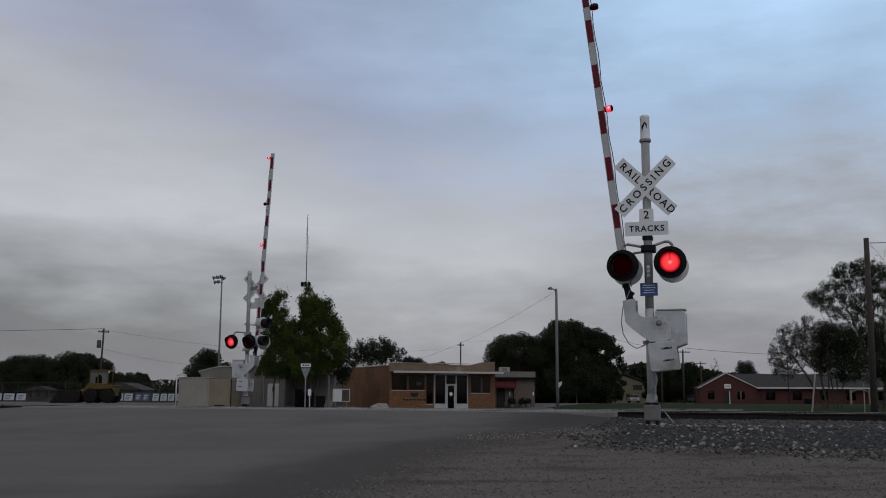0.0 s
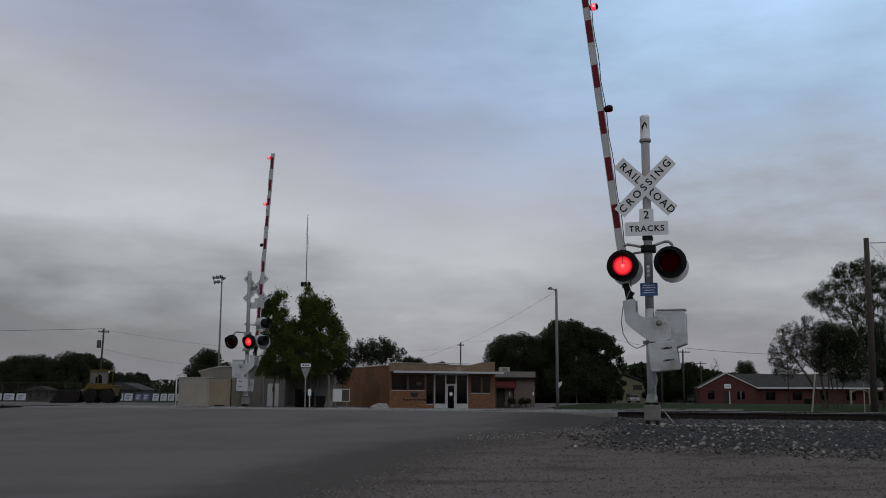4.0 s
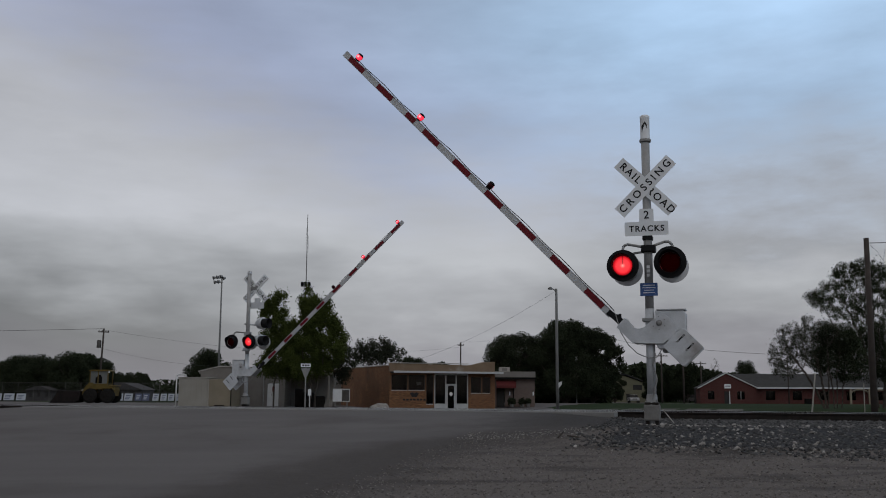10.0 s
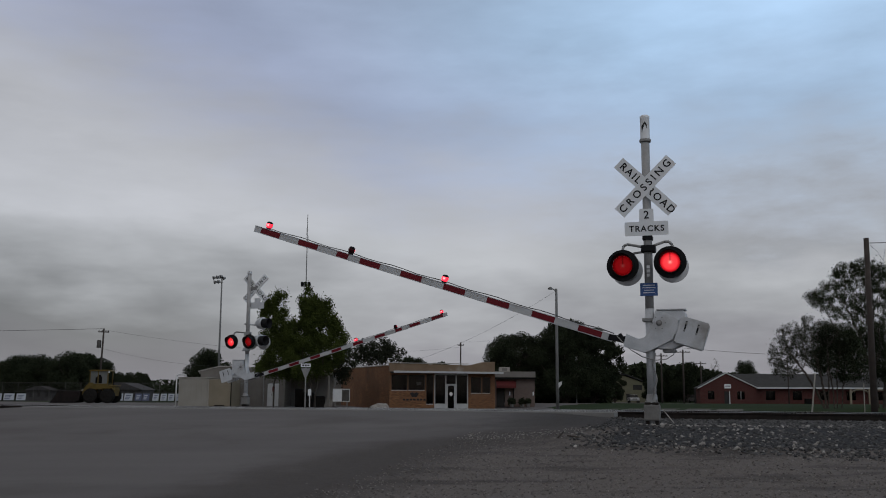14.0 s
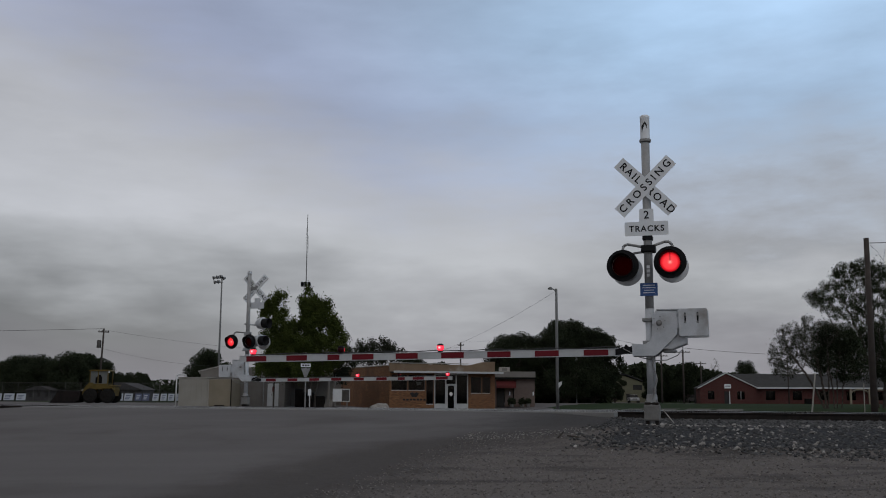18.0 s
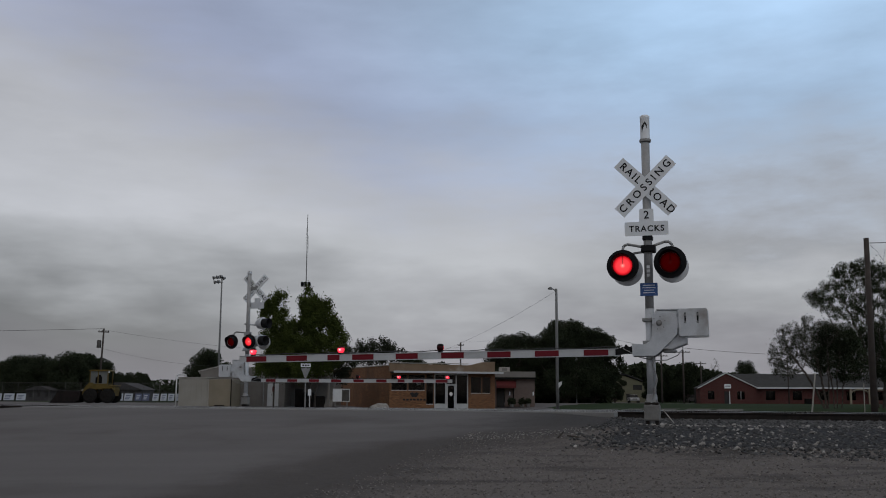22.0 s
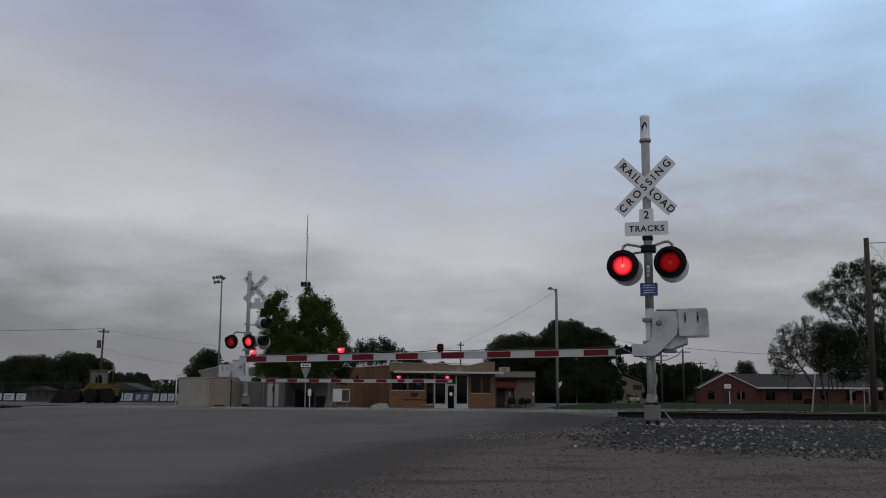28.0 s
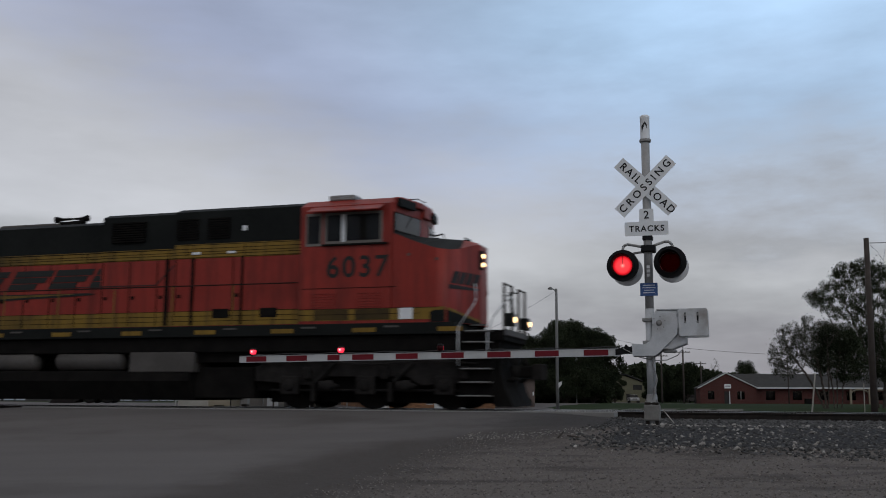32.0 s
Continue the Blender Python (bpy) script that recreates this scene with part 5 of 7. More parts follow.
    P("grab_rail", pipe([(-1.83, -1.57, 0.95), (-1.84, -1.57, 1.74), (-1.80, -1.57, 1.82), (-1.47, -1.55, 2.30), (-1.44, -1.54, 2.40), (-1.47, -1.50, 2.72)], 0.017, 8), "silver", g, "pale bent grab rail", smooth=True)
    P("grab_rail", pipe([(-1.18, -1.57, 1.15), (-1.18, -1.57, 1.66), (-1.06, -1.55, 1.98), (-0.86, -1.48, 2.26), (-0.70, -1.38, 2.42), (-0.92, -1.25, 2.52)], 0.017, 8), "silver", g, "pale bent grab rail", smooth=True)
    for y in (-0.98, 0.55):
        dl = P("ditch_light", box(-0.90, -0.72, y - 0.15, y + 0.15, 1.82, 2.10, 0.02), "loco_dark", g, "ditch light box")
        P("ditch_lamp", lathe([(0.0, 0.04), (0.055, 0.03), (0.065, 0.0)], 14, axis="X", at=(-0.715, y, 1.96)), "warm_lamp", dl, "lit warm ditch lamp")
    for y in (-1.05, -0.32, 0.38, 1.05):
        P("handrail_post", box(-0.96, -0.90, y - 0.045, y + 0.045, 1.66, 2.78, 0.012), "tank_grey", g, "grimy steel end post")
    for a in (-1.05, 0.38):
        P("handrail", pipe([(-0.93, a, 2.76), (-0.93, a + 0.70, 2.76)], 0.022, 8), "underframe", g)
    P("chain", pipe([(-0.93, -0.32, 2.72), (-0.93, -0.15, 2.66), (-0.93, 0.03, 2.64), (-0.93, 0.2, 2.66), (-0.93, 0.38, 2.72)], 0.014, 6), "underframe", g)
    P("hose", pipe([(-0.90, -0.6, 2.6), (-0.86, -0.65, 2.3), (-0.84, -0.55, 2.05)], 0.04, 6), "loco_dark", g)
    x = -20.3
    while x < -5.8:
        P("stanchion", pipe([(x, -1.53, 1.86), (x, -1.53, 2.86)], 0.014, 6), "loco_yellow", g)
        x += 1.62
    P("handrail", pipe([(-20.3, -1.53, 2.86), (-5.7, -1.53, 2.86)], 0.014, 6), "loco_dark", g)
    P("centre_sill", box(-20.8, -1.0, -0.7, 0.7, 0.45, 1.30), "underframe", g)
    P("traction_gear", box(-7.4, -1.2, -1.05, 1.05, 0.40, 1.0, 0.03), "underframe", g)
    P("piping", box(-8.4, -1.8, -1.30, -1.0, 1.05, 1.30, 0.02), "underframe", g)
    # trucks
    wheels = []
    for x0 in (-4.05, -18.15):
        fr = P("truck", prism([(x0 - 2.75, 0.62), (x0 - 2.75, 0.95), (x0 - 2.3, 1.10), (x0 + 2.3, 1.10), (x0 + 2.75, 0.95), (x0 + 2.75, 0.62), (x0 + 1.3, 0.52), (x0 + 0.95, 0.72), (x0 - 0.95, 0.72), (x0 - 1.3, 0.52)], -1.32, -1.10, bevel=0.02), "truck_grime", g, "grimy truck side frame")
        P("truck_frame", prism([(x0 - 2.75, 0.62), (x0 - 2.75, 0.95), (x0 + 2.75, 0.95), (x0 + 2.75, 0.62)], 1.10, 1.32), "underframe", g)
        P("bolster", box(x0 - 0.6, x0 + 0.6, -1.1, 1.1, 0.7, 1.28, 0.03), "underframe", g)
        for dx in (-1.85, 0.0, 1.85):
            P("axle_box", box(x0 + dx - 0.22, x0 + dx + 0.22, -1.40, -1.28, 0.32, 0.74, 0.03), "truck_grime", fr)
            P("spring", lathe([(0.09, 0.66), (0.11, 0.70), (0.09, 0.76), (0.11, 0.82), (0.09, 0.88), (0.11, 0.94)], 12, at=(x0 + dx + 0.45, -1.36, 0)), "truck_grime", fr, smooth=True)
            bm = bmesh.new()
            for y in (-0.78, 0.78):
                sg = 1 if y > 0 else -1
                lathe([(0.0, y - 0.05), (0.46, y - 0.06), (0.53, y - 0.07), (0.53, y + 0.07), (0.46, y + 0.05), (0.14, y + 0.05), (0.0, y + 0.06)], 28, bm, "Y")
                for k in range(4):
                    a = k * math.pi / 2
                    lathe([(0.05, y + sg * 0.05), (0.05, y + sg * 0.075)], 8, bm, "Y", (0.3 * math.cos(a), 0, 0.3 * math.sin(a)))
            tube((0, -1.15, 0), (0, 1.15, 0), 0.09, 0.09, 12, bm)
            m = pose(x0 + dx, 0, 0.53)
            wheels.append((P("wheelset", bm, "underframe", g, "steel wheel pair on its axle", m), m))
        for dx in (-0.93, 0.93):
            P("damper", tube((x0 + dx - 0.25, -1.38, 0.62), (x0 + dx + 0.22, -1.38, 1.05), 0.05, 0.05, 10), "truck_grime", fr)
            P("brake_cylinder", lathe([(0.0, -0.20), (0.11, -0.18), (0.13, 0.10), (0.07, 0.14), (0.03, 0.28)], 14, axis="X", at=(x0 + dx, -1.36, 0.52)), "truck_grime", fr, smooth=True)
            P("brake_hanger", box(x0 + dx - 0.40, x0 + dx - 0.30, -1.36, -1.26, 0.16, 0.60, 0.02), "truck_grime", fr)
        for dx in (-1.85, 0.0, 1.85):
            P("bearing_cap", lathe([(0.0, -1.46), (0.09, -1.455), (0.13, -1.43), (0.14, -1.39)], 16, axis="Y", at=(x0 + dx, 0, 0.53)), "truck_grime", fr, smooth=True)
        P("air_pipe", pipe([(x0 - 2.6, -1.40, 1.02), (x0 - 1.2, -1.42, 1.08), (x0 + 0.2, -1.42, 0.98), (x0 + 1.4, -1.42, 1.08), (x0 + 2.6, -1.40, 1.0)], 0.022, 6), "truck_grime", fr)
        P("brake_gear", box(x0 - 2.7, x0 + 2.7, -0.62, 0.62, 0.14, 0.62, 0.03), "underframe", fr)
        P("brake_rigging", pipe([(x0 - 2.4, -1.2, 0.42), (x0 + 2.4, -1.2, 0.42)], 0.03, 6), "truck_grime", fr)
        P("sand_pipe", pipe([(x0 + 2.5, -1.2, 1.2), (x0 + 2.7, -1.1, 0.6), (x0 + 2.45, -0.85, 0.2)], 0.025, 6), "truck_grime", fr)
    return g, wheels


LOCO = locomotive()


# ---- trees ----
def limb(bm, a, b, r0, r1, rng, bits=4, wob=0.12):
    """A crooked tapering limb."""
    a, b = Vector(a), Vector(b)
    ln = (b - a).length
    last, r = a, r0
    for i in range(1, bits + 1):
        f = i / bits
        p = a.lerp(b, f) + (Vector(rng.normal(0, wob * ln * 0.3, 3)) if i < bits else Vector((0, 0, 0)))
        q = r0 + (r1 - r0) * f
        tube(last, p, r, q, 7, bm, caps=(i == bits))
        last, r = p, q


def tree(x, y, width, height, trunk, leaves, leaf, material, seed, label, stem=0.16, blobs=16, squash=1.0, low=0.3, spread=0.42, stems=1, twigs=5, puff=(0.13, 0.24)):
    """Trunk, limbs and a crown of many small leaf clumps gathered on boughs."""
    rng = np.random.default_rng(seed)
    leaves, leaf = int(leaves * 1.8), leaf * 0.8
    z0 = gz(x, y)
    t = thing("tree", pose(x, y, z0 - 0.05), label, "tree", "trees")
    centres = []
    for i in range(blobs):
        f = (i + 0.5) / blobs
        zz = trunk + (height - trunk) * (0.08 + 0.84 * f)
        env = math.sqrt(max(0.05, 1 - ((f - 0.42) / 0.62) ** 2)) * squash + (1 - squash) * (1 - f * 0.75)
        a = i * 2.39996 + rng.uniform(-.5, .5)
        rad = width / 2 * env * rng.uniform(0.25, 0.82)
        centres.append((math.cos(a) * rad, math.sin(a) * rad, zz, width * rng.uniform(*puff) * (1.15 - 0.4 * f)))
    lead = bmesh.new()
    for k in range(stems):
        a = 6.283 * k / stems + rng.uniform(0, 1)
        off = 0.0 if stems == 1 else width * 0.06
        top = Vector((math.cos(a) * off * 2.2, math.sin(a) * off * 2.2, trunk))
        base = Vector((math.cos(a) * off, math.sin(a) * off, -0.1))
        limb(bm := bmesh.new(), base, top, stem * 1.25, stem * 0.8, rng, 4, 0.05)
        part("trunk", bm, "bark", t, "grey-brown trunk")
        limb(lead, top, top + Vector((rng.normal(0, .3), rng.normal(0, .3), (height - trunk) * 0.7)), stem * 0.8, stem * 0.12, rng, 5, 0.1)
    bm = lead
    for cx, cy, cz, cr in centres:
        fr = Vector((cx * 0.12, cy * 0.12, max(trunk * 0.75, cz - math.hypot(cx, cy) * 0.9 - 0.4)))
        limb(bm, fr, (cx, cy, cz), stem * 0.42, stem * 0.06, rng, 4, 0.16)
        for k in range(twigs):
            d = rng.normal(0, 1, 3)
            d = d / np.linalg.norm(d) * cr * 1.05
            limb(bm, (cx * 0.85, cy * 0.85, cz - cr * 0.3), (cx + d[0], cy + d[1], cz + d[2] * 0.8), stem * 0.09, stem * 0.025, rng, 2, 0.15)
    tagged(part("branchwork", bm, "bark", t), kind="stuff")
    C = np.array(centres)
    w = C[:, 3] ** 2
    pick = rng.choice(len(C), leaves, p=w / w.sum())
    d = rng.normal(0, 1, (leaves, 3))
    d /= np.linalg.norm(d, axis=1)[:, None]
    rad = C[pick, 3] * rng.uniform(0, 1, leaves) ** spread * rng.choice([1.0, 1.0, 1.0, 1.06, 1.14], leaves)
    P = C[pick, :3] + d * rad[:, None] * np.array([1, 1, 0.82])
    s = leaf * rng.uniform(0.5, 1.25, leaves)
    a = rng.normal(0, 1, (leaves, 3))
    a /= np.linalg.norm(a, axis=1)[:, None]
    b = np.cross(a, rng.normal(0, 1, (leaves, 3)))
    b /= np.linalg.norm(b, axis=1)[:, None]
    q = np.stack([P - a * s[:, None], P + b * s[:, None] * 0.8, P + a * s[:, None] * 0.7], 1)
    c = new("crown", from_arrays("crown", q.reshape(-1, 3), np.arange(leaves * 3).reshape(-1, 3), [material]))
    c.parent = t
    tagged(c, "uneven crown of many leaves", kind="stuff")
    return t


def grown_tree(x, y, lobes, count, reach, kill, stems, leaves, leaf, clump, material, seed, label, girth=0.022, rise=0.75, upright=1.0, bunched=False):
    """A tree grown limb by limb towards points scattered in its crown's lobes (x, y, z, half width, half height), leaves gathered at the twig ends."""
    rng = np.random.default_rng(seed)
    t = thing("tree", pose(x, y, gz(x, y) - 0.05), label, "tree", "trees")
    L = np.array(lobes, float)
    vol = (L[:, 3] ** 2 * L[:, 4]) ** 0.65
    pick = rng.choice(len(L), count, p=vol / vol.sum())
    d = rng.normal(0, 1, (count, 3))
    d *= (rng.uniform(0, 1, count) ** 0.36 / np.linalg.norm(d, axis=1))[:, None]
    goal = L[pick, :3] + d * L[pick][:, [3, 3, 4]]
    left = goal.copy()
    P, par = [], []
    for sx, lean in stems:
        P.append((sx, 0.0, 0.0)), par.append(-1)
        for k in range(1, int(rise / reach) + 2):
            P.append((sx + lean * k * reach + rng.normal(0, .02), rng.normal(0, .03), k * reach)), par.append(len(P) - 2)
    P = np.array(P)
    par = list(par)
    for it in range(170):
        if not len(left):
            break
        dist = np.linalg.norm(left[:, None] - P[None], axis=2)
        near = dist.argmin(1)
        add, frm = [], []
        for k in np.unique(near):
            v = left[near == k] - P[k]
            v = (v / np.linalg.norm(v, axis=1)[:, None]).mean(0) + rng.normal(0, 0.16, 3)
            v /= np.linalg.norm(v) + 1e-9
            add.append(P[k] + v * reach), frm.append(int(k))
        P = np.concatenate([P, np.array(add)])
        par += frm
        gap = np.linalg.norm(left[:, None] - np.array(add)[None], axis=2).min(1)
        left = left[gap > kill]
    par = np.array(par)
    n = len(P)
    stem_of = np.zeros(n, int)
    roots = iter(range(len(stems)))
    for k in range(n):
        stem_of[k] = next(roots) if par[k] < 0 else stem_of[par[k]]
    rad = np.zeros(n)
    kids = np.bincount(par[par >= 0], minlength=n)
    for k in range(n - 1, -1, -1):
        r = (girth * 0.30) ** 2.2 if kids[k] == 0 else rad[k]
        rad[k] = r ** (1 / 2.2)
        if par[k] >= 0:
            rad[par[k]] += r
    e = np.nonzero(par >= 0)[0]
    A, B = P[par[e]], P[e]
    ra, rb = rad[par[e]], rad[e]
    ra = np.minimum(ra, rb * 1.5)
    w = (B - A) / (np.linalg.norm(B - A, axis=1)[:, None] + 1e-9)
    h = np.cross(w, np.array([0.31, 0.87, 0.38]))
    h /= np.linalg.norm(h, axis=1)[:, None] + 1e-9
    v = np.cross(w, h)
    ring = []
    for c, r in ((A, ra), (B, rb)):
        for k in range(5):
            an = 2 * math.pi * k / 5
            ring.append(c + (h * math.cos(an) + v * math.sin(an)) * r[:, None])
    V = np.stack(ring, 1)
    F = np.array([(k, (k + 1) % 5, 5 + (k + 1) % 5, 5 + k) for k in range(5)])
    for nm, sel in [("trunk", (B[:, 2] < rise) & (stem_of[e] == k)) for k in range(len(stems))] + [("branchwork", B[:, 2] >= rise)]:
        m = int(sel.sum())
        ob = new(nm, from_arrays(nm, V[sel].reshape(-1, 3), (F[None] + (np.arange(m) * 10)[:, None, None]).reshape(-1, 4), ["bark"]))
        ob.parent = t
        tagged(ob, "grey-brown trunk" if nm == "trunk" else "", kind="" if nm == "trunk" else "stuff")
    tips = goal if bunched else np.concatenate([P[(kids == 0) & (P[:, 2] > rise)], goal])
    c0 = tips[rng.integers(0, len(tips), leaves)]
    Q = c0 + rng.normal(0, 1, (leaves, 3)) * clump * np.array([1, 1, upright])
    sz = (leaf * rng.uniform(0.5, 1.25, leaves))[:, None]
    a = rng.normal(0, 1, (leaves, 3))
    a /= np.linalg.norm(a, axis=1)[:, None]
    b = np.cross(a, rng.normal(0, 1, (leaves, 3)))
    b /= np.linalg.norm(b, axis=1)[:, None]
    q = np.stack([Q - a * sz, Q + b * sz * 0.6, Q + a * sz, Q - b * sz * 0.6], 1)
    ob = new("crown", from_arrays("crown", q.reshape(-1, 3), np.arange(leaves * 4).reshape(-1, 4), [material]))
    ob.parent = t
    tagged(ob, "uneven crown of many leaves", kind="stuff")
    return t


# the green tree beside the shed, two rounded tops
grown_tree(-9.4, 70.0, [(-0.25, 0, 8.35, 0.42, 0.62), (0.3, 0, 7.9, 0.5, 0.7), (-0.55, 0, 7.5, 0.5, 0.8), (0.1, 0, 6.9, 0.9, 1.0), (0.95, 0, 7.2, 0.5, 0.7), (0.65, 0, 5.9, 1.2, 1.2), (1.65, 0, 6.3, 0.5, 0.7), (-0.6, 0.3, 5.9, 0.65, 1.2), (1.75, 0, 5.2, 0.7, 0.9), (0.0, 0.3, 5.0, 1.1, 1.2), (1.1, 0, 4.4, 1.2, 1.0), (-0.3, -0.3, 3.9, 1.1, 1.1), (1.0, 0.2, 3.2, 1.1, 0.7), (-0.35, 0, 2.9, 1.1, 0.7), (2.0, 0, 4.2, 0.4, 0.5), (-1.2, 0, 5.7, 0.45, 0.8), (-1.3, 0, 4.9, 0.6, 0.8), (-1.3, 0, 3.8, 0.6, 0.8)],
           195, 0.22, 0.30, [(0.0, 0.02), (0.25, 0.10)], 62000, 0.066, 0.15, "leaf_green", 51, "full green broadleaf tree beside a sheet-metal shed", 0.03, 1.4, 1.5, True)
grown_tree(-12.25, 71.5, [(-0.1, 0, 8.0, 0.4, 0.6), (0.4, 0, 7.7, 0.42, 0.65), (-0.75, 0, 7.2, 0.45, 0.7), (0.1, 0, 6.6, 0.75, 0.9), (0.85, 0, 6.9, 0.35, 0.6), (0.35, 0, 5.6, 0.9, 1.1), (-0.7, 0, 5.6, 0.65, 0.9), (-0.2, 0, 4.6, 1.1, 1.1), (0.5, 0, 3.9, 1.1, 1.0), (-0.5, 0, 3.2, 1.1, 0.8), (0.5, 0, 2.8, 1.0, 0.6), (1.2, 0, 6.1, 0.5, 0.7), (1.5, 0, 5.3, 0.6, 0.8), (1.5, 0, 4.4, 0.7, 0.8), (1.5, 0, 3.4, 0.8, 0.7)],
           135, 0.22, 0.30, [(0.0, 0.0)], 42000, 0.066, 0.15, "leaf_green", 12, "slimmer green broadleaf tree behind a crossing signal", 0.03, 1.6, 1.5, True)
grown_tree(-7.3, 72.0, [(0.2, 0, 3.3, 0.55, 0.5), (-0.1, 0, 2.6, 0.6, 0.6)], 60, 0.18, 0.22, [(0.0, 0.0)], 2600, 0.07, 0.13, "leaf_thin", 52, "small reddish shrub beside the green tree", 0.014, 0.8)
tree(-11.6, 112.0, 4.5, 6.6, 1.3, 9000, 0.13, "leaf_dark", 13, "small dark bushy tree", 0.08, 14)
# playing-field trees
tree(-59.9, 142, 14.0, 6.5, 1.0, 40000, 0.2, "leaf_dark", 14, "broad dark tree with a low rounded crown", 0.3, 120, 1.0, 0.3, 0.42, 1, 3, (0.07, 0.12))
tree(-51.9, 140, 11.6, 6.9, 1.0, 38000, 0.2, "leaf_dark", 15, "broad dark tree with a dense crown", 0.3, 110, 1.0, 0.3, 0.42, 1, 3, (0.07, 0.12))
tree(-67.0, 145, 8.0, 5.6, 1.3, 18000, 0.2, "leaf_dark", 16, "broad dark tree at the edge of the field", 0.3, 26, 0.9)
tree(-53.5, 165, 5.4, 4.8, 1.0, 9000, 0.2, "leaf_dark", 17, "low dark tree far across the field", 0.25, 18)
tree(-49.0, 160, 5.4, 4.8, 0.8, 9000, 0.2, "leaf_dark", 18, "low rounded dark tree far across the field", 0.25, 18)
tree(-28.0, 118, 5.6, 6.2, 1.2, 16000, 0.16, "leaf_dark", 19, "dark leafy tree behind the sheds", 0.2, 26)
# behind the shops
tree(-14.5, 110, 6.0, 5.6, 1.2, 10000, 0.16, "leaf_dark", 22, "dark tree behind the shop", 0.2, 20)
tree(-4.6, 150, 7.6, 7.1, 1.2, 14000, 0.2, "leaf_dark", 23, "small dark tree far behind the shop", 0.2, 50, 1.0, 0.3, 0.42, 1, 3, (0.07, 0.13))
tree(-0.5, 150, 5.2, 6.6, 1.0, 7000, 0.18, "leaf_dark", 24, "small dark bushy tree far behind the shop", 0.15, 30, 1.0, 0.3, 0.42, 1, 3, (0.08, 0.14))
tree(9.4, 124, 10.2, 8.9, 0.6, 40000, 0.17, "leaf_dark", 25, "dense dark tree behind the pink brick building", 0.3, 100, 1.0, 0.3, 0.42, 1, 3, (0.08, 0.14))
tree(15.2, 122, 10.6, 10.7, 0.6, 54000, 0.17, "leaf_dark", 26, "large dense dark tree behind the street lamp", 0.35, 120, 1.0, 0.3, 0.42, 1, 3, (0.07, 0.13))
tree(19.0, 124, 8.6, 9.8, 0.5, 46000, 0.17, "leaf_dark", 27, "dark tree leaning over a lawn", 0.25, 110, 1.0, 0.3, 0.42, 1, 3, (0.07, 0.13))
# beside and behind the red house
tree(37.6, 176, 4.6, 6.2, 0.8, 12000, 0.2, "leaf_dark", 30, "dark tree beside the pale yellow house", 0.2, 30, 1.0, 0.3, 0.42, 1, 3, (0.09, 0.15))
tree(30.9, 176, 4.2, 5.6, 0.5, 12000, 0.19, "leaf_dark", 29, "dark bushy tree before the yellow house", 0.15, 30, 1.0, 0.3, 0.42, 1, 3, (0.09, 0.15))
tree(42.5, 190, 7.0, 6.6, 1.2, 15000, 0.22, "leaf_dark", 31, "dark tree near the telegraph poles", 0.25, 22)
tree(46.0, 184, 6.5, 7.6, 1.4, 12000, 0.22, "leaf_dark", 32, "tall dark tree near the telegraph poles", 0.25, 20)
tree(52.5, 198, 12.0, 6.3, 1.0, 22000, 0.22, "leaf_dark", 33, "dark tree behind the red house", 0.25, 60, 1.0, 0.3, 0.42, 1, 3, (0.08, 0.15))
tree(60.5, 195, 7.0, 8.4, 1.4, 10000, 0.2, "leaf_dark", 34, "ragged dark tree behind the red house", 0.25, 18)


grown_tree(-8.0, 116, [(-1.6, 0, 6.0, 1.7, 1.2), (0.6, 0, 6.4, 1.8, 1.3), (2.2, 0, 5.6, 1.5, 1.1), (-0.3, 0, 5.2, 2.4, 1.0)],
           260, 0.35, 0.5, [(0.0, 0.0), (0.4, 0.3)], 9000, 0.11, 0.24, "leaf_thin", 21, "spreading grey-green tree behind the shop", 0.035, 1.8)
grown_tree(59.8, 215, [(0, 0, 7.6, 1.3, 2.2), (-0.7, 0, 6.0, 1.2, 1.6)], 90, 0.4, 0.5, [(0.0, 0.0)], 250, 0.08, 0.2, "leaf_thin", 35, "bare thin tree behind the red house", 0.07, 2.5)
# three trees on the lawn: an open fan of thin limbs, a dense dark one, a tall one with far-reaching boughs
grown_tree(29.5, 75.5, [(-1.0, 0, 6.15, 1.4, 1.0), (-2.4, 0, 5.5, 1.25, 1.1), (-3.4, 0, 4.3, 0.95, 1.2), (-1.6, 0, 4.6, 1.4, 1.2), (0.3, 0, 5.8, 1.2, 1.1), (-2.9, 0, 3.1, 1.1, 0.8), (-0.5, 0, 3.9, 1.3, 1.0), (-3.7, 0, 3.3, 0.5, 0.7)],
           900, 0.16, 0.20, [(0.0, -0.10), (-0.15, -0.40), (0.12, 0.05)], 21000, 0.05, 0.105, "leaf_thin", 36, "thin-leaved tree with many fine twigs on the lawn", 0.034, 0.8)
grown_tree(30.7, 76.5, [(-0.2, 0, 5.7, 1.1, 1.0), (0.7, 0, 5.2, 1.1, 1.1), (1.5, 0, 4.5, 0.9, 1.1), (-0.7, 0, 4.5, 1.1, 1.1), (0.3, 0, 4.1, 1.2, 1.1), (1.4, 0, 3.1, 0.9, 0.9), (0.5, 0, 3.0, 1.1, 0.7), (-1.0, 0, 3.5, 0.7, 0.8), (-1.1, 0, 5.5, 0.7, 0.7), (0.3, 0, 6.5, 0.5, 0.5)],
           420, 0.20, 0.27, [(0.0, 0.05), (0.35, 0.1), (-0.2, -0.05)], 32000, 0.06, 0.155, "leaf_dark", 37, "dark leafy tree with several stems on the lawn", 0.04, 1.5)
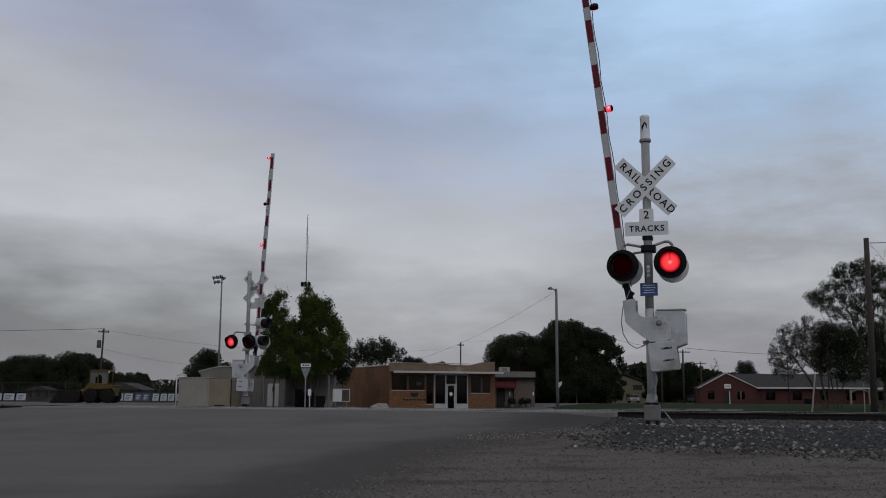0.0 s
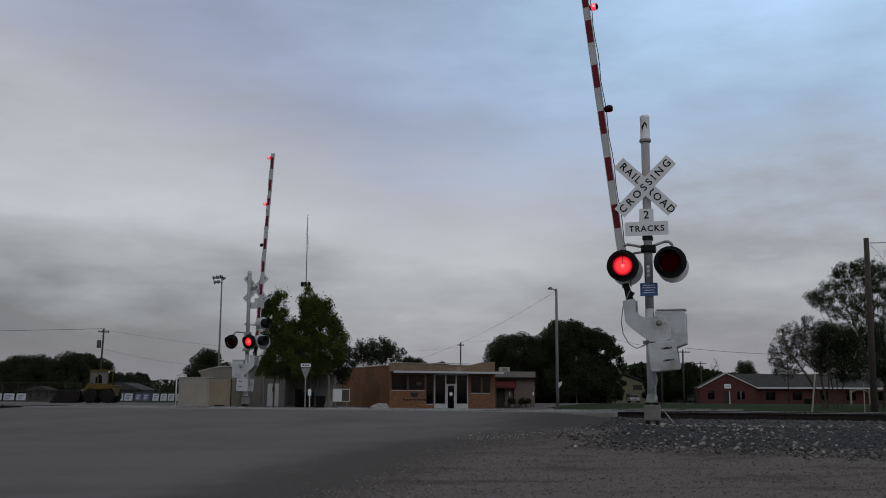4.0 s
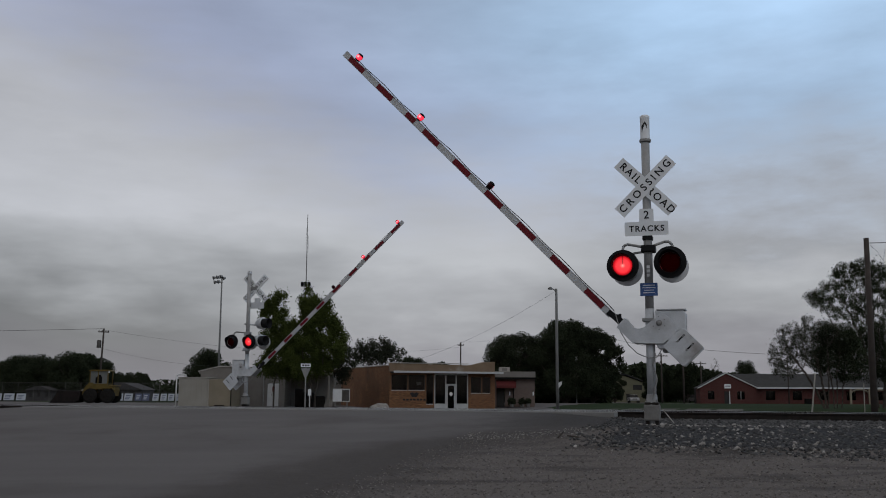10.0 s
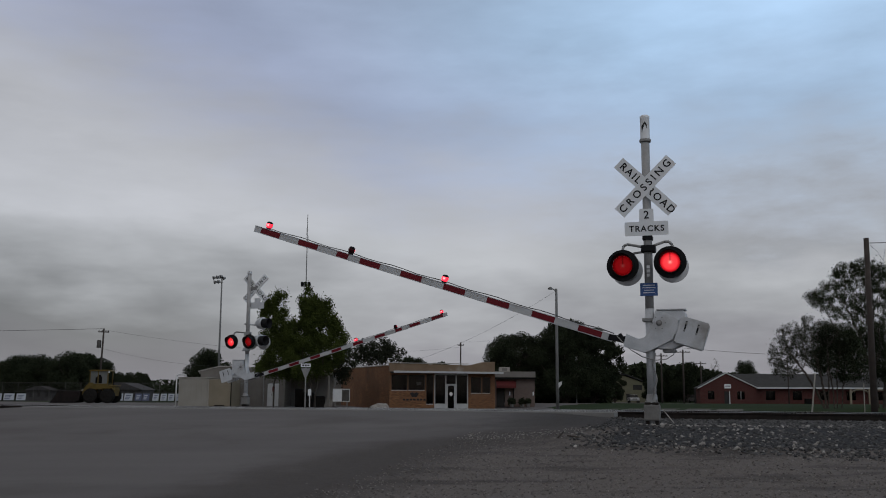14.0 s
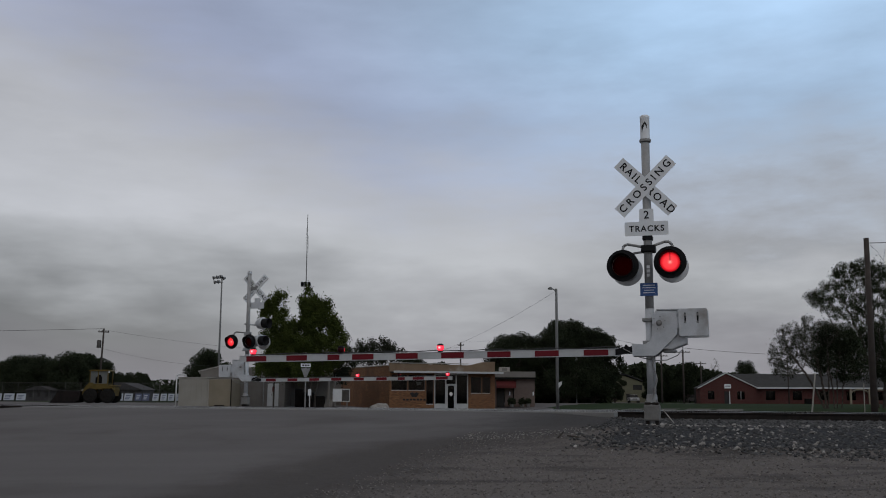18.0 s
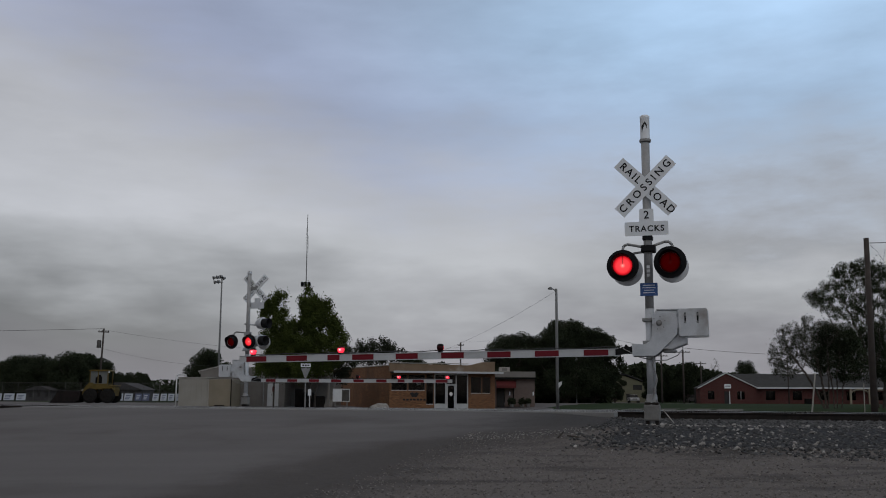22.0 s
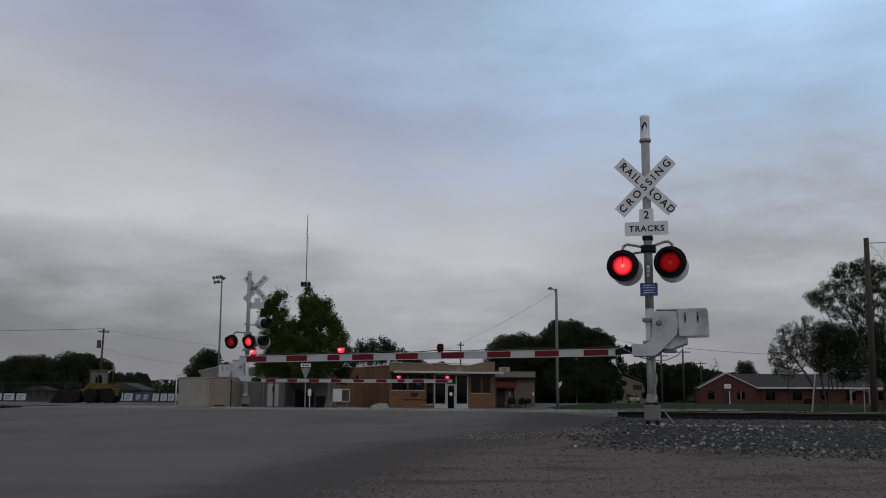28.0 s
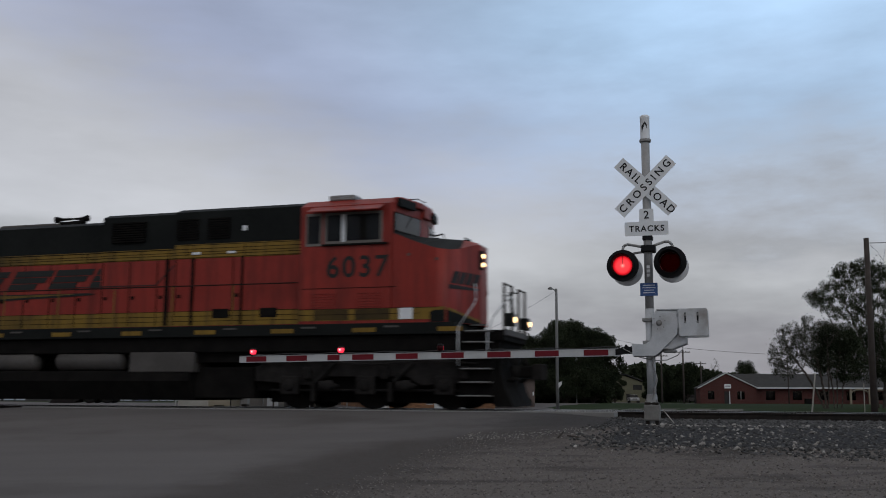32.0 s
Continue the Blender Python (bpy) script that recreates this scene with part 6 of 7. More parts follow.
grown_tree(35.4, 80.0, [(-3.2, 0, 9.6, 1.3, 1.0), (-4.7, 0, 9.1, 0.85, 0.7), (-4.0, 0, 8.4, 0.9, 0.6), (-1.8, 0, 10.7, 1.5, 1.3), (-2.6, 0, 11.3, 0.7, 0.7), (-0.2, 0, 11.2, 1.4, 1.2), (1.6, 0, 10.4, 1.8, 1.8), (-2.2, 0, 8.2, 1.5, 1.2), (0.2, 0, 8.8, 1.8, 1.5), (2.4, 0, 8.0, 1.9, 1.7), (-0.8, 0, 6.6, 1.8, 1.2), (1.4, 0, 6.0, 2.2, 1.6), (1.6, 0, 3.6, 2.2, 1.7), (0.0, 0, 4.6, 1.5, 1.3), (-1.8, 0, 5.4, 1.2, 1.0), (-0.5, 0, 3.3, 1.3, 1.2), (0.5, 0, 2.9, 1.2, 1.0), (0.6, 0, 5.4, 1.3, 1.3)],
           1500, 0.24, 0.32, [(0.0, -0.05), (0.5, 0.1)], 66000, 0.066, 0.14, "leaf_dark", 38, "tall dark open-crowned tree behind a telegraph pole", 0.042, 2.2)


# far belt of woods that closes the horizon
def woods(label, us, y0, hts, count, seed, skip=()):
    rng = np.random.default_rng(seed)
    x = rng.uniform(us[0], us[1], count)
    y = y0 + rng.uniform(-8, 8, count)
    hgt = np.array([np.interp(noise.noise(Vector((v * 0.035, seed, 0))) * 0.8 + noise.noise(Vector((v * 0.13, seed, 3))) * 0.45, (-0.6, 0.6), hts) for v in x])
    z = ground_z(x, y) + hgt * rng.uniform(0, 1, count) ** 0.7
    P = np.stack([x, y, z], -1)
    s = rng.uniform(0.35, 0.8, count)[:, None]
    a = rng.normal(0, 1, (count, 3))
    b = rng.normal(0, 1, (count, 3))
    a /= np.linalg.norm(a, axis=1)[:, None]
    b /= np.linalg.norm(b, axis=1)[:, None]
    q = np.stack([P - a * s, P + b * s * .7, P + a * s, P - b * s * .7], 1)
    tagged(new("woods", from_arrays("woods", q.reshape(-1, 3), np.arange(count * 4).reshape(-1, 4), ["leaf_dark"])), label, "woods", kind="stuff")


woods("distant belt of dark woods on the horizon", (-190, 160), 262, (2.2, 6.0), 16000, 41)
woods("dark hedge and scrub beyond the lawn", (22, 46), 196, (1.5, 5.2), 3500, 42)
woods("dark scrub beyond the playing field", (-110, -36), 185, (1.5, 3.6), 6000, 43)
woods("dark trees beyond the red house", (39, 69), 206, (4.2, 8.2), 9000, 45)
# these two leaf masses are added to stand for shade under the crowns
woods("dark hedge and shade under the large trees", (5.5, 21.5), 133, (1.4, 2.8), 7000, 46)
woods("dark hedge filling in the shade under the field trees", (-80, -50), 156, (1.6, 3.0), 11000, 44)


# ---- poles, wires, signs ----
def wooden_pole(x, y, h, r, label, lean=0.0, arm=0.0, can=False):
    t = thing("utility_pole", pose(x, y, gz(x, y) - 0.3, 0, lean, 0), label, "utility pole", "utility poles")
    part("pole", tube((0, 0, 0), (0, 0, h + 0.3), r, r * 0.72, 14), "pole_wood", t, smooth=True)
    if arm:
        part("crossarm", box(-arm / 2, arm / 2, -0.06, 0.06, h - 0.15, h - 0.03, 0.01), "pole_wood", t)
        for f in (-0.45, -0.15, 0.2, 0.45):
            part("insulator", lathe([(0.04, h - 0.03), (0.06, h + 0.04), (0.03, h + 0.10), (0.0, h + 0.11)], 8, at=(arm * f, 0, 0)), "tank_grey", t)
    if can:
        part("transformer", lathe([(0.22, h - 1.9), (0.24, h - 1.86), (0.24, h - 1.1), (0.15, h - 1.02), (0.0, h - 1.0)], 16, at=(-0.42, 0, 0)), "tank_grey", t, "grey transformer can", smooth=True)
    return t


def wire(a, b, sag, label, r=0.01):
    a, b = Vector(a), Vector(b)
    pts = []
    for i in range(21):
        f = i / 20
        p = a.lerp(b, f)
        p.z -= sag * 4 * f * (1 - f)
        pts.append(p)
    solid("overhead_wire", pipe(pts, r, 5), "wire", label, "wire", "overhead wires")


wooden_pole(-38.5, 110, 8.2, 0.125, "leaning dark utility pole with a transformer", 1.6, 1.2, True)
wooden_pole(17.55, 40.0, 7.5, 0.145, "stout weathered wooden utility pole beside the track", 0.6)
wooden_pole(52.9, 150, 9.5, 0.11, "slender bare pole standing before the red house")
wooden_pole(36.9, 150, 8.3, 0.16, "wooden utility pole with a crossarm on the lawn", 0, 2.2)
wooden_pole(34.0, 152, 7.8, 0.15, "wooden utility pole with a crossarm by the trees", 0, 2.0)
wooden_pole(46.2, 175, 7.4, 0.14, "far wooden utility pole behind the red house", 0, 1.8)
wooden_pole(2.6, 140, 8.6, 0.13, "far utility pole behind the shop", 0, 0.9)
wire((-38.4, 110, 8.1), (-110, 108, 8.2), 0.6, "thin overhead wire to the field", 0.02)
wire((-38.4, 110, 8.0), (2.6, 140, 7.6), 1.6, "slack overhead wire towards the shop", 0.009)
wire((-38.4, 110, 5.9), (-20, 92, 3.4), 0.4, "service wire to the shed", 0.008)
wire((7.9, 68.1, 8.2), (-3.0, 83, 3.6), 0.5, "slack service wire from the street lamp to the shop", 0.007)
wire((2.6, 140, 8.3), (17.0, 120, 9.2), 0.4, "overhead wire passing into a tree", 0.009)
wire((17.0, 120, 9.2), (36.9, 150, 8.1), 0.8, "overhead wire between a tree and a pole", 0.02)
wire((36.9, 150, 8.1), (84.0, 165, 8.3), 0.9, "overhead wire over the red house", 0.026)
wire((17.6, 40.0, 7.35), (40.0, 36.0, 8.2), 0.25, "overhead wire from the stout pole", 0.016)
solid("loose_wire", pipe([(17.7, 39.95, 7.3), (18.0, 39.9, 7.0), (18.25, 39.9, 6.6), (18.1, 39.9, 6.3), (17.75, 39.95, 6.2), (17.66, 39.95, 6.6)], 0.006, 5), "wire", "loose hanging loop of wire on the stout pole", "wire")
solid("loose_wire", pipe([(17.7, 39.9, 6.15), (17.95, 39.9, 5.9), (18.2, 39.9, 6.4), (18.35, 39.9, 7.1)], 0.006, 5), "wire", "loose hanging strand of wire on the stout pole", "wire")

# street lamp
sl = thing("street_lamp", pose(7.97, 68, gz(7.97, 68)), "tall pale street lamp with a short arm at the roadside", "street lamp")
part("pole", tube((0, 0, 0), (0, 0, 8.5), 0.12, 0.085, 12), "pole_grey", sl, smooth=True)
part("arm", pipe([(0, 0, 8.1), (-0.12, 0, 8.42), (-0.36, 0, 8.55)], 0.035, 8), "pole_grey", sl)
part("lamp_head", lathe([(0.0, 8.62), (0.10, 8.6), (0.17, 8.5), (0.15, 8.44), (0.0, 8.42)], 14, at=(-0.42, 0, 0)), "pole_grey", sl, "bulbous lamp head", smooth=True)
part("sign", prism([(0.06, 1.55), (0.30, 1.85), (0.30, 2.05), (0.06, 1.95)], -0.14, -0.13), "white_paint", sl, "small pale sign seen edge-on")
# field floodlight
fl = thing("floodlight_pole", pose(-25.15, 110, gz(-25.15, 110)), "slender floodlight pole at the playing field", "floodlight")
part("pole", tube((0, 0, 0), (0, 0, 14.0), 0.14, 0.07, 10), "pole_grey", fl, smooth=True)
part("bar", box(-0.95, 0.12, -0.05, 0.05, 13.40, 13.48), "pole_grey", fl)
part("bar", box(-1.05, 0.45, -0.05, 0.05, 13.90, 13.98), "pole_grey", fl)
for k, (dx, dz) in enumerate(((-0.85, 14.0), (-0.45, 14.08), (-0.05, 14.14), (0.30, 13.95), (-0.70, 13.5), (-0.30, 13.55))):
    part("floodlight", lathe([(0.0, 0.18), (0.10, 0.14), (0.21, -0.12), (0.23, -0.14), (0.0, -0.10)], 12, axis="Y"), "silver_dull", fl, "round floodlight", pose(dx, -0.1, dz, 20, 0, -55), smooth=True)
# aerial mast above the big tree
am = thing("aerial_mast", pose(-14.85, 105, gz(-14.85, 105)), "very thin tall radio aerial behind the green tree", "aerial")
part("mast", tube((0, 0, 0), (0, 0, 12.9), 0.05, 0.04, 8), "pole_grey", am)
part("whip", tube((0, 0, 12.9), (0, 0, 20.4), 0.06, 0.035, 6), "pole_grey", am)
part("whip", tube((-0.12, 0, 17.0), (-0.12, 0, 18.9), 0.02, 0.015, 6), "pole_grey", am)
part("whip", tube((0.12, 0, 16.2), (0.12, 0, 18.0), 0.02, 0.015, 6), "pole_grey", am)
for k in range(3):
    part("aerial_box", box(-0.55 + k * 0.36, -0.25 + k * 0.36, -0.2, 0.2, 12.45, 12.95, 0.05), "black", am)
# give-way sign with a street plate, marker post
ys = thing("yield_sign", pose(-8.65, 62, gz(-8.65, 62)), "white triangular road sign back with a street name plate above", "road sign")
part("post", tube((0, 0, 0), (0, 0, 2.95), 0.04, 0.04, 8), "silver_dull", ys)
part("sign_plate", prism([(-0.30, 2.62), (0.30, 2.62), (0.02, 1.95), (-0.02, 1.95)], -0.06, -0.05), "silver_dull", ys, "triangular plate, point down")
pl = part("street_plate", box(-0.32, 0.32, -0.05, -0.035, 2.70, 2.92, 0.004), "sign_white", ys, "pale street plate")
for k in range(3):
    part("print_bar", box(-0.22 + k * 0.16, -0.10 + k * 0.16, -0.056, -0.051, 2.77, 2.86), "ink", pl)
mp = thing("marker_post", pose(-8.37, 62, gz(-8.37, 62)), "thin post with a small white marker plate", "marker post")
part("post", tube((0, 0, 0), (0, 0, 1.0), 0.03, 0.03, 8), "white_paint", mp)
part("plate", box(-0.10, 0.10, -0.06, -0.03, 0.92, 1.32, 0.003), "sign_white", mp)
part("print_bar", box(-0.05, 0.05, -0.056, -0.051, 1.0, 1.12), "tank_grey", mp)
# leaning white post and slim post by the track
solid("leaning_post", tube((16.85, 45, gz(16.85, 45) - 0.1), (17.12, 45, 2.08), 0.04, 0.032, 8), "fascia", "leaning pale wooden post in the grass", "post")
solid("slim_post", tube((19.3, 45, gz(19.3, 45) - 0.1), (19.32, 45, 1.6), 0.02, 0.02, 8), "fascia", "slim pale post beside the stout pole", "post")
sp = thing("sign_post", pose(16.4, 120, gz(16.4, 120)), "slim post with a small square sign before dark trees", "road sign")
part("post", tube((0, 0, 0), (0, 0, 5.4), 0.06, 0.05, 8), "pole_grey", sp)
part("plate", box(-0.16, 0.16, -0.08, -0.06, 5.1, 5.7, 0.004), "pole_grey", sp)


# ---- shop building: nearest corner at the origin, front along x, side wall along y ----
def wall(bm, axis, a0, a1, z0, z1, t0, t1, holes):
    """A wall of one piece with openings right through it. holes: (a0, a1, z0, z1)."""
    xs = sorted({a0, a1, *(h[0] for h in holes), *(h[1] for h in holes)})
    zs = sorted({z0, z1, *(h[2] for h in holes), *(h[3] for h in holes)})
    full = {(i, j) for i in range(len(xs) - 1) for j in range(len(zs) - 1)
            if not any(h[0] < (xs[i] + xs[i + 1]) / 2 < h[1] and h[2] < (zs[j] + zs[j + 1]) / 2 < h[3] for h in holes)}
    made = {}

    def v(i, j, k):
        if (i, j, k) not in made:
            t = (t0, t1)[k]
            made[i, j, k] = bm.verts.new((xs[i], t, zs[j]) if axis == "x" else (t, xs[i], zs[j]))
        return made[i, j, k]
    for i, j in full:
        bm.faces.new((v(i, j, 0), v(i + 1, j, 0), v(i + 1, j + 1, 0), v(i, j + 1, 0)))
        bm.faces.new((v(i, j, 1), v(i, j + 1, 1), v(i + 1, j + 1, 1), v(i + 1, j, 1)))
        for di, dj, p, q in ((-1, 0, (0, 0), (0, 1)), (1, 0, (1, 1), (1, 0)), (0, -1, (1, 0), (0, 0)), (0, 1, (0, 1), (1, 1))):
            if (i + di, j + dj) not in full:
                bm.faces.new((v(i + p[0], j + p[1], 0), v(i + q[0], j + q[1], 0), v(i + q[0], j + q[1], 1), v(i + p[0], j + p[1], 1)))
    bmesh.ops.recalc_face_normals(bm, faces=bm.faces)
    return bm


def shop():
    z0 = gz(-3.0, 80.5) + 0.115
    g = thing("shop", pose(-4.3, 80.0, z0, 0, 0, 22), "low tan brick shop with a white canopy and dark shop windows", "shop")
    L, D, H = 9.46, 21.0, 3.72
    holes = [(0.15, 1.55, 1.62, 2.85), (1.62, 3.1, 1.62, 2.85), (3.2, 3.86, 0.55, 2.9), (3.92, 7.0, 0.0, 2.95), (7.22, 8.2, 1.42, 2.75), (8.28, 9.05, 1.42, 2.75)]
    part("front_wall", wall(bmesh.new(), "x", 0, L, 0, 3.1, 0, 0.25, holes), "tan_brick", g, "tan brick shop front")
    part("side_wall", wall(bmesh.new(), "y", 0.25, D, 0, 3.55, 0, 0.25, []), "tan_brick", g, "plain tan brick side wall")
    part("side_wall", wall(bmesh.new(), "y", 0.25, D, 0, 3.55, L - 0.25, L, []), "tan_brick", g)
    part("back_wall", wall(bmesh.new(), "x", 0.25, L - 0.25, 0, 3.55, D - 0.25, D, []), "tan_brick", g)
    part("roof", box(0.25, L - 0.25, 0.25, D - 0.25, 3.2, 3.3), "roof_tar", g)
    for a, b, c, d in ((-0.01, L + 0.01, -0.01, 0.25), (-0.01, 0.25, 0.25, D), (L - 0.25, L + 0.01, 0.25, D)):
        part("plinth", box(a, b, c, d, -0.45, 0.0), "dark_plinth", g, "dirty concrete plinth")
    # inner wall and floor coloured dark for the unlit shop
    part("interior_wall", box(0.3, L - 0.3, 4.0, 4.1, 0, 3.15), "dark_fill", g)
    part("interior_floor", box(0.3, L - 0.3, 0.3, 4.0, -0.02, 0.02), "dark_fill", g)
    part("parapet", prism([(0, 3.1), (L, 3.1), (L, 3.98), (8.2, 3.92), (7.5, 3.74), (7.0, 3.66), (0, 3.74)], 0.0, 0.25), "parapet", g, "weathered stained parapet with a raised corner")
    part("coping", box(-0.05, 7.0, -0.05, 0.30, 3.74, 3.80, 0.01), "fascia", g)
    part("coping", box(-0.05, 0.30, 0.30, D, 3.55, 3.63, 0.01), "fascia", g)
    # canopy body takes the dark fill: the shade beneath it is painted in
    part("canopy", box(0.05, L + 0.3, -0.95, 0.0, 2.98, 3.10, 0.01), "dark_fill", g, "flat canopy over the shop front")
    part("canopy_edge", box(0.0, L + 0.35, -1.0, -0.95, 2.98, 3.14, 0.01), "frame_white", g, "white canopy edge")
    for a, b, c, d in holes:
        if c == 0.0:
            continue
        w = part("window", box(a, b, 0.06, 0.10, c - 0.0, c + 0.05), "frame_white", g, "dark shop window")
        part("pane", box(a + 0.04, b - 0.04, 0.075, 0.085, c + 0.05, d - 0.04), "glass", w)
        part("frame", box(a, a + 0.04, 0.06, 0.10, c + 0.05, d), "tank_grey", w)
        part("frame", box(b - 0.04, b, 0.06, 0.10, c + 0.05, d), "tank_grey", w)
    sf = part("shop_front", box(3.92, 7.0, 0.05, 0.12, 2.86, 2.95), "frame_white", g, "white framed glass shop entrance")
    for x in (3.92, 4.92, 5.86, 6.90):
        part("mullion", box(x, x + 0.10, 0.05, 0.14, 0, 2.86), "frame_white", sf)
    part("kick_panel", box(4.02, 4.92, 0.06, 0.11, 0.02, 0.62), "frame_white", sf)
    part("kick_panel", box(5.96, 6.90, 0.06, 0.11, 0.02, 0.62), "frame_white", sf)
    part("pane", box(4.02, 4.92, 0.08, 0.09, 0.62, 2.86), "glass", sf)
    part("pane", box(5.96, 6.90, 0.08, 0.09, 0.62, 2.86), "glass", sf)
    part("pane", box(5.02, 5.86, 0.08, 0.09, 2.18, 2.86), "glass", sf)
    dr = part("door", box(5.03, 5.85, 0.06, 0.11, 2.04, 2.16), "frame_white", g, "white framed glass door with a round sticker")
    for a, b, c, d in ((5.03, 5.15, 0.03, 2.04), (5.73, 5.85, 0.03, 2.04), (5.15, 5.73, 0.03, 0.22)):
        part("door_frame", box(a, b, 0.06, 0.11, c, d), "frame_white", dr)
    part("pane", box(5.15, 5.73, 0.08, 0.09, 0.22, 2.04), "glass", dr)
    part("sticker", lathe([(0.0, 0.05), (0.15, 0.05), (0.15, 0.056)], 20, axis="Y", at=(5.44, 0, 1.38)), "sign_white", dr, "round pale sticker")
    part("handle", box(5.70, 5.74, 0.02, 0.05, 0.9, 1.2), "silver", dr)
    # painted emblem and bars of lettering on the wall under the window
    em = part("wall_emblem", prism([(1.75, 1.42), (2.0, 1.5), (2.15, 1.4), (2.3, 1.5), (2.55, 1.42), (2.35, 1.12), (1.95, 1.12)], -0.012, -0.002), "ink", g, "dark painted emblem")
    for k in range(7):
        part("print_bar", box(1.15 + k * 0.30, 1.36 + k * 0.30, -0.012, -0.002, 0.86, 1.0), "ink", em)
    part("step_slab", box(3.7, 7.2, -1.4, -0.012, -0.40, 0.0, 0.02), "concrete", g)
    g.scale.z = 1.05
    part("pale_patch", box(2.55, 2.95, 0.5, 0.55, 2.05, 2.3), "sign_white", g, "pale rectangle inside the window")
    return g


shop()
# brighter side shop and its fittings
z0 = gz(6.8, 92)
s2 = thing("side_shop", pose(4.9, 92, z0), "small pink brick building with a grey fascia and red awning", "building")
part("front_wall", wall(bmesh.new(), "x", 0, 3.75, 0, 2.6, 0, 0.25, [(0.15, 0.95, 0.0, 2.1)]), "pink_brick", s2)
part("side_wall", box(3.5, 3.75, 0.25, 10, 0, 2.6), "pink_brick", s2)
part("side_wall", box(0.0, 0.25, 0.25, 10, 0, 2.6), "pink_brick", s2)
part("fascia", box(-0.1, 3.8, -0.35, 10, 2.6, 3.25, 0.02), "grey_metal", s2, "grey sheet fascia")
part("eave", box(-0.1, 3.85, -0.42, -0.35, 2.55, 2.72, 0.01), "underframe", s2)
part("awning", prism([(-0.9, 1.72), (-0.86, 1.95), (0.0, 2.42), (0.0, 1.72)], 0.15, 1.95, plane="YZ"), "awning", s2, "faded dark red awning")
part("door", box(0.2, 0.9, 0.1, 0.15, 0.0, 2.05), "dark_fill", s2)
for x in (1.35, 3.55):
    part("wall_notice", box(x, x + 0.11, -0.03, 0.0, 1.05, 1.40, 0.004), "sign_white", s2)
part("downpipe", tube((1.75, -0.08, 0), (1.75, -0.08, 1.7), 0.05, 0.05, 8), "underframe", s2)
ac = thing("rooftop_cooler", pose(5.9, 93.5, z0 + 3.25), "pale boxy cooler on a flat roof", "cooler")
part("case", box(-0.5, 0.5, -0.4, 0.4, 0.0, 0.45, 0.03), "fascia", ac)
part("duct", box(-0.25, 0.25, -0.42, -0.4, 0.1, 0.35), "grey_metal", ac)
for x, r in ((6.4, 0.30), (7.35, 0.27), (7.9, 0.24)):
    pt = thing("potted_shrub", pose(x, 90.9, gz(x, 90.9)), "dark potted shrub before the pink building", "shrub", "potted shrubs")
    part("pot", lathe([(0.16, 0.0), (0.22, 0.28), (0.20, 0.30), (0.0, 0.28)], 12), "concrete", pt)
    rng = np.random.default_rng(int(x * 10))
    P = rng.normal(0, 1, (260, 3))
    P = P / np.linalg.norm(P, axis=1)[:, None] * r * rng.uniform(.4, 1, (260, 1)) + [0, 0, 0.28 + r * 0.8]
    a, b = rng.normal(0, .09, (260, 3)), rng.normal(0, .09, (260, 3))
    c = new("leaves", from_arrays("leaves", np.stack([P - a, P + b, P + a, P - b], 1).reshape(-1, 3), np.arange(1040).reshape(-1, 4), ["leaf_dark"]))
    c.parent = pt
    tagged(c, kind="stuff")

# notice board on two legs, rock, bins beside the shop
nb = thing("notice_board", pose(-8.1, 79.0, gz(-8.1, 79)), "white framed glass notice board on short legs", "notice board")
part("case", box(-0.72, 0.66, 0.0, 0.12, 0.62, 1.66, 0.02), "white_paint", nb)
part("panel", box(-0.66, 0.0, -0.012, 0.0, 0.68, 1.60), "sign_white", nb)
part("pane", box(0.05, 0.60, -0.012, 0.0, 0.70, 1.58), "tank_grey", nb, "grey glazed half")
for x in (-0.5, 0.45):
    part("leg", box(x - 0.04, x + 0.04, 0.03, 0.09, 0, 0.64), "silver_dull", nb)
rk = bmesh.new()
bmesh.ops.create_icosphere(rk, subdivisions=3, radius=1.0)
for v in rk.verts:
    d = 1 + 0.22 * noise.noise(v.co * 1.7) + 0.08 * noise.noise(v.co * 5)
    v.co = Vector((v.co.x * 0.85 * d, v.co.y * 0.6 * d, max(-0.05, (v.co.z + 0.35) * 0.52 * d)))
solid("boulder", rk, "pale_rock", "large pale boulder beside the shop corner", "boulder", m=pose(-4.95, 78.6, gz(-4.95, 78.6)))
for k, (x, y, w, h, mt) in enumerate(((-10.6, 78, 0.9, 1.15, "underframe"), (-9.7, 78.3, 0.7, 0.9, "rubber"), (-11.4, 78.4, 0.6, 1.4, "underframe"))):
    b = thing("waste_bin", pose(x, y, gz(x, y)), "dark waste bin against the shop's side wall", "bin", "waste bins")
    part("body", prism([(-w * .45, 0), (w * .45, 0), (w * .5, h), (-w * .5, h)], -0.35, 0.35, bevel=0.02), mt, b)
    part("lid", prism([(-w * .53, h), (w * .53, h), (w * .45, h + 0.1), (-w * .45, h + 0.1)], -0.38, 0.38), "black", b)
lb = thing("leaning_board", pose(-9.1, 78.0, gz(-9.1, 78), -18, 12, 10), "pale board leaning beside the bins", "board")
part("board", box(-0.3, 0.3, -0.02, 0.02, 0, 0.75, 0.004), "grey_metal", lb)

# sheds
def ribs(bm, x0, x1, y, z0, z1, pitch=0.3):
    x = x0
    while x < x1:
        box(x, x + 0.04, y - 0.025, y, z0, z1, 0, bm)
        x += pitch
    return bm


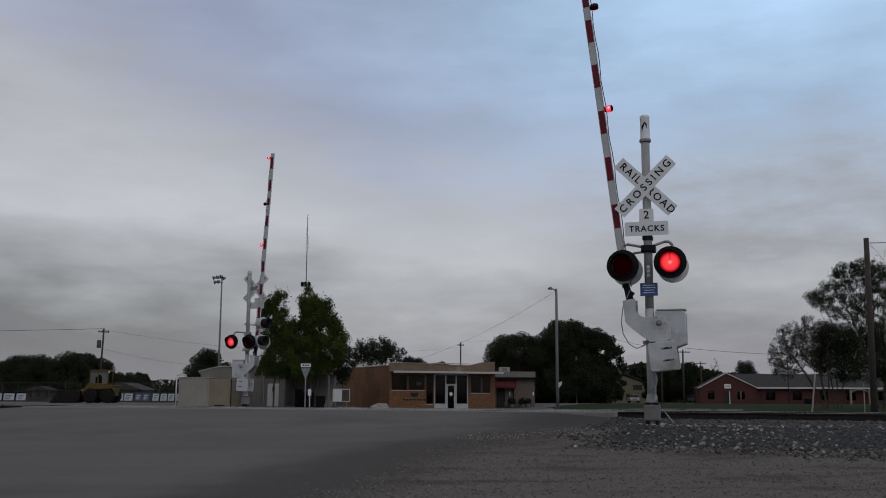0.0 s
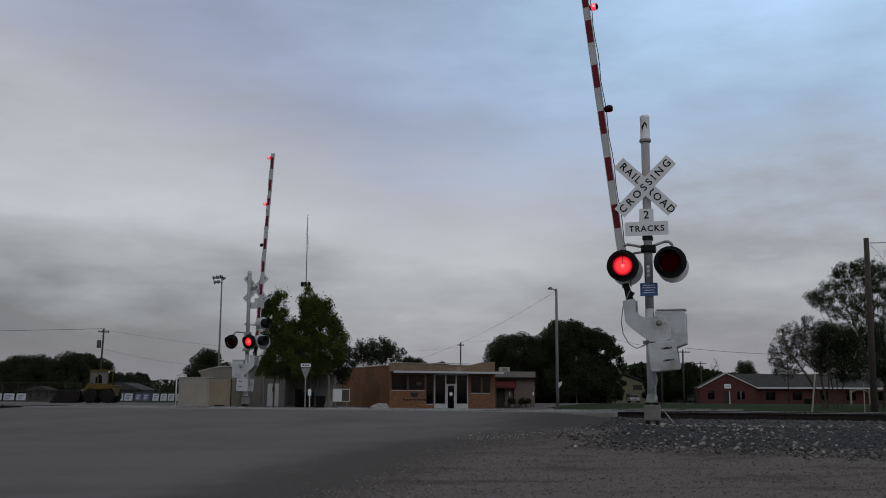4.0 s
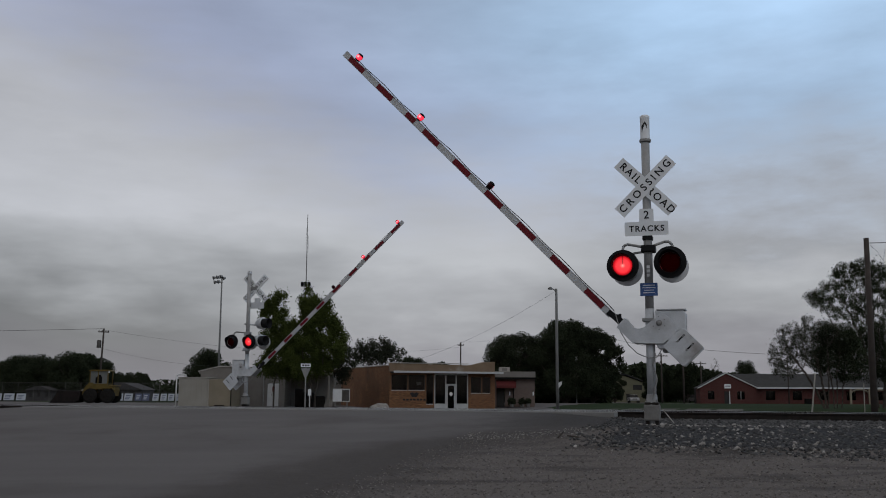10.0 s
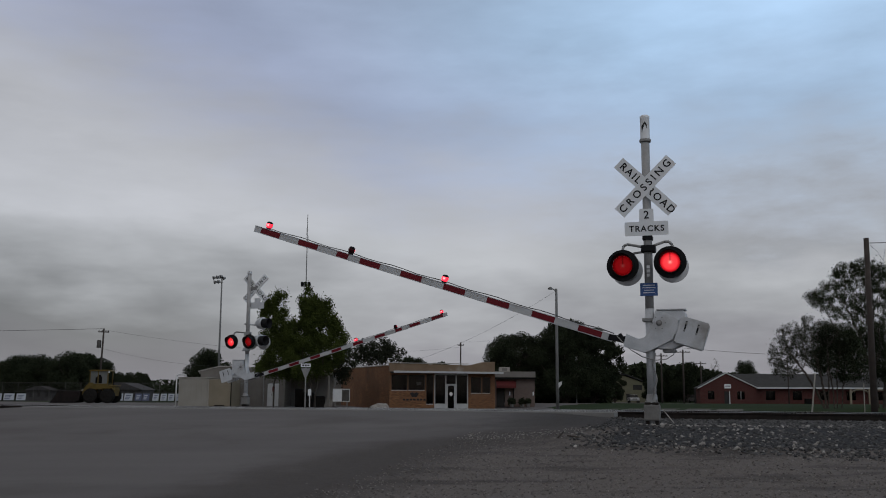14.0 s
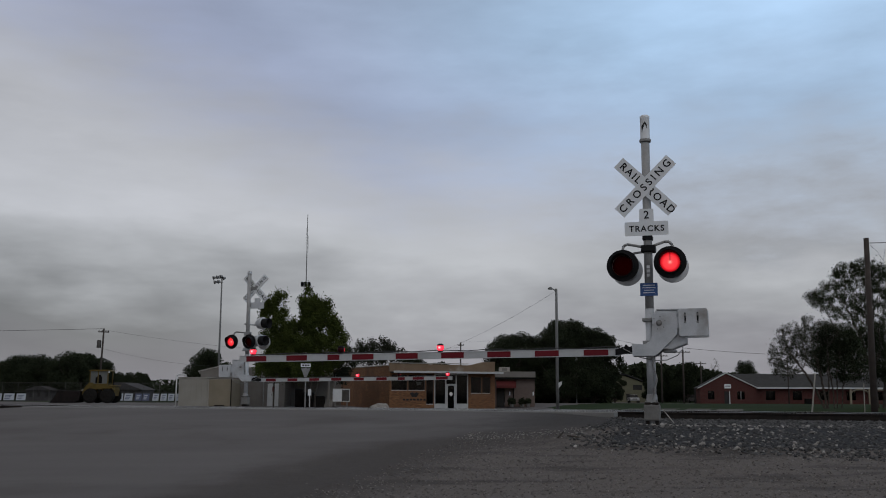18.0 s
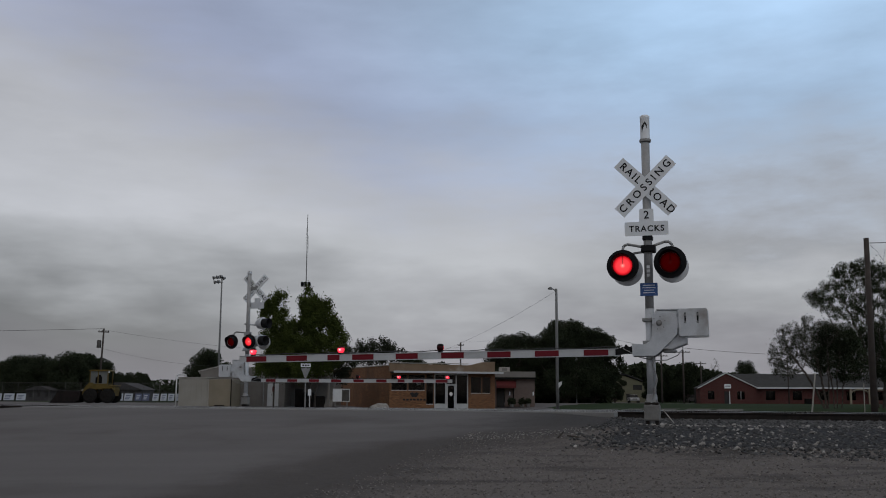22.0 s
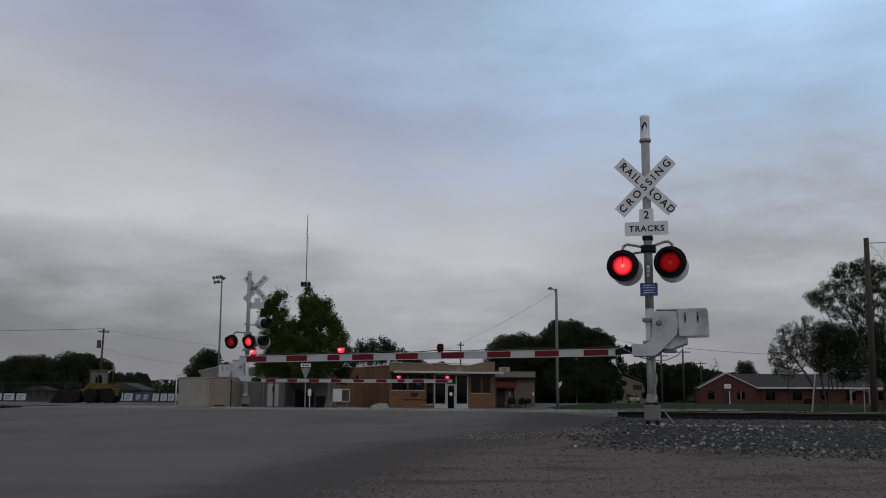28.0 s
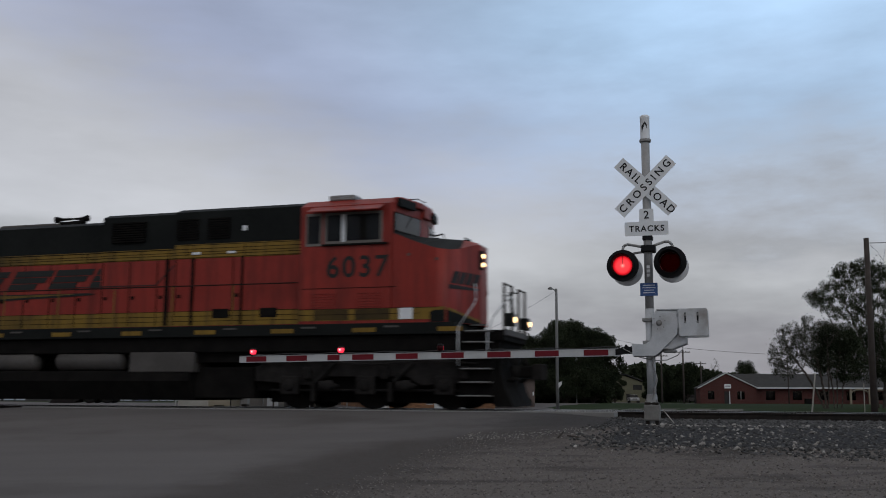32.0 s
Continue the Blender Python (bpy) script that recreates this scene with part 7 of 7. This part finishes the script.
zs = gz(-16, 78)
sh = thing("grey_shed", pose(-15.2, 77.5, zs), "long grey metal shed with a low pitched roof", "shed")
part("front_wall", wall(bmesh.new(), "x", -3.9, 2.75, 0, 2.55, 0, 0.15, [(1.38, 2.3, 0.0, 1.82)]), "grey_metal", sh)
part("recessed_wall", box(2.75, 6.15, 3.4, 3.55, 0, 2.55), "grey_metal", sh, "set-back wall under the open end of the roof")
part("open_post", box(6.15, 6.3, 0.0, 0.15, 0, 2.55), "grey_metal", sh)
part("partition", box(2.60, 2.75, 0.15, 3.4, 0, 2.55), "grey_metal", sh)
part("siding_ribs", ribs(bmesh.new(), -3.0, 1.3, 0.0, 0.05, 2.5), "grey_metal", sh)
part("side_wall", box(-3.9, -3.75, 0.15, 9, 0, 2.55), "grey_metal", sh)
part("side_wall", box(6.15, 6.3, 3.4, 9, 0, 2.55), "grey_metal", sh)
part("gable", prism([(-3.2, 2.55), (6.4, 2.55), (6.4, 2.72), (-2.0, 3.06), (-2.5, 3.06), (-4.05, 2.68), (-4.05, 2.55)], 0.0, 9.0), "grey_metal", sh, "pale shallow roof")
part("roof_trim", prism([(-4.1, 2.68), (-2.5, 3.07), (-2.0, 3.07), (6.45, 2.73), (6.45, 2.81), (-2.0, 3.15), (-2.5, 3.15), (-4.1, 2.76)], -0.08, 0.0), "fascia", sh)
dd = part("double_door", box(1.40, 1.82, 0.02, 0.07, 0.02, 1.80, 0.005), "white_paint", sh, "white steel double door")
part("door_leaf", box(1.86, 2.28, 0.02, 0.07, 0.02, 1.80, 0.005), "white_paint", dd)
part("door_notice", box(1.78, 1.9, 0.0, 0.018, 1.15, 1.55), "awning", dd, "red notice")
part("handle", box(1.74, 1.78, -0.02, 0.02, 0.85, 1.0), "black", dd)
part("downpipe", tube((1.1, -0.05, 0), (1.1, -0.05, 2.5), 0.05, 0.05, 8), "silver_dull", sh)
zb = gz(-18, 74.5)
bs = thing("beige_shed", pose(-19.9, 74.0, zb), "square beige metal cabin beside the grey shed", "shed")
# two faces of one cabin: their difference in light is put into the colours
part("wing", box(0, 2.25, 0.10, 3.2, 0.0, 2.14, 0.02), "pale_beige", bs, "left face of the cabin in a lighter copy of its siding")
part("body", box(2.26, 4.0, 0, 3.2, 0.0, 2.05, 0.02), "beige", bs)
part("roof_edge", box(-0.06, 2.30, 0.04, 3.26, 2.14, 2.20, 0.02), "pale_beige", bs)
part("corner_trim", box(2.25, 2.31, -0.03, 0.0, 0.02, 2.08), "fascia", bs)
part("corner_trim", box(3.95, 4.02, -0.03, 0.0, 0.02, 2.08), "underframe", bs)
part("siding_ribs", ribs(bmesh.new(), 0.1, 2.2, 0.10, 0.05, 2.1, 0.4), "pale_beige", bs)
part("foot_vent", box(2.75, 3.5, -0.012, 0.0, 0.04, 0.12), "underframe", bs)
part("vent_pipe", pipe([(-0.12, -0.1, 0), (-0.12, -0.1, 2.25), (0.0, -0.1, 2.38), (0.55, -0.1, 2.38), (0.6, -0.1, 2.2)], 0.05, 8), "white_paint", bs, "bent white pipe", smooth=True)

# ---- playing field fence and banners ----
fx = thing("chain_link_fence", pose(0, 125, gz(-45, 125)), "wire field fence on thin grey posts", "fence")
for k in range(27):
    x = -86 + k * 2.0
    part("post", tube((x, 0, -0.1), (x, 0, 2.4), 0.032, 0.032, 6), "tank_grey", fx)
for z in (0.08, 1.2, 2.36):
    part("rail", tube((-86, 0, z), (-34, 0, z), 0.016, 0.016, 5), "tank_grey", fx)
bm = bmesh.new()
for k in range(170):
    x = -86 + k * 0.306
    tube((x, 0.0, 0.08), (min(x + 2.28, -34), 0.0, 0.08 + min(2.28, -34 - x)), 0.006, 0.006, 3, bm, caps=False)
    tube((x, 0.0, 0.08 + min(2.28, -34 - x)), (min(x + 2.28, -34), 0.0, 0.08), 0.006, 0.006, 3, bm, caps=False)
tagged(part("wire_mesh", bm, "tank_grey", fx), kind="stuff")
for k, (x, w, c) in enumerate(((-57.1, 0.85, 0), (-56.1, 1.45, 0), (-54.5, 1.3, 0), (-39.7, 1.05, 0), (-38.6, 1.1, 0), (-37.3, 0.9, 1), (-36.4, 0.9, 1), (-35.2, 0.85, 0), (-34.25, 0.85, 0), (-33.35, 0.85, 0), (-32.4, 0.75, 0))):
    y = 124.8 if x < -45 else 118.0
    bn = thing("field_banner", pose(x + 0.4, y, gz(x, y)), "white and blue advertising banner hung low on the fence" if c == 0 else "faded blue advertising banner hung low on the fence", "banner", "field banners")
    part("cloth", prism([(0, 0.14), (w - 0.1, 0.14), (w - 0.03, 0.98), (0.09, 0.98)], -0.03, 0.0), "banner_white" if c == 0 else "banner_blue", bn)
    for j in range(3):
        a = 0.14 + j * 0.04
        part("print_bar", prism([(a, 0.30 + j * 0.2), (w * (0.55 + 0.1 * j), 0.30 + j * 0.2), (w * (0.55 + 0.1 * j) + 0.02, 0.40 + j * 0.2), (a + 0.02, 0.40 + j * 0.2)], -0.036, -0.031), "banner_blue" if c == 0 else "banner_white", bn)
for x, y, w, h in ((-45.4, 138, 6.4, 1.7), (-38.0, 172, 12, 2.6), (-54.6, 133, 3.6, 1.5)):
    b = thing("far_house", pose(x, y, gz(x, y)), "low grey-roofed house far across the field", "house", "far houses")
    part("wall", box(-w / 2, w / 2, 0, 6, 0, h), "far_wall", b)
    part("roof", prism([(-w / 2 - .2, h), (w / 2 + .2, h), (w * 0.08, h + w * 0.16), (-w * 0.08, h + w * 0.16)], -0.4, 6.4), "far_wall", b)
    for k in range(3):
        part("window", box(-w * .35 + k * w * .3, -w * .35 + k * w * .3 + w * .1, -0.04, 0, h * .4, h * .85), "dark_fill", b)


# ---- wheel loader ----
def loader():
    x, y = -34.05, 98.0
    g = thing("wheel_loader", pose(x, y, gz(x, y)), "old yellow wheel loader parked with its bucket lowered", "loader")
    part("bucket", prism([(-4.55, 0.03), (-2.3, 0.03), (-1.75, 0.30), (-1.55, 1.16), (-3.7, 1.22), (-3.85, 1.12), (-2.2, 0.92), (-2.25, 0.30), (-4.5, 0.12)], -1.35, 1.35, bevel=0.02), "bucket_rust", g, "dark rusty bucket")
    part("bucket_side", prism([(-4.5, 0.05), (-2.1, 0.05), (-1.65, 0.3), (-1.57, 1.14), (-3.72, 1.19)], -1.38, -1.34), "bucket_rust", g)
    part("bucket_lip", box(-4.62, -4.45, -1.36, 1.36, 0.01, 0.06, 0.01), "rail", g)
    for y0 in (-0.78, 0.62):
        part("lift_arm", prism([(-2.2, 0.70), (-2.05, 0.98), (-1.55, 1.25), (-1.30, 1.62), (-0.95, 2.02), (-0.55, 2.02), (-0.55, 1.70), (-0.95, 1.52), (-1.25, 1.05), (-1.9, 0.6)], y0, y0 + 0.16, bevel=0.015), "yellow", g, "yellow cranked lift arm")
        part("lift_ram", tube((-1.15, y0 + 0.08, 0.75), (-1.75, y0 + 0.08, 0.92), 0.07, 0.045, 10), "silver_dull", g)
    part("tilt_ram", tube((-1.85, -0.25, 1.20), (-0.75, -0.25, 1.78), 0.09, 0.06, 10), "silver_dull", g)
    part("tilt_lever", prism([(-2.05, 0.75), (-1.90, 1.32), (-1.75, 1.32), (-1.80, 0.7)], -0.32, -0.18), "yellow", g)
    part("front_frame", prism([(-1.55, 0.55), (-1.45, 1.45), (-1.05, 1.82), (-0.35, 1.82), (-0.2, 1.2), (-0.2, 0.55)], -0.55, 0.55, bevel=0.04), "yellow", g, "yellow front frame")
    part("hinge", lathe([(0.14, 0.55), (0.14, 1.25)], 12, at=(0.05, 0, 0)), "underframe", g)
    part("rear_body", prism([(0.15, 0.60), (1.55, 0.70), (1.65, 1.35), (1.55, 1.62), (1.0, 1.66), (0.15, 1.50)], -0.72, 0.72, bevel=0.05), "yellow", g, "yellow engine cover")
    part("hood_panel", box(0.85, 1.50, -0.74, -0.725, 0.95, 1.50, 0.01), "underframe", g, "dark engine grille")
    part("rear_lamp_bar", box(1.0, 1.72, -0.80, 0.80, 1.66, 1.76, 0.03), "yellow", g)
    cab = part("cab", prism([(-0.85, 1.35), (0.85, 1.35), (0.92, 1.92), (-0.92, 1.92)], -0.75, 0.75, bevel=0.03), "yellow", g, "dirty yellow cab with pale windows")
    for x0 in (-0.94, -0.14, 0.82):
        for yy in (-0.75, 0.67):
            part("cab_post", box(x0, x0 + 0.10, yy, yy + 0.08, 1.92, 3.12), "yellow", cab)
    part("cab_roof", prism([(-1.02, 3.12), (0.98, 3.12), (0.98, 3.22), (0.7, 3.28), (-0.8, 3.28), (-1.02, 3.22)], -0.85, 0.85, bevel=0.02), "yellow", cab)
    for a, b in ((-0.84, -0.14), (-0.04, 0.82)):
        # panes are opaque, the light through them is in their colour
        part("pane", box(a, b, -0.72, -0.71, 1.92, 3.12), "pale_pane", cab)
    part("seat_back", box(-0.10, 0.12, -0.25, 0.25, 1.8, 2.65, 0.04), "rubber", cab)
    # dark cut-out on the pane's outer face, drawn for the unlit seat inside
    part("dark_fill_paint", prism([(-0.35, 1.95), (0.30, 1.95), (0.30, 2.5), (0.1, 2.8), (-0.35, 2.5)], -0.735, -0.722), "underframe", cab, "dark seat shape laid on the pale pane")
    part("mirror", box(0.98, 1.04, -0.95, -0.80, 2.95, 3.15, 0.01), "sign_white", cab, "small pale lamp on the cab corner")
    part("exhaust", pipe([(1.25, -0.2, 1.65), (1.25, -0.2, 2.25), (1.32, -0.2, 2.32)], 0.045, 8), "underframe", g)
    part("mudguard", prism([(0.42, 1.32), (0.55, 1.50), (1.45, 1.50), (1.6, 1.32), (1.45, 1.44), (0.58, 1.44)], -1.22, -0.72), "yellow", g)
    part("step_ladder", box(0.05, 0.35, -0.95, -0.75, 0.45, 1.35, 0.02), "underframe", g)
    for xx in (-0.65, 1.02):
        for yy in (-1.02, 1.02):
            w = part("wheel", lathe([(0.32, -0.22), (0.56, -0.25), (0.69, -0.19), (0.71, 0.0), (0.69, 0.19), (0.56, 0.25), (0.32, 0.22)], 26, axis="Y"), "rubber", g, "worn black tyre", pose(xx, yy, 0.71), smooth=True)
            part("rim", lathe([(0.0, -0.14), (0.10, -0.18), (0.27, -0.16), (0.30, -0.08)], 16, axis="Y"), "underframe", w, "grimy rim", smooth=True)
            bm = bmesh.new()
            for k in range(18):
                an = k * math.pi / 9
                bmesh.ops.create_cube(bm, size=1.0, matrix=Matrix.Rotation(an, 4, "Y") @ Matrix.Translation((0.70, 0, 0)) @ Matrix.Diagonal((0.05, 0.40, 0.09, 1)))
            tagged(part("tread_lugs", bm, "rubber", w), kind="stuff")


loader()


# ---- cars ----
def car(x, y, turn, paint, label, s=1.0):
    g = thing("parked_car", pose(x, y, gz(x, y), 0, 0, turn), label, "car", "parked cars")
    part("body", prism([(-2.2, 0.35), (2.2, 0.35), (2.25, 0.7), (1.9, 0.92), (0.95, 0.98), (-1.7, 1.0), (-2.2, 0.85)], -0.87, 0.87, bevel=0.06), paint, g)
    part("cabin", prism([(0.95, 0.98), (0.35, 1.42), (-1.0, 1.45), (-1.7, 1.0)], -0.74, 0.74, bevel=0.05), "dark_fill", g, "dark glazed cabin")
    part("roof", prism([(0.3, 1.43), (0.2, 1.48), (-0.9, 1.49), (-1.0, 1.45)], -0.66, 0.66), paint, g)
    for xx in (-1.35, 1.4):
        for yy in (-0.8, 0.8):
            w = part("wheel", lathe([(0.18, -0.1), (0.31, -0.1), (0.33, 0.0), (0.31, 0.1), (0.18, 0.1)], 16, axis="Y"), "rubber", g, "", pose(xx, yy, 0.33))
            part("rim", lathe([(0.0, -0.09), (0.17, -0.1), (0.18, -0.06)], 12, axis="Y"), "silver", w)
    for yy in (-0.6, 0.6):
        part("headlight", box(2.16, 2.26, yy - 0.18, yy + 0.18, 0.62, 0.78, 0.02), "sign_white", g)


car(18.6, 178, -98, "silver_dull", "pale silver car parked in the shade of trees")
car(34.6, 178, -95, "silver_dull", "white car parked beside a beige house")
car(46.0, 178, -85, "tank_grey", "grey car parked beside the red house")


# ---- houses on the right ----
def ranch(x, y):
    z0 = gz(x + 10, y)
    g = thing("red_house", pose(x, y, z0), "long low red brick house with grey shingles and white trim", "house")
    part("front_wall", wall(bmesh.new(), "x", 0, 9.4, 0, 2.75, 0, 0.2, [(1.3, 2.4, 0.75, 2.2), (4.05, 4.9, 0.0, 2.1), (6.2, 7.5, 0.8, 2.1)]), "red_brick", g)
    part("gable", prism([(-0.2, 2.75), (9.6, 2.75), (4.4, 5.1)], 0.0, 0.2), "red_brick", g, "red brick gable")
    part("gable_trim", prism([(-0.5, 2.62), (-0.42, 2.53), (4.4, 5.08), (9.82, 2.53), (9.9, 2.62), (4.4, 5.24)], -0.25, -0.03), "white_paint", g, "white gable trim")
    part("roof", prism([(-0.5, 2.62), (4.4, 5.2), (9.9, 2.62), (9.7, 2.62), (4.4, 5.06), (-0.3, 2.62)], -0.2, 2.6), "shingle", g, "grey shingle roof")
    part("wing_wall", wall(bmesh.new(), "x", 9.4, 46, 0, 2.75, 3.0, 3.2, [(12 + 4.6 * k, 13.6 + 4.6 * k, 0.7, 2.2) for k in range(7)]), "red_brick", g, "long red brick wing")
    part("wing_roof", prism([(2.2, 2.75), (7.5, 5.2), (12.5, 2.75)], 6.0, 46.5, plane="YZ"), "shingle", g, "long grey shingle roof")
    part("fascia", box(9.4, 46.5, 2.05, 2.2, 2.6, 2.85), "white_paint", g, "white eave board")
    part("back_wall", box(6.2, 46, 11.8, 12.0, 0, 2.75), "red_brick", g)
    part("side_wall", box(0, 0.2, 0.2, 2.6, 0, 2.75), "red_brick", g)
    part("side_wall", box(6.0, 6.2, 3.2, 11.8, 0, 2.75), "red_brick", g)
    part("door", box(4.1, 4.85, 0.06, 0.1, 0, 2.05), "dark_fill", g, "dark front door")
    part("door_frame", box(4.85, 5.0, -0.05, 0.0, 0, 2.1), "white_paint", g)
    sg = part("house_sign", box(4.1, 5.2, -0.08, -0.02, 2.6, 3.3, 0.01), "sign_white", g, "white sign board above the door")
    part("print_bar", box(4.25, 5.05, -0.09, -0.081, 2.9, 3.05), "tank_grey", sg)
    for a, b, c, d in ((1.3, 2.4, 0.75, 2.2), (6.2, 7.5, 0.8, 2.1)):
        w = part("window", box(a, b, 0.08, 0.12, c, d), "glass", g)
        part("window_frame", box((a + b) / 2 - 0.03, (a + b) / 2 + 0.03, 0.02, 0.08, c, d), "white_paint" if a > 3 else "underframe", w)
    for k in range(7):
        a = 12 + 4.6 * k
        w = part("window", box(a, a + 1.6, 3.06, 3.1, 0.7, 2.2), "glass", g)
        part("window_frame", box(a + 0.77, a + 0.83, 3.0, 3.06, 0.7, 2.2), "underframe", w)
    # added dark sheet so that the rooms behind the windows look unlit
    part("dark_backdrop", box(0.3, 45.8, 5.0, 5.1, 0, 2.7), "dark_fill", g)
    # arched porch
    for k in range(4):
        x0 = 26.0 + k * 3.2
        part("porch_post", box(x0, x0 + 0.3, 2.0, 2.3, 0, 2.6, 0.02), "beige", g)
        part("porch_arch", pipe([(x0 + 0.3 + 1.45 * (1 - math.cos(a)), 2.15, 1.9 + 0.6 * math.sin(a)) for a in np.linspace(0, math.pi, 9)], 0.12, 6), "beige", g, "tan porch arch")
    part("yard_unit", box(18.0, 19.0, 0.8, 1.6, 0, 0.95, 0.03), "underframe", g, "dark outdoor unit")
    return g


ranch(43.3, 165)
zh = gz(36, 185)
h2 = thing("beige_house", pose(32.6, 186, zh), "pale yellow house with a grey roof half hidden by dark trees", "house")
part("wall", wall(bmesh.new(), "x", 0, 6.2, 0, 3.5, 0, 0.2, [(3.5, 5.2, 2.35, 3.3), (2.2, 3.3, 0.4, 1.6)]), "pale_yellow", h2)
part("gable", prism([(0, 3.5), (6.2, 3.5), (1.9, 5.0), (0.9, 5.0)], 0, 0.2), "pale_yellow", h2)
part("roof", prism([(-0.4, 3.4), (0.8, 5.25), (2.0, 5.25), (6.7, 3.45), (6.7, 3.6), (2.0, 5.4), (0.8, 5.4), (-0.4, 3.55)], -0.4, 8), "shingle", h2, "grey roof")
part("window", box(3.5, 5.2, 0.08, 0.12, 2.35, 3.3), "dark_fill", h2)
part("window", box(2.2, 3.3, 0.08, 0.12, 0.4, 1.6), "dark_fill", h2)
part("side_wall", box(6.0, 6.2, 0.2, 8, 0, 3.5), "pale_yellow", h2)
part("side_wall", box(0.0, 0.2, 0.2, 8, 0, 3.5), "pale_yellow", h2)

# ---- small things by the signal ----
def at_xy(u, n, dz=0.0):
    x, y = u * CU + n * SU, -u * SU + n * CU
    return (x, y, gz(x, y) + dz)


solid("dropped_pipe", tube(at_xy(-1.28, 16.75, 0.26), at_xy(-1.08, 16.3, 0.06), 0.008, 0.008, 8), "fascia", "thin pale pipe lying from the foundation to the ballast", "pipe")
solid("dropped_stick", tube(at_xy(-2.62, 15.2, 0.04), at_xy(-2.42, 15.1, 0.03), 0.014, 0.009, 7), "tie", "dark splintered wood lying in the ballast", "stick")
solid("dropped_stick", tube(at_xy(-2.75, 15.1, 0.03), at_xy(-2.68, 15.2, 0.10), 0.016, 0.01, 7), "tie", "dark bent scrap sticking out of the ballast", "stick")


# ---- what moves ----
def motions():
    # each beat the current goes from one lamp to the other; the small gate lamps change at once, the flashers glow up and fade
    beat, one, other = 1.2086, 0.032, 0.592

    def switches(in_a):
        """Times at which a lamp goes on or off: (seconds, on)."""
        return [((other if k % 2 else one) + (k // 2) * beat, (k % 2 == 0) == in_a) for k in range(int(31.9 / (beat / 2)) + 1)]

    def blink(ob, m, in_a):
        ang = 0.0 if not in_a else 180.0
        rows = [(0.0, m @ pose(0, 0, 0, 0, 0, ang))]
        for t, on in switches(in_a):
            begin = max(round((t - 0.05) * FPS), 1)
            for j in range(4):
                rows.append(((begin + j) / FPS, m @ pose(0, 0, 0, 0, 0, ang + 60.0 * j)))
            ang += 180.0
        rows.append((32.0, m @ pose(0, 0, 0, 0, 0, ang)))
        walk(ob, rows)

    def flash(ob, m, in_a):
        glow_up = ((0.0, 0.0), (0.035, 0.45), (0.07, 0.75), (0.10, 0.92), (0.135, 1.0))
        fade = ((0.0, 1.0), (0.035, 0.91), (0.07, 0.86), (0.10, 0.80), (0.135, 0.72), (0.17, 0.62), (0.20, 0.52), (0.24, 0.42), (0.27, 0.32), (0.30, 0.22), (0.335, 0.10), (0.37, 0.0))
        keys = {0: 0.0 if in_a else 1.0}
        for t, on in switches(in_a):
            f0 = max(round(t * FPS), 0)
            for dt, f in (glow_up if on else fade):
                if f0 + round(dt * FPS) <= 32 * FPS:
                    keys[f0 + round(dt * FPS)] = f
        keys[32 * FPS] = [keys[k] for k in sorted(keys)][-1]
        walk(ob, [(k / FPS, pose(0, DARK_Y + (LIT_Y - DARK_Y) * keys[k], 0)) for k in sorted(keys)])

    near, cores, arm, gl = NEAR
    flash(*cores[0], True)
    flash(*cores[1], False)
    blink(*gl[1], True)
    blink(*gl[2], False)
    far, fcores, farm, fgl = FAR
    flash(*fcores[0], False)
    flash(*fcores[1], True)
    blink(*fgl[1], False)
    blink(*fgl[2], True)

    hub = Vector(arm.location)
    rows = [(0.0, 83.35), (6.4, 83.15), (6.6, 81.85), (7.0, 75.55), (7.5, 67.25), (8.0, 61.75), (8.5, 57.35), (9.0, 53.45), (9.5, 49.75), (10.0, 45.85), (11.0, 38.25), (12.0, 31),
            (13.0, 24.2), (14.0, 17.85), (14.5, 14.95), (15.5, 9.65), (16.5, 5.0), (17.0, 2.65), (17.6, 0.25), (18.0, -0.6), (18.5, -0.64), (32.0, -0.64)]
    walk(arm, [(t, pose(*hub, 0, a, 0)) for t, a in rows])
    hub2 = Vector(farm.location)
    rows = [(0.0, 86.6), (5.9, 86.4), (6.1, 85.6), (6.3, 83.0), (6.6, 75.8), (7.0, 68.6), (7.5, 63.3), (8.0, 58.4), (9.0, 50.6), (10.0, 43.2), (11.0, 36.0), (12.0, 29.0),
            (13.0, 22.5), (14.0, 16.4), (14.5, 13.6), (15.5, 9.2), (16.5, 5.6), (17.0, 3.7), (17.6, 1.6), (18.0, 0.6), (18.6, -0.2), (32.0, -0.2)]
    walk(farm, [(t, pose(*hub2, 0, -a, 0)) for t, a in rows])

    # the locomotive runs in from the left at a steady speed
    loco, wheels = LOCO
    v = 22.0
    u1 = -4.0
    walk(loco, [(0.0, at_un(u1 - 32.0 * v, NEAR_N, RAIL_Z)), (16.0, at_un(u1 - 16.0 * v, NEAR_N, RAIL_Z)), (32.0, at_un(u1, NEAR_N, RAIL_Z))])
    turn = math.degrees(v / 0.53) / FPS
    for ob, m in wheels:
        walk(ob, [(k / FPS, m @ pose(0, 0, 0, 0, turn * k, 0)) for k in range(int(32 * FPS) + 1)])


motions()
